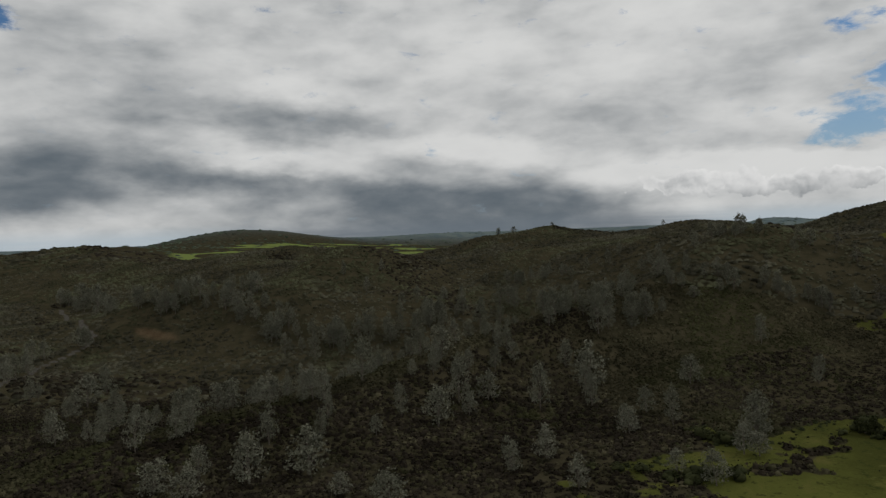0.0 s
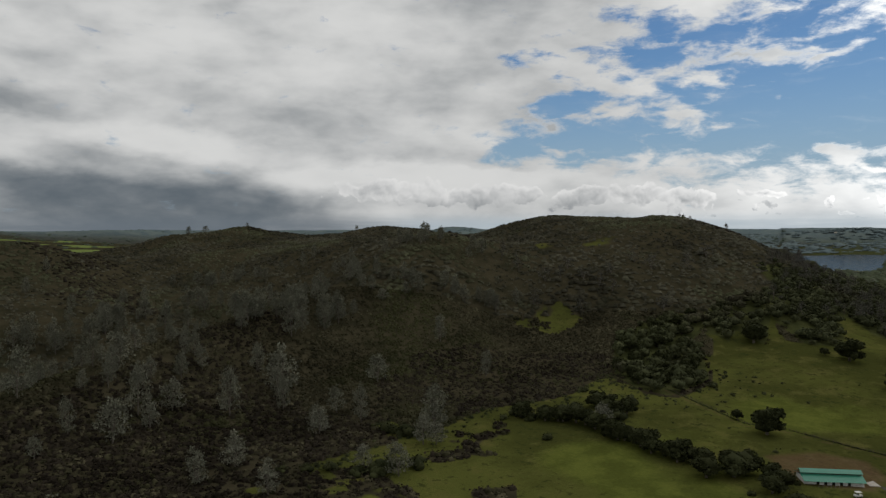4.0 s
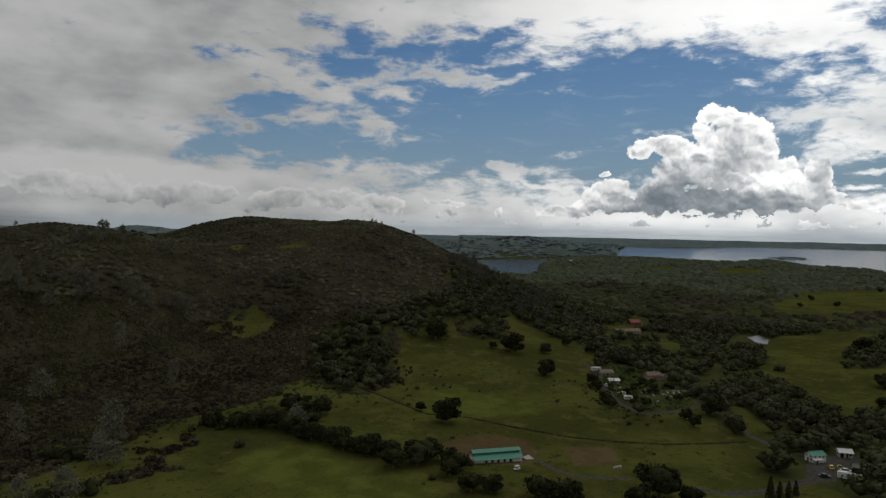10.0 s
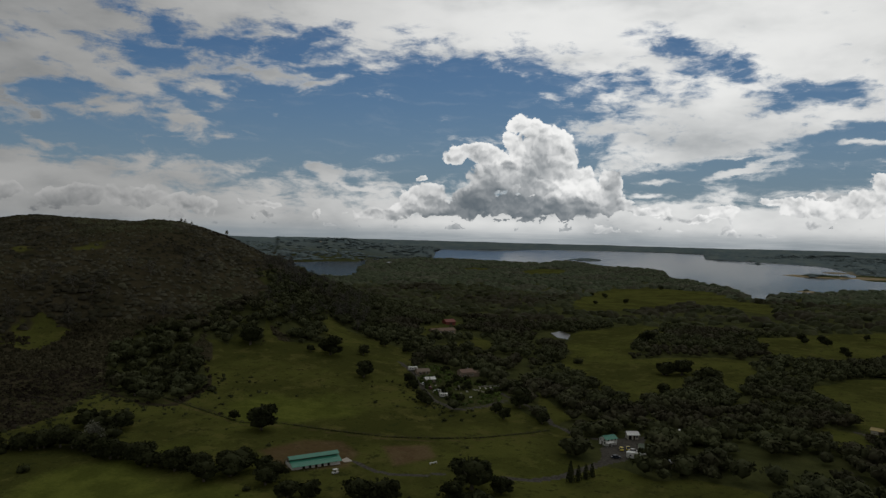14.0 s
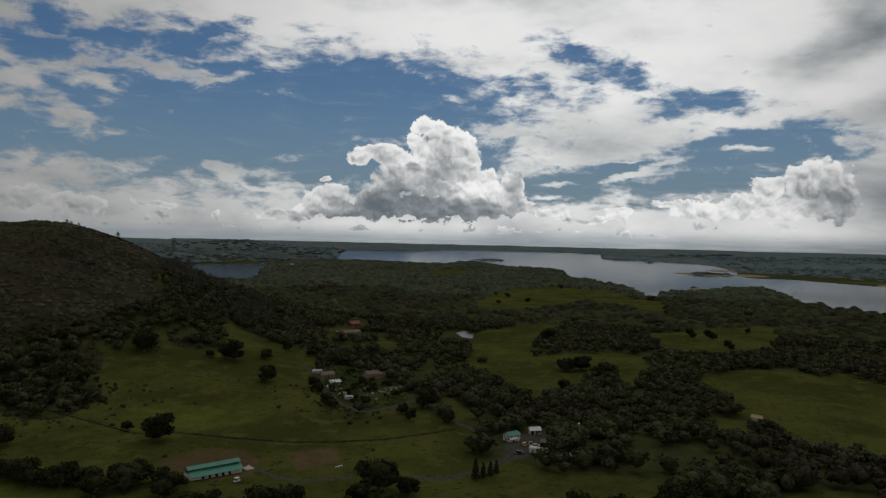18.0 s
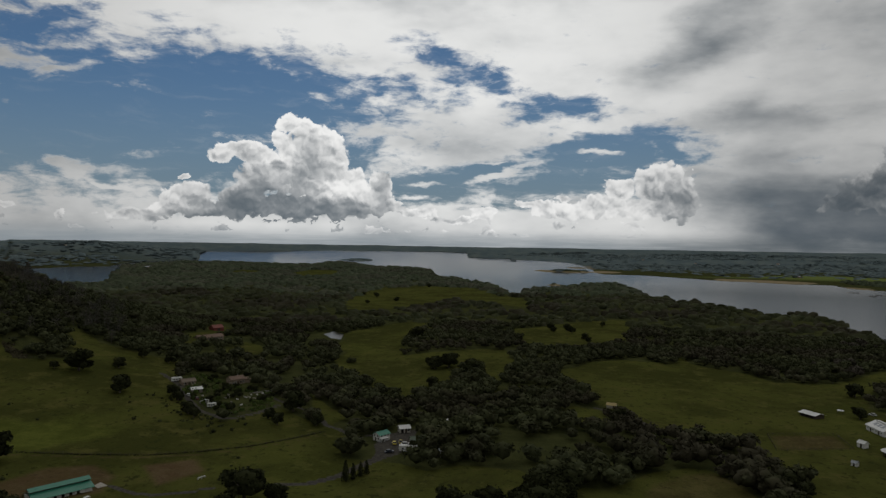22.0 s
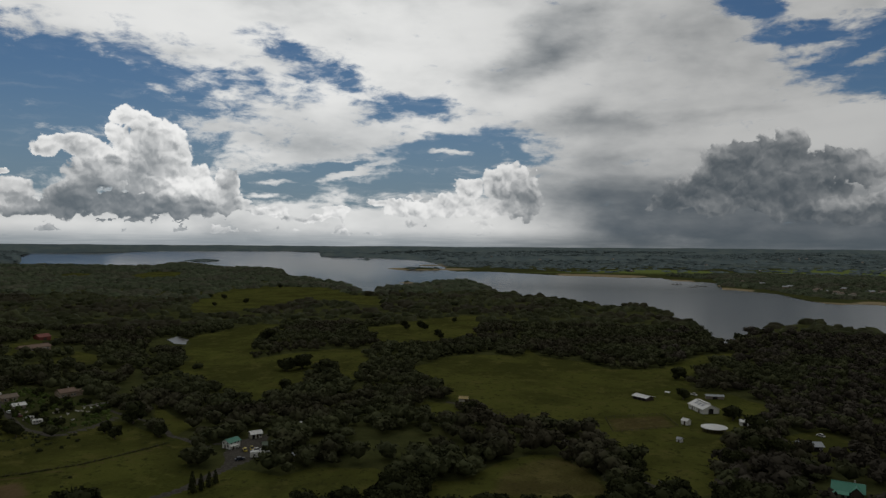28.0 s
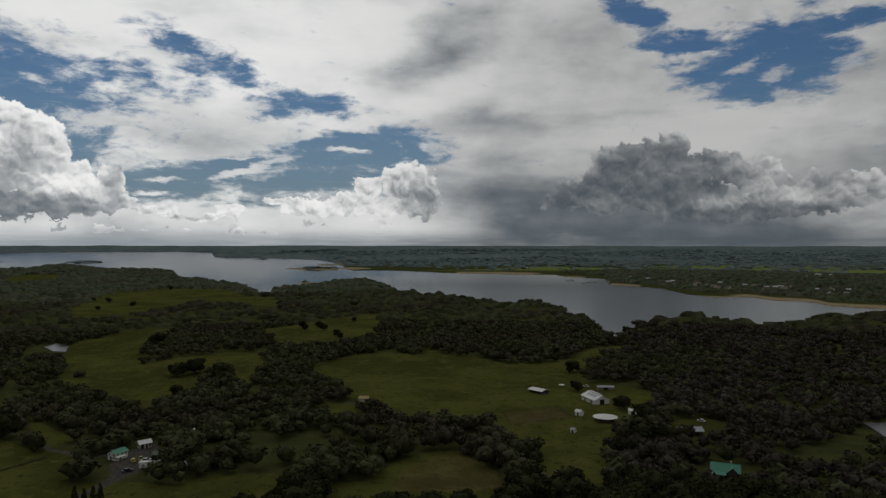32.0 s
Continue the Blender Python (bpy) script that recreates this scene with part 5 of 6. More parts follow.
for q, (x, y, w) in enumerate(BUSHES + BUSHES_LOW):
    ob = tagged(new("bush", bush_meshes[q % 4]), "low rounded dark green bush in the grass", "bush", "bushes in the grass")
    ob.matrix_world = stand(x, y, q * 1.7, w, w * 0.8)

rough_x, rough_y = [], []
rng_l = random.Random(61)
for (x0, y0), (x1, y1) in zip(TRACK, TRACK[1:]):
    for q in range(int(math.hypot(x1 - x0, y1 - y0) / 0.3)):
        f_ = rng_l.random()
        rough_x.append(x0 + (x1 - x0) * f_ + rng_l.gauss(2.6, 0.25)), rough_y.append(y0 + (y1 - y0) * f_ + rng_l.gauss(2.6, 0.25))
rough = np.random.default_rng(62).uniform(0.5, 1.2, len(rough_x))
scatter("rough_grass", shrubs, rough_x, rough_y, rough, rough * 0.7, oak_leaf, "dark tussocks and weeds along the field fence", "weeds", 63, 0.05)

x, y, rng = strewn(91, 9000, 50, 75, 400, 520)
keep = (inside(x, y, GARDEN) > 1.5) & (np.hypot(x - 450, y - 207) > 9)
plant(oaks, "garden_tree", "small bushy garden tree beside the villa", "tree", "trees of the villa garden",
      [(a, b, w, w * 0.9) for a, b, w in zip(x[keep][:34], y[keep][:34], rng.uniform(2.5, 6.5, 34))], 92)

HOUSE_ROOM = ((350, 85, 12), (366, 76, 7), (335, 67, 8), (347, 65, 7), (332, 49, 6), (388, 58, 7), (450, 207, 10), (455, -38, 7), (452, -155, 14), (415, -182, 20), (375, -167, 14),
              (390, -158, 7), (387, -196, 11), (342, -201, 14), (275, -178, 15), (262, -168, 12), (457, -204, 9), (355, -141, 5), (625, 318, 28), (703, 348, 14), (745, 240, 26), (715, 230, 24), (690, 222, 20))

# oak woods: the nearest as things, the rest as one woodland
x, y, rng = strewn(5, 52000, 34, 140, 235, 900)
zone_w = zones(x, y, 0 * x)["woods"]
keep = (zone_w > rng.uniform(0.35, 0.9, len(x))) & road_clear(x, y, 4) & (inside(x, y, GARDEN) < -3) & dry_land(x, y) & (inside(x, y, POOL) < -2) & (inside(x, y, POND) < -2)
keep &= fbm(x, y, 60, 3, 15) + 0.8 * smooth(62, 54, np.degrees(np.arctan2(x, y))) > rng.uniform(-1.0, 0.15, len(x))
for hx, hy, room in HOUSE_ROOM:
    keep &= np.hypot(x - hx, y - hy) > room
x, y = x[keep][:7600], y[keep][:7600]
size = rng.uniform(6.0, 11.5, len(x)) * (1 + 0.25 * smooth(480, 300, np.hypot(x, y)))
near = np.argsort(np.hypot(x, y))[:260]
plant(oaks, "oak_tree", "dark green oak of the dense wood below the pastures", "tree", "oaks of the near wood",
      [(x[q], y[q], size[q] * 1.2, size[q] * 1.0) for q in near], 14)
rest = np.ones(len(x), bool)
rest[near] = False
x, y, size = x[rest], y[rest], size[rest]
tall = size * rng.uniform(0.75, 1.1, len(x))
brown = (np.degrees(np.arctan2(x, y)) + 12 * fbm(x, y, 60, 3, 25) > 116) & (rng.uniform(0, 1, len(x)) < 0.6)
green = ~brown
scatter("woodland", crowns, x[green], y[green], size[green], tall[green], wood_leaf, "dense dark green oak woodland round the pastures", "trees", 6, 0.3)
scatter("woodland", crowns, x[brown], y[brown], size[brown], tall[brown], brown_leaf, "brown leafless wood on the slope above the cove", "trees", 16, 0.3)
x, y, rng = strewn(7, 38000, 40, 140, 900, 3700)
keep = (zones(x, y, 0 * x)["woods"] > rng.uniform(0.35, 0.9, len(x))) & dry_land(x, y)
x, y = x[keep], y[keep]
size = rng.uniform(7, 15, len(x)) * (1 + np.hypot(x, y) / 4500)
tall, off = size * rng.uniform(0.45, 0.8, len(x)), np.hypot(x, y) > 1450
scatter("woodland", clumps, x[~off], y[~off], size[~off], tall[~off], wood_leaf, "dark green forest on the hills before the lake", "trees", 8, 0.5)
scatter("woodland", clumps, x[off], y[off], size[off], tall[off], hazed_far_leaf, "forest along the lake shore, grey-green from painted haze", "trees", 9, 0.5, True)
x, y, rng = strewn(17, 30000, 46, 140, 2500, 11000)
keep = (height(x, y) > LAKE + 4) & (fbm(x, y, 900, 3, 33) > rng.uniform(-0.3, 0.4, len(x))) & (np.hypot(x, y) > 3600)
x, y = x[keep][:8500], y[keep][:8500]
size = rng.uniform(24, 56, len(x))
scatter("woodland", clumps, x, y, size, size * rng.uniform(0.15, 0.3, len(x)), far_haze_leaf, "wooded country beyond the lake, grey-green from painted haze", "trees", 18, 1.0, True)
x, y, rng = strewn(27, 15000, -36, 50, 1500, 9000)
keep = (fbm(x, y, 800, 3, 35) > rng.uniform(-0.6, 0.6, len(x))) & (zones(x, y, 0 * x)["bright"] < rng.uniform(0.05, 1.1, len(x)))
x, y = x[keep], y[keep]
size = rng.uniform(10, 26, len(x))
scatter("woodland", clumps, x, y, size, size * rng.uniform(0.2, 0.4, len(x)), hazed_ridge_leaf, "dark trees on the hills far beyond the ridge", "trees", 28, 1.0, True)

# ---- buildings and vehicles
def box(bm, x0, x1, y0, y1, z0, z1):
    m = Matrix.Translation(((x0 + x1) / 2, (y0 + y1) / 2, (z0 + z1) / 2)) @ Matrix.Diagonal((x1 - x0, y1 - y0, z1 - z0, 1))
    return bmesh.ops.create_cube(bm, size=1, matrix=m)["verts"]


def boxed(name, dims, mat, parent, label="", bevel=0.0):
    bm = bmesh.new()
    box(bm, *dims)
    if bevel:
        bmesh.ops.bevel(bm, geom=bm.edges[:], offset=bevel, segments=2, affect="EDGES")
    return part(name, bm, mat, parent, label)


def slab(name, pts, thick, mat, parent, label=""):
    """A flat panel through the points, given anticlockwise from above, with thickness downwards."""
    bm = bmesh.new()
    top = [bm.verts.new(q) for q in pts]
    low = [bm.verts.new((q[0], q[1], q[2] - thick)) for q in pts]
    n = len(pts)
    bm.faces.new(top), bm.faces.new(low[::-1])
    for q in range(n):
        bm.faces.new((top[q], low[q], low[(q + 1) % n], top[(q + 1) % n]))
    return part(name, bm, mat, parent, label)


def site(name, label, category, x, y, turn, group=""):
    """An empty on the ground that parents a thing's parts; turn in degrees."""
    z = min(float(height(x + a, y + b)) for a in (-4, 0, 4) for b in (-4, 0, 4)) if category in ("house", "barn", "shed") else float(height(x, y))
    ob = tagged(new(name), label, category, group)
    ob.matrix_world = Matrix.Translation((x, y, z)) @ Matrix.Rotation(radians(turn), 4, "Z")
    return ob


def gable_wall(bm, x, y0, y1, z, ridge, thick):
    vs = []
    for q in (x, x + thick):
        vs.append([bm.verts.new(p) for p in ((q, y0, -0.5), (q, y1, -0.5), (q, y1, z), (q, (y0 + y1) / 2, ridge), (q, y0, z))])
    bm.faces.new(vs[0][::-1]), bm.faces.new(vs[1])
    for q in range(5):
        bm.faces.new((vs[0][q], vs[0][(q + 1) % 5], vs[1][(q + 1) % 5], vs[1][q]))


def window(parent, x, y, z, w, h, side="y-"):
    """A framed window set on a wall; side is the way it faces."""
    s = {"y-": (1, 0, 0, -1), "y+": (1, 0, 0, 1), "x-": (0, 1, -1, 0), "x+": (0, 1, 1, 0)}[side]
    fr = bmesh.new()

    def put(bm, a0, a1, z0, z1, d0, d1):
        xs = sorted((x + s[0] * a0 + s[2] * d0, x + s[0] * a1 + s[2] * d1))
        ys = sorted((y + s[1] * a0 + s[3] * d0, y + s[1] * a1 + s[3] * d1))
        box(bm, xs[0], xs[1], ys[0], ys[1], z0, z1)

    for a0, a1, z0, z1 in ((-w / 2 - 0.09, -w / 2, z, z + h), (w / 2, w / 2 + 0.09, z, z + h), (-w / 2 - 0.09, w / 2 + 0.09, z + h, z + h + 0.09), (-w / 2 - 0.14, w / 2 + 0.14, z - 0.1, z)):
        put(fr, a0, a1, z0, z1, 0.0, 0.10)
    win = part("window", fr, white_paint, parent)
    bm = bmesh.new()
    put(bm, -w / 2, w / 2, z, z + h, 0.0, 0.05)
    part("pane", bm, glass, win)
    return win


def gable_house(name, label, category, x, y, turn, long, deep, wall_h, ridge_h, wall, roof, doors=(), windows=(), over=0.5, stack=None):
    """A plain gabled building: four walls, two roof slopes, doors and windows."""
    ob = site(name, label, category, x, y, turn)
    a, b = long / 2, deep / 2
    boxed("wall", (-a, a, -b, -b + 0.2, -0.5, wall_h), wall, ob)
    boxed("wall", (-a, a, b - 0.2, b, -0.5, wall_h), wall, ob)
    for q in (-a, a - 0.2):
        bm = bmesh.new()
        gable_wall(bm, q, -b + 0.2, b - 0.2, wall_h, ridge_h - 0.12, 0.2)
        part("wall", bm, wall, ob)
    rise = (ridge_h - wall_h) / b
    e = wall_h - over * rise
    slab("roof_slope", ((-a - over, -b - over, e + 0.1), (a + over, -b - over, e + 0.1), (a + over, 0, ridge_h + 0.1), (-a - over, 0, ridge_h + 0.1)), 0.12, roof, ob)
    slab("roof_slope", ((-a - over, 0.002, ridge_h + 0.1), (a + over, 0.002, ridge_h + 0.1), (a + over, b + over, e + 0.1), (-a - over, b + over, e + 0.1)), 0.12, roof, ob)
    boxed("ridge_cap", (-a - over, a + over, -0.18, 0.18, ridge_h + 0.09, ridge_h + 0.17), roof, ob)
    # a shadow_black door is a flat panel standing for a doorway's shade
    for dx, w, h, side, mat in doors:
        d = {"y-": (dx - w / 2, dx + w / 2, -b - 0.06, -b + 0.01, 0, h), "y+": (dx - w / 2, dx + w / 2, b - 0.01, b + 0.06, 0, h),
             "x-": (-a - 0.06, -a + 0.01, dx - w / 2, dx + w / 2, 0, h), "x+": (a - 0.01, a + 0.06, dx - w / 2, dx + w / 2, 0, h)}[side]
        boxed("door", d, mat, ob)
    for wx, z, w, h, side in windows:
        if side[0] == "y":
            window(ob, wx, -b if side == "y-" else b, z, w, h, side)
        else:
            window(ob, -a if side == "x-" else a, wx, z, w, h, side)
    if stack:
        boxed("chimney", (stack[0] - 0.4, stack[0] + 0.4, stack[1] - 0.4, stack[1] + 0.4, wall_h, ridge_h + 0.9), stone, ob, bevel=0.04)
    return ob


def wheels(ob, spots, r, w):
    for wx, wy in spots:
        bm = bmesh.new()
        limb(bm, (wx, wy - w / 2, r), (wx, wy + w / 2, r), r, r, 12)
        tyre = part("wheel", bm, rubber, ob)
        bm = bmesh.new()
        s = 1 if wy > 0 else -1
        limb(bm, (wx, wy + s * w / 2, r), (wx, wy + s * (w / 2 + 0.03), r), r * 0.55, r * 0.5, 10)
        part("rim", bm, steel, tyre)


def car(name, label, x, y, turn, paint, pickup=False):
    ob = site(name, label, "car", x, y, turn)
    bm = bmesh.new()
    box(bm, -2.3, 2.3, -0.9, 0.9, 0.35, 0.95)
    bmesh.ops.bevel(bm, geom=bm.edges[:], offset=0.12, segments=2, affect="EDGES")
    part("body", bm, paint, ob)
    bm = bmesh.new()
    lo, hi = ((-0.5, 1.3), (-0.2, 0.8)) if pickup else ((-1.6, 1.3), (-1.2, 0.7))
    vs = box(bm, 0, 1, -0.82, 0.82, 0.92, 1.55)
    for v in vs:
        top = v.co.z > 1.2
        v.co.x = (hi if top else lo)[1 if v.co.x > 0.5 else 0]
        v.co.y *= 0.85 if top else 1
    part("cabin", bm, glass, ob, "dark glazed cabin")
    boxed("roof", (hi[0], hi[1], -0.66, 0.66, 1.54, 1.60), paint, ob, bevel=0.02)
    if pickup:
        boxed("bed_floor", (-2.2, -0.6, -0.75, 0.75, 0.95, 0.99), rubber, ob)
    wheels(ob, ((-1.4, -0.85), (-1.4, 0.85), (1.4, -0.85), (1.4, 0.85)), 0.34, 0.22)
    boxed("headlight", (2.28, 2.33, -0.8, -0.5, 0.62, 0.78), canvas, ob)
    boxed("headlight", (2.28, 2.33, 0.5, 0.8, 0.62, 0.78), canvas, ob)
    return ob


def trailer(name, label, x, y, turn, long, paint, high=3.0):
    """A travel trailer or motorhome: rounded box, windows, door, wheels, roof vents."""
    ob = site(name, label, "trailer", x, y, turn)
    a = long / 2
    boxed("body", (-a, a, -1.25, 1.25, 0.55, high), paint, ob, bevel=0.2)
    boxed("stripe", (-a + 0.3, a - 0.3, -1.27, -1.255, 1.15, 1.35), grey_wood, ob)
    for q in range(3):
        window(ob, -a + long * (0.2 + 0.25 * q), -1.25, 1.5, 0.9, 0.7)
    boxed("door", (a - 1.6, a - 0.9, -1.28, -1.25, 0.7, 2.5), cream_paint, ob)
    boxed("roof_vent", (-0.6, 0.1, -0.3, 0.3, high - 0.01, high + 0.22), grey_metal, ob, bevel=0.04)
    boxed("roof_vent", (a - 2.2, a - 1.5, -0.4, 0.4, high - 0.01, high + 0.18), white_paint, ob, bevel=0.04)
    wheels(ob, ((-0.5, -1.1), (-0.5, 1.1), (0.5, -1.1), (0.5, 1.1)), 0.36, 0.22)
    boxed("hitch", (a, a + 1.1, -0.08, 0.08, 0.5, 0.62), steel, ob)
    return ob


# the long green-roofed stable with a raised middle roof
stable = site("stable", "long green-roofed stable with white stall fronts on the field", "barn", 241.5, 180.1, -31.7)
stable.matrix_world = stable.matrix_world @ Matrix.Scale(0.84, 4)
W, D = 12.6, 10.0
boxed("floor_slab", (-W - 0.3, W + 0.3, -0.3, D + 0.3, -0.8, 0.06), concrete, stable)
stalls = [(-12.6, -7.4), (-6.0, -4.1), (-2.7, -0.8), (0.6, 2.5), (3.9, 5.8), (7.2, 12.6)]
for q0, q1 in stalls:
    boxed("stall_front", (q0, q1, 0.0, 0.16, 0.06, 2.6), white_paint, stable, "white boarded stall front")
for q0, q1 in zip(stalls, stalls[1:]):
    # solid panel behind the stall fronts, painted as the shade within
    boxed("stall_shade_panel", (q0[1], q1[0], 0.5, 0.56, 0.06, 2.2), shadow_black, stable, "near-black panel for the shade inside a stall doorway")
    boxed("lintel", (q0[1], q1[0], 0.0, 0.16, 2.2, 2.6), white_paint, stable)
for q in (-W, W - 0.16):
    boxed("end_wall", (q, q + 0.16, 0.16, D, 0.06, 2.6), white_paint, stable)
boxed("back_wall", (-W + 0.16, W - 0.16, D - 0.16, D, 0.06, 2.6), white_paint, stable)
slab("lower_roof", ((-W - 0.6, -1.6, 2.15), (W + 0.6, -1.6, 2.15), (W + 0.6, 3.4, 4.1), (-W - 0.6, 3.4, 4.1)), 0.1, green_metal, stable)
slab("lower_roof", ((-W - 0.6, 7.0, 4.1), (W + 0.6, 7.0, 4.1), (W + 0.6, D + 0.9, 2.65), (-W - 0.6, D + 0.9, 2.65)), 0.1, green_metal, stable)
# solid dark boards whose colour stands in for shade in the open strip
boxed("clerestory", (-W, W, 3.3, 3.4, 3.9, 4.75), dark_wood, stable, "dark board for the shaded open strip under the raised roof")
boxed("clerestory", (-W, W, 7.0, 7.1, 3.9, 4.75), dark_wood, stable)
slab("upper_roof", ((-W - 0.7, 2.5, 4.75), (W + 0.7, 2.5, 4.75), (W + 0.7, 5.2, 5.9), (-W - 0.7, 5.2, 5.9)), 0.1, green_metal, stable)
slab("upper_roof", ((-W - 0.7, 5.202, 5.9), (W + 0.7, 5.202, 5.9), (W + 0.7, 7.9, 4.75), (-W - 0.7, 7.9, 4.75)), 0.1, green_metal, stable)
for q in range(6):
    boxed("hitching_post", (-7.5 + 1.7 * q, -7.38 + 1.7 * q, -3.2, -3.08, -0.3, 1.1), grey_wood, stable)
pad = site("concrete_pad", "pale concrete pad at the stable's end", "pad", 256.2, 175.3, -31.7)
boxed("slab", (-1.9, 1.9, -2.5, 5.5, -0.6, 0.08), concrete, pad, bevel=0.03)
cart = site("utility_cart", "small white utility cart with a flat roof by the stable", "cart", 239.9, 169.4, -20)
boxed("body", (-1.4, 1.4, -0.7, 0.7, 0.3, 0.85), white_paint, cart, bevel=0.08)
boxed("roof", (-1.0, 1.1, -0.75, 0.75, 1.8, 1.88), white_paint, cart, bevel=0.03)
boxed("seat", (-0.5, 0.1, -0.6, 0.6, 0.85, 1.15), rubber, cart, bevel=0.05)
for q in ((-0.95, -0.68), (-0.95, 0.62), (1.0, -0.68), (1.0, 0.62)):
    boxed("post", (q[0], q[0] + 0.06, q[1], q[1] + 0.06, 0.85, 1.8), steel, cart)
wheels(cart, ((-0.9, -0.65), (-0.9, 0.65), (0.9, -0.65), (0.9, 0.65)), 0.28, 0.2)
rail = site("jump_rail", "white painted rail lying at the riding pen", "rail", 275, 142.2, -20)
boxed("rail", (-2.0, 2.0, -0.15, 0.15, 0.5, 0.75), white_paint, rail)
for q in (-1.9, 0, 1.8):
    boxed("foot", (q, q + 0.15, -0.35, 0.35, -0.1, 0.5), white_paint, rail)

# houses round the gravel yard
house = gable_house("farmhouse", "white two-storey farmhouse with a green metal roof by the yard", "house", 352.5, 84.5, -34, 8.0, 5.6, 3.7, 5.1, white_paint, green_metal,
                    doors=((-1.0, 1.0, 2.1, "y-", dark_wood), (0.5, 1.0, 2.1, "x-", dark_wood)),
                    windows=((-2.8, 1.0, 1.0, 1.2, "y-"), (1.6, 1.0, 1.2, 1.2, "y-"), (-2.5, 2.6, 0.9, 0.8, "y-"), (0.2, 2.6, 0.9, 0.8, "y-"), (2.6, 2.6, 0.9, 0.8, "y-"), (-1.8, 1.0, 1.0, 1.2, "x-"), (1.6, 2.6, 0.9, 0.9, "x-"), (-1.4, 2.6, 0.9, 0.9, "x-")))
house.matrix_world = house.matrix_world @ Matrix.Scale(0.88, 4)
slab("porch_roof", ((-4.4, -4.8, 2.0), (1.2, -4.8, 2.0), (1.2, -2.82, 2.4), (-4.4, -2.82, 2.4)), 0.12, white_paint, house, "white porch roof")
for q in (-4.3, -1.7, 0.9):
    boxed("porch_post", (q, q + 0.14, -4.7, -4.56, -0.4, 1.92), white_paint, house)
gable_house("cottage", "small cream cottage with a pale roof under the oaks", "house", 370, 76.5, -60, 5.6, 4.6, 2.5, 3.6, cream_paint, pale_metal,
            doors=((0.5, 1.0, 2.1, "y-", dark_wood), (-1.6, 1.4, 2.1, "y-", shadow_black)), windows=((1.9, 0.9, 1.1, 1.1, "y-"), (0, 0.9, 1.0, 1.1, "x-")))
gable_house("garage", "green-roofed garage beside the parked motorhome", "shed", 349.5, 65.0, -68, 7.5, 5.0, 2.6, 3.8, cream_paint, painted("moss_green_roof", (0.07, 0.10, 0.06), 0.6),
            doors=((-1.8, 2.6, 2.3, "y-", grey_wood), (1.6, 2.6, 2.3, "y-", grey_wood)), windows=((0, 1.1, 0.9, 0.8, "x-"),))
gable_house("cottage", "pale-roofed cottage half hidden among the oaks", "house", 386, 58.5, -50, 7.0, 4.8, 2.6, 3.8, white_paint, pale_metal,
            doors=((0.0, 1.0, 2.1, "y-", dark_wood),), windows=((-2.4, 0.9, 1.1, 1.1, "y-"), (2.4, 0.9, 1.1, 1.1, "y-")))
trailer("motorhome", "long white motorhome parked on the gravel yard", 335.2, 67.0, -76, 9.0, white_paint, 3.2)
car("parked_car", "yellow car parked on the gravel yard", 345.7, 76.3, 20, yellow_paint)
car("parked_car", "yellow pickup parked on the gravel yard", 348.3, 73.6, 15, yellow_paint, True)
car("parked_car", "white car parked beside the garage", 345.6, 70.6, -70, white_paint)
car("parked_car", "dark car parked at the edge of the yard", 331.0, 75.5, -60, blue_paint)
awning = site("awning", "pale canvas awning on poles beside the oaks", "awning", 332, 48.5, -65)
slab("canvas", ((-3.2, -2.4, 2.5), (3.2, -2.4, 2.5), (3.2, 2.4, 3.3), (-3.2, 2.4, 3.3)), 0.05, canvas, awning)
for q in ((-3.0, -2.2, 2.5), (2.9, -2.2, 2.5), (-3.0, 2.1, 3.2), (2.9, 2.1, 3.2)):
    boxed("pole", (q[0], q[0] + 0.1, q[1], q[1] + 0.1, -0.4, q[2]), steel, awning)

# the tan villa and its garden sheds
villa = gable_house("villa", "tan stucco villa with clay tile roofs above the garden", "house", 451, 209.5, -38, 12.0, 9.0, 4.2, 6.2, tan_stucco, clay_tile,
                    doors=((0.0, 1.3, 2.3, "y-", dark_wood),), windows=tuple((q, 1.0, 1.1, 1.4, "y-") for q in (-4.4, -2.2, 2.4, 4.6)) + ((0, 2.6, 1.2, 1.0, "x-"), (-2.5, 0.8, 1.2, 1.3, "x-")), stack=(2.5, 1.5))
villa.matrix_world = villa.matrix_world @ Matrix.Scale(0.82, 4)
boxed("wing", (6.0, 11.5, -3.0, 3.0, -0.5, 3.0), tan_stucco, villa, "lower stucco wing")
slab("wing_roof", ((5.98, -3.5, 2.9), (12.0, -3.5, 2.9), (12.0, 0, 4.3), (5.98, 0, 4.3)), 0.15, clay_tile, villa)
slab("wing_roof", ((5.98, 0.002, 4.3), (12.0, 0.002, 4.3), (12.0, 3.5, 2.9), (5.98, 3.5, 2.9)), 0.15, clay_tile, villa)
boxed("terrace", (-9.5, -6.02, -4.0, 3.0, -0.6, 0.5), stone, villa, "pale stone terrace", bevel=0.05)
gable_house("garden_house", "tan-roofed garden house at the top of the drive", "house", 428.5, 232, -42, 8.5, 6.0, 2.8, 4.2, tan_stucco, shingle, doors=((0, 1.0, 2.1, "y-", dark_wood),), windows=((-2.5, 0.9, 1.1, 1.1, "y-"), (2.5, 0.9, 1.1, 1.1, "y-")))
gable_house("garden_shed", "white-roofed shed on the garden drive", "shed", 413, 218, -42, 6.5, 4.5, 2.5, 3.5, grey_wood, pale_metal, doors=((0, 2.2, 2.2, "y-", shadow_black),))
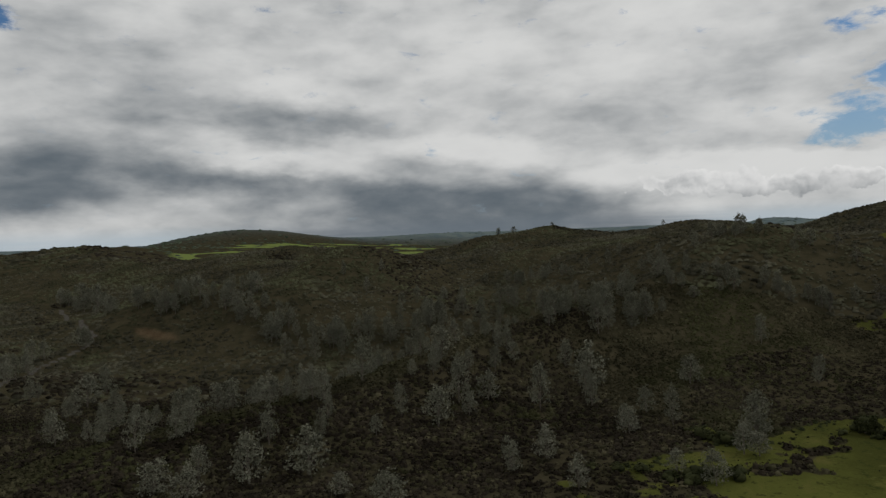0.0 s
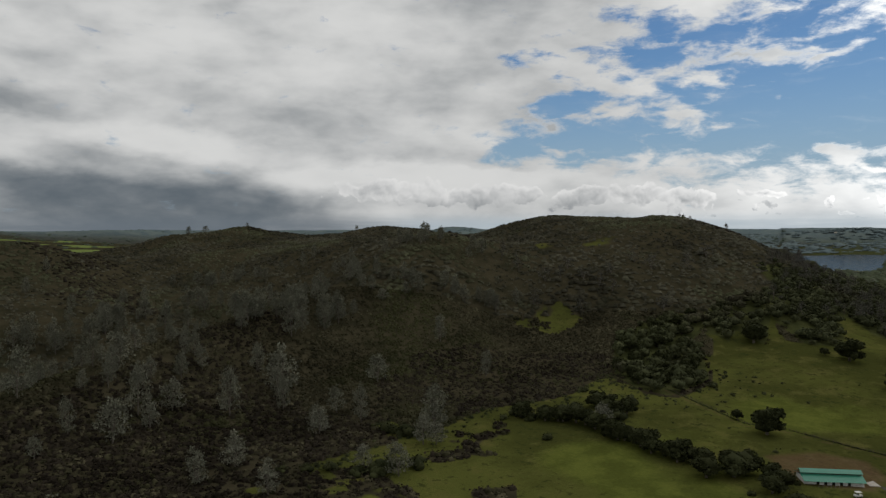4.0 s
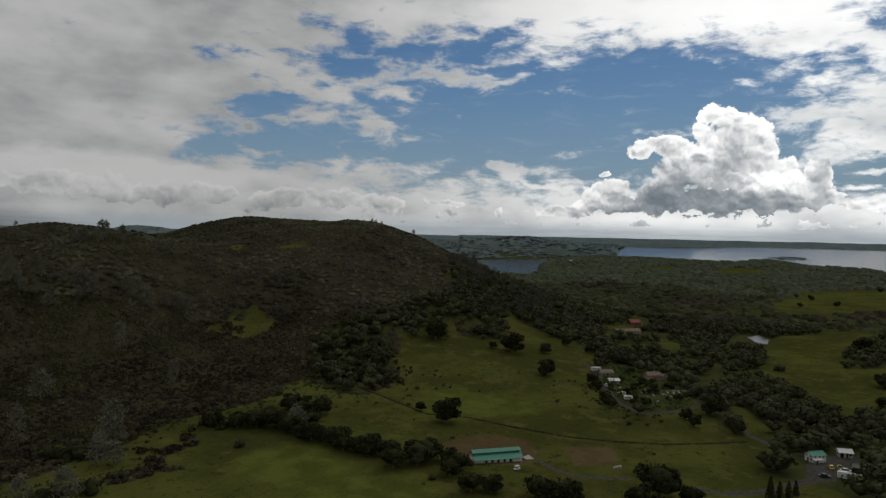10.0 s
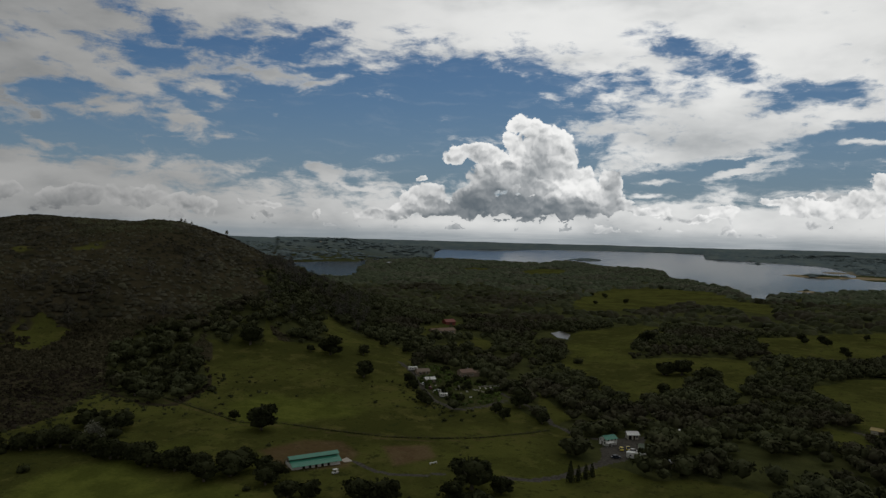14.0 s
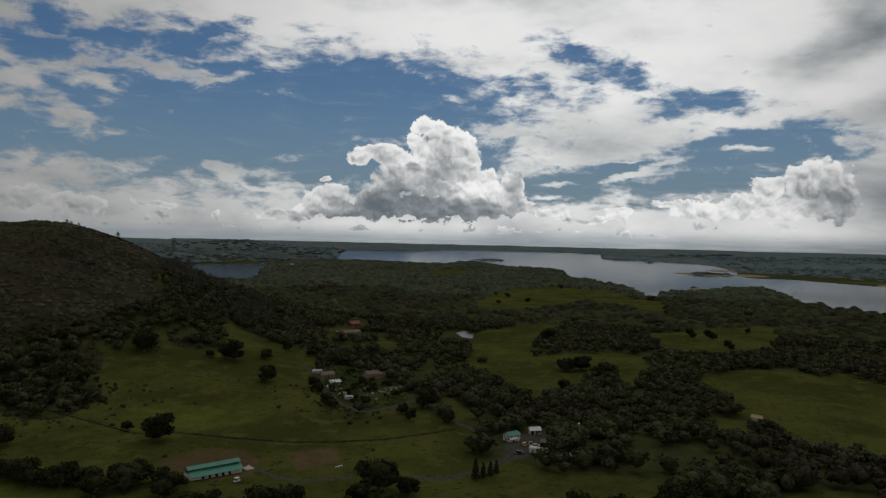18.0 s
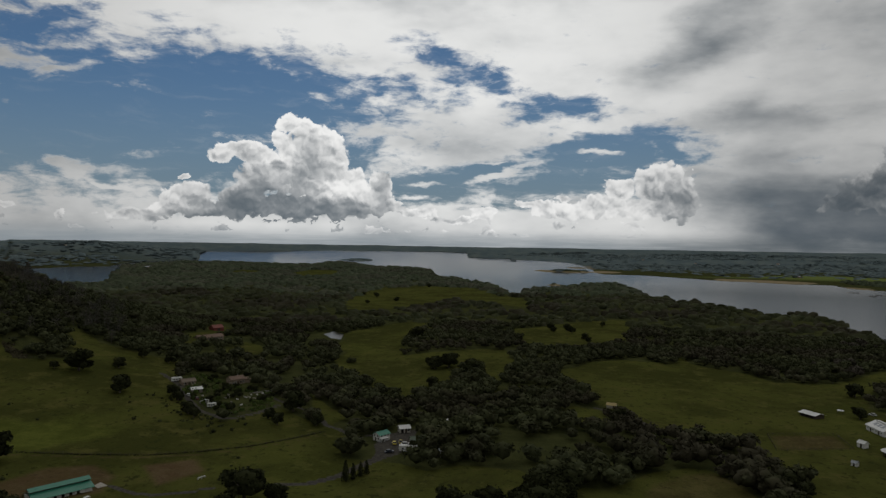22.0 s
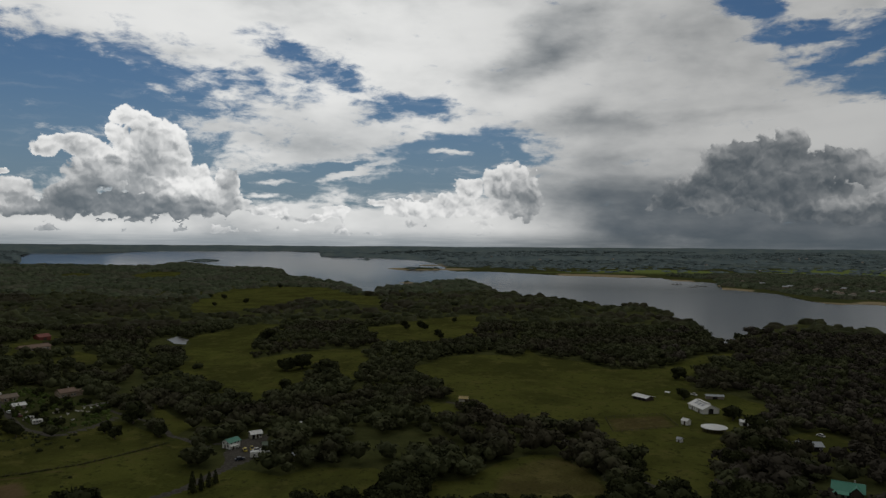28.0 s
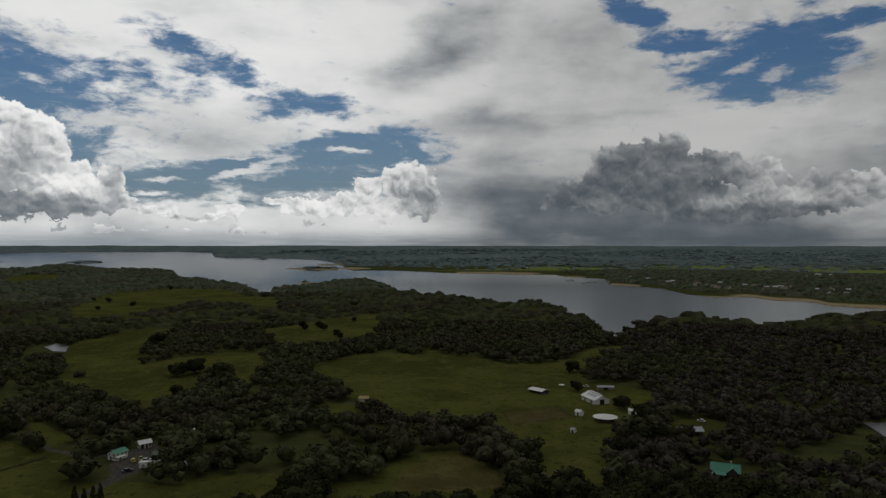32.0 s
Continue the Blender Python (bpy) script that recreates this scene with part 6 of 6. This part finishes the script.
trailer("motorhome", "white motorhome parked at the head of the garden drive", 431, 241, -50, 6.5, white_paint, 2.9)
trailer("travel_trailer", "small white trailer beside the garden beds", 389.5, 200.0, -40, 4.5, white_paint, 2.4)
trailer("travel_trailer", "white trailer parked at the corner of the garden", 383.5, 192.5, -60, 5.0, white_paint, 2.6)
car("parked_car", "white car on the garden drive", 401, 216.5, 40, white_paint)
car("parked_car", "dark red car on the garden drive", 396, 208.5, 45, red_car)
wall = site("retaining_wall", "pale stone retaining wall below the villa", "wall", 434, 183, -42)
for q in range(9):
    boxed("stone_block", (-9 + 2 * q, -7.04 + 2 * q, -0.3, 0.3, -0.8, 0.7 + 0.12 * (q % 3)), stone, wall, bevel=0.06)
rng_g = random.Random(9)
for q in range(26):
    gx, gy = 412 + rng_g.uniform(-26, 26), 200 + rng_g.uniform(-20, 20)
    if float(inside(np.array([gx]), np.array([gy]), GARDEN)[0]) < 2:
        continue
    bed = site("planter", "pale timber planter box in the garden", "planter", gx, gy, rng_g.uniform(0, 90), "planters in the garden")
    s = rng_g.uniform(0.7, 1.5)
    boxed("box", (-s, s, -0.5, 0.5, -0.3, 0.55), (cream_paint, white_paint, stone)[q % 3], bed, bevel=0.03)
    boxed("soil", (-s + 0.1, s - 0.1, -0.4, 0.4, 0.55, 0.58), bark, bed)
x, y, rng = strewn(91, 1500, 52, 72, 380, 520)
keep = (inside(x, y, GARDEN) > 1) & (fbm(x, y, 14, 2, 5) > -0.25)
for hx, hy, room in HOUSE_ROOM:
    keep &= np.hypot(x - hx, y - hy) > room * 0.8
x, y = x[keep], y[keep]
size = rng.uniform(1.2, 4.2, len(x))
scatter("garden_shrubs", shrubs, x, y, size, size * rng.uniform(0.7, 1.3, len(x)), garden_leaf, "mixed green garden shrubs among the beds", "shrubs", 92, 0.1)

# farm buildings beyond the big pasture
gable_house("hay_barn", "pale metal hay barn open along its front", "barn", 458, -157, -150, 11.0, 7.4, 2.2, 3.1, dark_wood, pale_metal, doors=((-3.3, 2.6, 2.0, "y-", shadow_black), (0, 2.6, 2.0, "y-", shadow_black), (3.3, 2.6, 2.0, "y-", shadow_black)), over=0.8)
barn = gable_house("main_barn", "large white barn with a pale ridged roof and skylights", "barn", 424, -183, -174, 17.0, 10.5, 3.1, 5.5, white_paint, pale_metal, doors=((0, 3.2, 3.2, "x-", shadow_black), (0, 3.2, 3.2, "x+", shadow_black), (-4, 1.4, 2.2, "y-", dark_wood), (4, 1.4, 2.2, "y-", dark_wood)),
                   windows=tuple((q, 1.3, 1.0, 0.8, "y-") for q in (-6.5, -1.5, 1.5, 6.5)))
for q in range(3):
    slab("skylight", ((-5 + 3.8 * q, -3.6, 4.08), (-2.6 + 3.8 * q, -3.6, 4.08), (-2.6 + 3.8 * q, -1.4, 5.09), (-5 + 3.8 * q, -1.4, 5.09)), 0.08, grey_metal, barn)
boxed("ridge_vent", (-6.5, 6.5, -0.8, 0.8, 5.5, 6.05), pale_metal, barn, "raised vent along the ridge")
pen = site("round_pen", "round pen with a shallow white conical roof on posts", "round pen", 375.4, -168.0, 0)
R = 7.0
bm = bmesh.new()
tip, low_tip = bm.verts.new((0, 0, 3.9)), bm.verts.new((0, 0, 3.8))
rim_v = [bm.verts.new((R * math.cos(q * math.pi / 9), R * math.sin(q * math.pi / 9), 2.5)) for q in range(18)]
low_v = [bm.verts.new((v.co.x, v.co.y, 2.42)) for v in rim_v]
for q in range(18):
    n = (q + 1) % 18
    bm.faces.new((rim_v[q], rim_v[n], tip)), bm.faces.new((low_v[n], low_v[q], low_tip)), bm.faces.new((rim_v[q], low_v[q], low_v[n], rim_v[n]))
part("roof", bm, pale_metal, pen, "pale panelled cone roof")
for q in range(18):
    c, s = math.cos(q * math.pi / 9) * (R - 1.2), math.sin(q * math.pi / 9) * (R - 1.2)
    boxed("post", (c - 0.09, c + 0.09, s - 0.09, s + 0.09, -0.5, 2.6), dark_wood, pen)
for z in (0.5, 1.0, 1.5):
    bm = bmesh.new()
    for q in range(18):
        a, b = q * math.pi / 9, (q + 1) * math.pi / 9
        limb(bm, (math.cos(a) * (R - 1.2), math.sin(a) * (R - 1.2), z), (math.cos(b) * (R - 1.2), math.sin(b) * (R - 1.2), z), 0.05, 0.05, 4)
    part("ring_rail", bm, dark_wood, pen)
gable_house("tack_shed", "small white tack shed beside the arena", "shed", 390.5, -158.5, -150, 4.0, 3.2, 2.4, 3.4, white_paint, pale_metal, doors=((0.2, 1.0, 2.0, "y-", dark_wood),), windows=((0, 1.0, 0.8, 0.8, "x-"),), over=0.3)
gable_house("run_in_shed", "long low white shed by the round pen", "shed", 388, -196, -108, 14.0, 5.0, 2.6, 3.5, white_paint, pale_metal, doors=((-4.6, 2.4, 2.1, "y-", shadow_black), (0, 2.4, 2.1, "y-", shadow_black), (4.6, 2.4, 2.1, "y-", shadow_black)), over=0.4)
gable_house("workshop", "grey-roofed workshop in a cluttered clearing", "shed", 342, -201, -100, 11.0, 7.0, 2.8, 4.0, dark_wood, grey_metal, doors=((-3.5, 2.6, 2.4, "y-", shadow_black), (2.5, 2.6, 2.4, "y-", shadow_black)), windows=((4.6, 1.0, 1.0, 0.9, "y-"),), over=0.8)
lodge = gable_house("green_roofed_house", "brown house with a bright green metal roof among oaks", "house", 276, -179, -124, 12.5, 9.0, 3.4, 6.0, dark_wood, green_metal, doors=((-1, 1.1, 2.1, "y-", cream_paint),), windows=((-4.4, 1.0, 1.3, 1.2, "y-"), (2.0, 1.0, 1.3, 1.2, "y-"), (4.6, 1.0, 1.3, 1.2, "y-"), (0, 1.0, 1.3, 1.2, "x-"), (0, 3.6, 1.3, 1.0, "x+")), over=0.9, stack=(2.6, 1.6))
lodge.matrix_world = lodge.matrix_world @ Matrix.Scale(0.86, 4)
slab("cross_roof", ((1.0, -6.4, 3.5), (3.4, -6.4, 5.6), (3.4, -1.0, 5.6), (1.0, -1.0, 3.5)), 0.12, green_metal, lodge, "green roof of the cross gable")
slab("cross_roof", ((3.402, -6.4, 5.6), (5.8, -6.4, 3.5), (5.8, -1.0, 3.5), (3.402, -1.0, 5.6)), 0.12, green_metal, lodge)
bm = bmesh.new()
vs = [bm.verts.new(q) for q in ((1.3, -5.9, -0.5), (5.5, -5.9, -0.5), (5.5, -5.9, 3.6), (3.4, -5.9, 5.4), (1.3, -5.9, 3.6))]
bm.faces.new(vs)
back = bmesh.ops.extrude_face_region(bm, geom=bm.faces[:])["geom"]
bmesh.ops.translate(bm, vec=(0, 1.3, 0), verts=[q for q in back if isinstance(q, bmesh.types.BMVert)])
part("cross_gable", bm, dark_wood, lodge)
slab("porch_roof", ((-6.5, -9.0, 2.5), (0.5, -9.0, 2.5), (0.5, -5.3, 3.1), (-6.5, -5.3, 3.1)), 0.12, green_metal, lodge, "low green porch roof")
for q in (-6.3, -3.0, 0.2):
    boxed("porch_post", (q, q + 0.15, -8.9, -8.75, -0.5, 2.45), dark_wood, lodge)
gable_house("long_shed", "weathered grey shed with a metal roof behind the barn", "shed", 458, -205, -105, 11.0, 4.0, 2.3, 3.0, grey_wood, grey_metal, doors=((0, 3.0, 2.0, "y-", shadow_black),), over=0.4)
gable_house("hen_house", "tiny pale shed standing alone in the grass", "shed", 355.7, -141.2, -140, 2.6, 2.2, 1.6, 2.3, white_paint, grey_metal, doors=((0, 0.8, 1.3, "y-", shadow_black),), over=0.25)
table = site("feed_shelter", "small white feed shelter on posts", "shelter", 471, -178, -130)
slab("roof", ((-1.8, -1.3, 2.1), (1.8, -1.3, 2.1), (1.8, 1.3, 2.4), (-1.8, 1.3, 2.4)), 0.1, pale_metal, table)
for q in ((-1.6, -1.1), (1.5, -1.1), (-1.6, 1.0), (1.5, 1.0)):
    boxed("post", (q[0], q[0] + 0.1, q[1], q[1] + 0.1, -0.4, 2.1), dark_wood, table)
gable_house("pump_house", "straw-coloured pump house beside the farm road", "shed", 455, -38.5, -110, 5.5, 3.6, 2.2, 3.2, cream_paint, painted("straw_roof", (0.42, 0.33, 0.15), 0.9), doors=((1.6, 1.2, 2.0, "y-", dark_wood),), over=0.5)
gable_house("ranch_house", "low tan ranch house on the far clearing", "house", 626, 318, -30, 26.0, 9.0, 3.4, 5.4, tan_stucco, clay_tile, doors=((0, 1.4, 2.3, "y-", dark_wood),), windows=tuple((q, 1.0, 1.6, 1.3, "y-") for q in (-10, -6, -3, 4, 7, 10)))
gable_house("red_barn", "small red barn at the wood's edge", "barn", 703, 349, -30, 12.0, 9.0, 4.0, 6.5, red_paint, red_paint, doors=((0, 3.0, 3.0, "y-", dark_wood),))
for cx, cy, turn in ((366, -222, 20), (340, -222, -30), (362, -196, 70)):
    car("parked_vehicle", "dusty car parked round the workshop", cx, cy, turn, (white_paint, blue_paint, red_car)[int(cx) % 3], cx == 340)
car("parked_vehicle", "pale vehicle parked behind the main barn", 470, -196, 30, white_paint)
trailer("stock_trailer", "grey stock trailer parked behind the barn", 474, -190, 20, 6.0, grey_metal, 2.4)
pole = site("utility_pole", "tall dark wooden utility pole beside the farm lane", "pole", 269.8, -99.4, 20)
bm = bmesh.new()
limb(bm, (0, 0, -1), (0, 0, 9.5), 0.16, 0.11, 8)
part("shaft", bm, dark_wood, pole)
boxed("cross_arm", (-1.2, 1.2, -0.07, 0.07, 8.6, 8.75), dark_wood, pole)
for q in (-1.05, -0.4, 0.4, 1.05):
    boxed("insulator", (q - 0.05, q + 0.05, -0.05, 0.05, 8.75, 8.95), canvas, pole)


# far scattered houses on the shores, each a few pale walls and a roof
rng_h = random.Random(15)
spots = 0
while spots < 46:
    b, d = rng_h.uniform(52, 131), rng_h.uniform(2600, 7500)
    if spots > 20:
        b = rng_h.uniform(98, 131)
        d = (EYE - LAKE) / math.tan(radians(float(np.interp(b, FAR_B, FAR_A)))) + rng_h.uniform(60, 420)
    hx, hy = d * math.sin(radians(b)), d * math.cos(radians(b))
    hz = float(height(hx, hy))
    if hz < LAKE + 6:
        continue
    px, py, pz = (float(q) for q in draw_in(hx, hy, hz))
    f = math.hypot(px, py) / d
    ob = tagged(new("far_house"), "pale house among trees beyond the lake", "house", "houses beyond the lake")
    ob.matrix_world = Matrix.Translation((px, py, pz)) @ Matrix.Rotation(rng_h.uniform(0, 3), 4, "Z") @ Matrix.Diagonal((f, f, f, 1))
    w = rng_h.uniform(7, 13) * (0.7 if spots > 20 else 1.0)
    boxed("wall", (-w, w, -7, 7, -6, 7), (cream_paint, tan_stucco)[spots % 2], ob)
    slab("roof", ((-w - 1, -8, 7), (w + 1, -8, 7), (w + 1, 0, 10), (-w - 1, 0, 10)), 0.5, (shingle, grey_metal)[spots % 2], ob)
    slab("roof", ((-w - 1, 0.02, 10), (w + 1, 0.02, 10), (w + 1, 8, 7), (-w - 1, 8, 7)), 0.5, (shingle, grey_metal)[spots % 2], ob)
    spots += 1


for dx_, dy_, long in ((2621, -1023, 38), (2505, -1065, 44), (2440, -1010, 24)):
    px, py, pz = (float(q) for q in draw_in(dx_, dy_, LAKE))
    f = math.hypot(px, py) / math.hypot(dx_, dy_)
    dock = tagged(new("floating_dock"), "long dark floating dock on the lake", "dock", "docks on the lake")
    dock.matrix_world = Matrix.Translation((px, py, pz)) @ Matrix.Rotation(radians(70), 4, "Z") @ Matrix.Diagonal((f, f, f, 1))
    boxed("deck", (-long / 2, long / 2, -3.0, 3.0, 0.7, 1.3), grey_wood, dock, bevel=0.1)
    boxed("shelter_roof", (-long / 2 + 3, long / 2 - 8, -2.6, 2.6, 3.4, 3.8), grey_metal, dock, bevel=0.1)
    for q in (-0.42, 0.0, 0.3):
        boxed("float", (q * long - 2, q * long + 2, -2.4, 2.4, -1.0, 0.7), dark_wood, dock)
        boxed("post", (q * long - 0.2, q * long + 0.2, 2.0, 2.4, 1.3, 3.4), dark_wood, dock)


# ponds: water laid in shallow hollows
def pond(name, outline, lift, label):
    cx, cy = sum(q[0] for q in outline) / len(outline), sum(q[1] for q in outline) / len(outline)
    zs = [float(height(*q)) for q in outline]
    bm = bmesh.new()
    top = max(zs) + lift
    pts = []
    for (x0, y0), (x1, y1) in zip(outline, outline[1:] + outline[:1]):
        pts += [(x0, y0), (0.5 * (x0 + x1) + 0.6 * math.sin(x0), 0.5 * (y0 + y1) + 0.6 * math.cos(y0))]
    vs = [bm.verts.new((q[0], q[1], top)) for q in pts]
    lo = [bm.verts.new((q[0], q[1], top - 6)) for q in pts]
    bm.faces.new(vs)
    for q in range(len(vs)):
        bm.faces.new((vs[q], lo[q], lo[(q + 1) % len(vs)], vs[(q + 1) % len(vs)]))
    bmesh.ops.recalc_face_normals(bm, faces=bm.faces[:])
    me = bpy.data.meshes.new(name)
    bm.to_mesh(me)
    bm.free()
    me.materials.append(pond_water)
    return tagged(new(name, me), label, "pond", kind="structure")


pond("pond", POND, 0.2, "small grey pond among the oaks")
pond("pool", POOL, 0.1, "muddy grey pool in the woods")

# the post fence along the field track, and the paddock rails
post_bm = bmesh.new()
limb(post_bm, (0, 0, -0.4), (0, 0, 1.35), 0.09, 0.08, 6)
post_mesh = bpy.data.meshes.new("post")
post_bm.to_mesh(post_mesh)
post_bm.free()
post_mesh.materials.append(dark_wood)


def fence(line, gap, label, offset=2.6):
    ob = tagged(new("fence"), label, "fence")
    run, left, last = [], 0.0, None
    for (x0, y0), (x1, y1) in zip(line, line[1:]):
        n = math.hypot(x1 - x0, y1 - y0)
        s = left
        while s < n:
            ux, uy = (x1 - x0) / n, (y1 - y0) / n
            run.append((x0 + ux * s - uy * offset, y0 + uy * s + ux * offset))
            s += gap
        left = s - n
    bm = bmesh.new()
    for q in run:
        z = float(height(*q))
        p_ = new("post", post_mesh)
        p_.parent, p_.location = ob, (q[0], q[1], z)
        if last:
            for h in (0.5, 0.9, 1.25):
                limb(bm, (last[0], last[1], last[2] + h), (q[0], q[1], z + h), 0.03, 0.03, 3)
        last = (q[0], q[1], z)
    part("rails", bm, dark_wood, ob)
    return ob


fence(TRACK, 4.0, "dark post and wire fence along the field track")
fence(GARDEN_LANE, 4.0, "dark wooden fence along the garden lane", 3.5)
fence(FARM_ROAD + [(376, -78), (345, -90)], 4.0, "post and rail fence beside the farm road", 4.0)
fence(ARENA + ARENA[:1], 3.0, "low rail fence round the riding arena", 0.0)
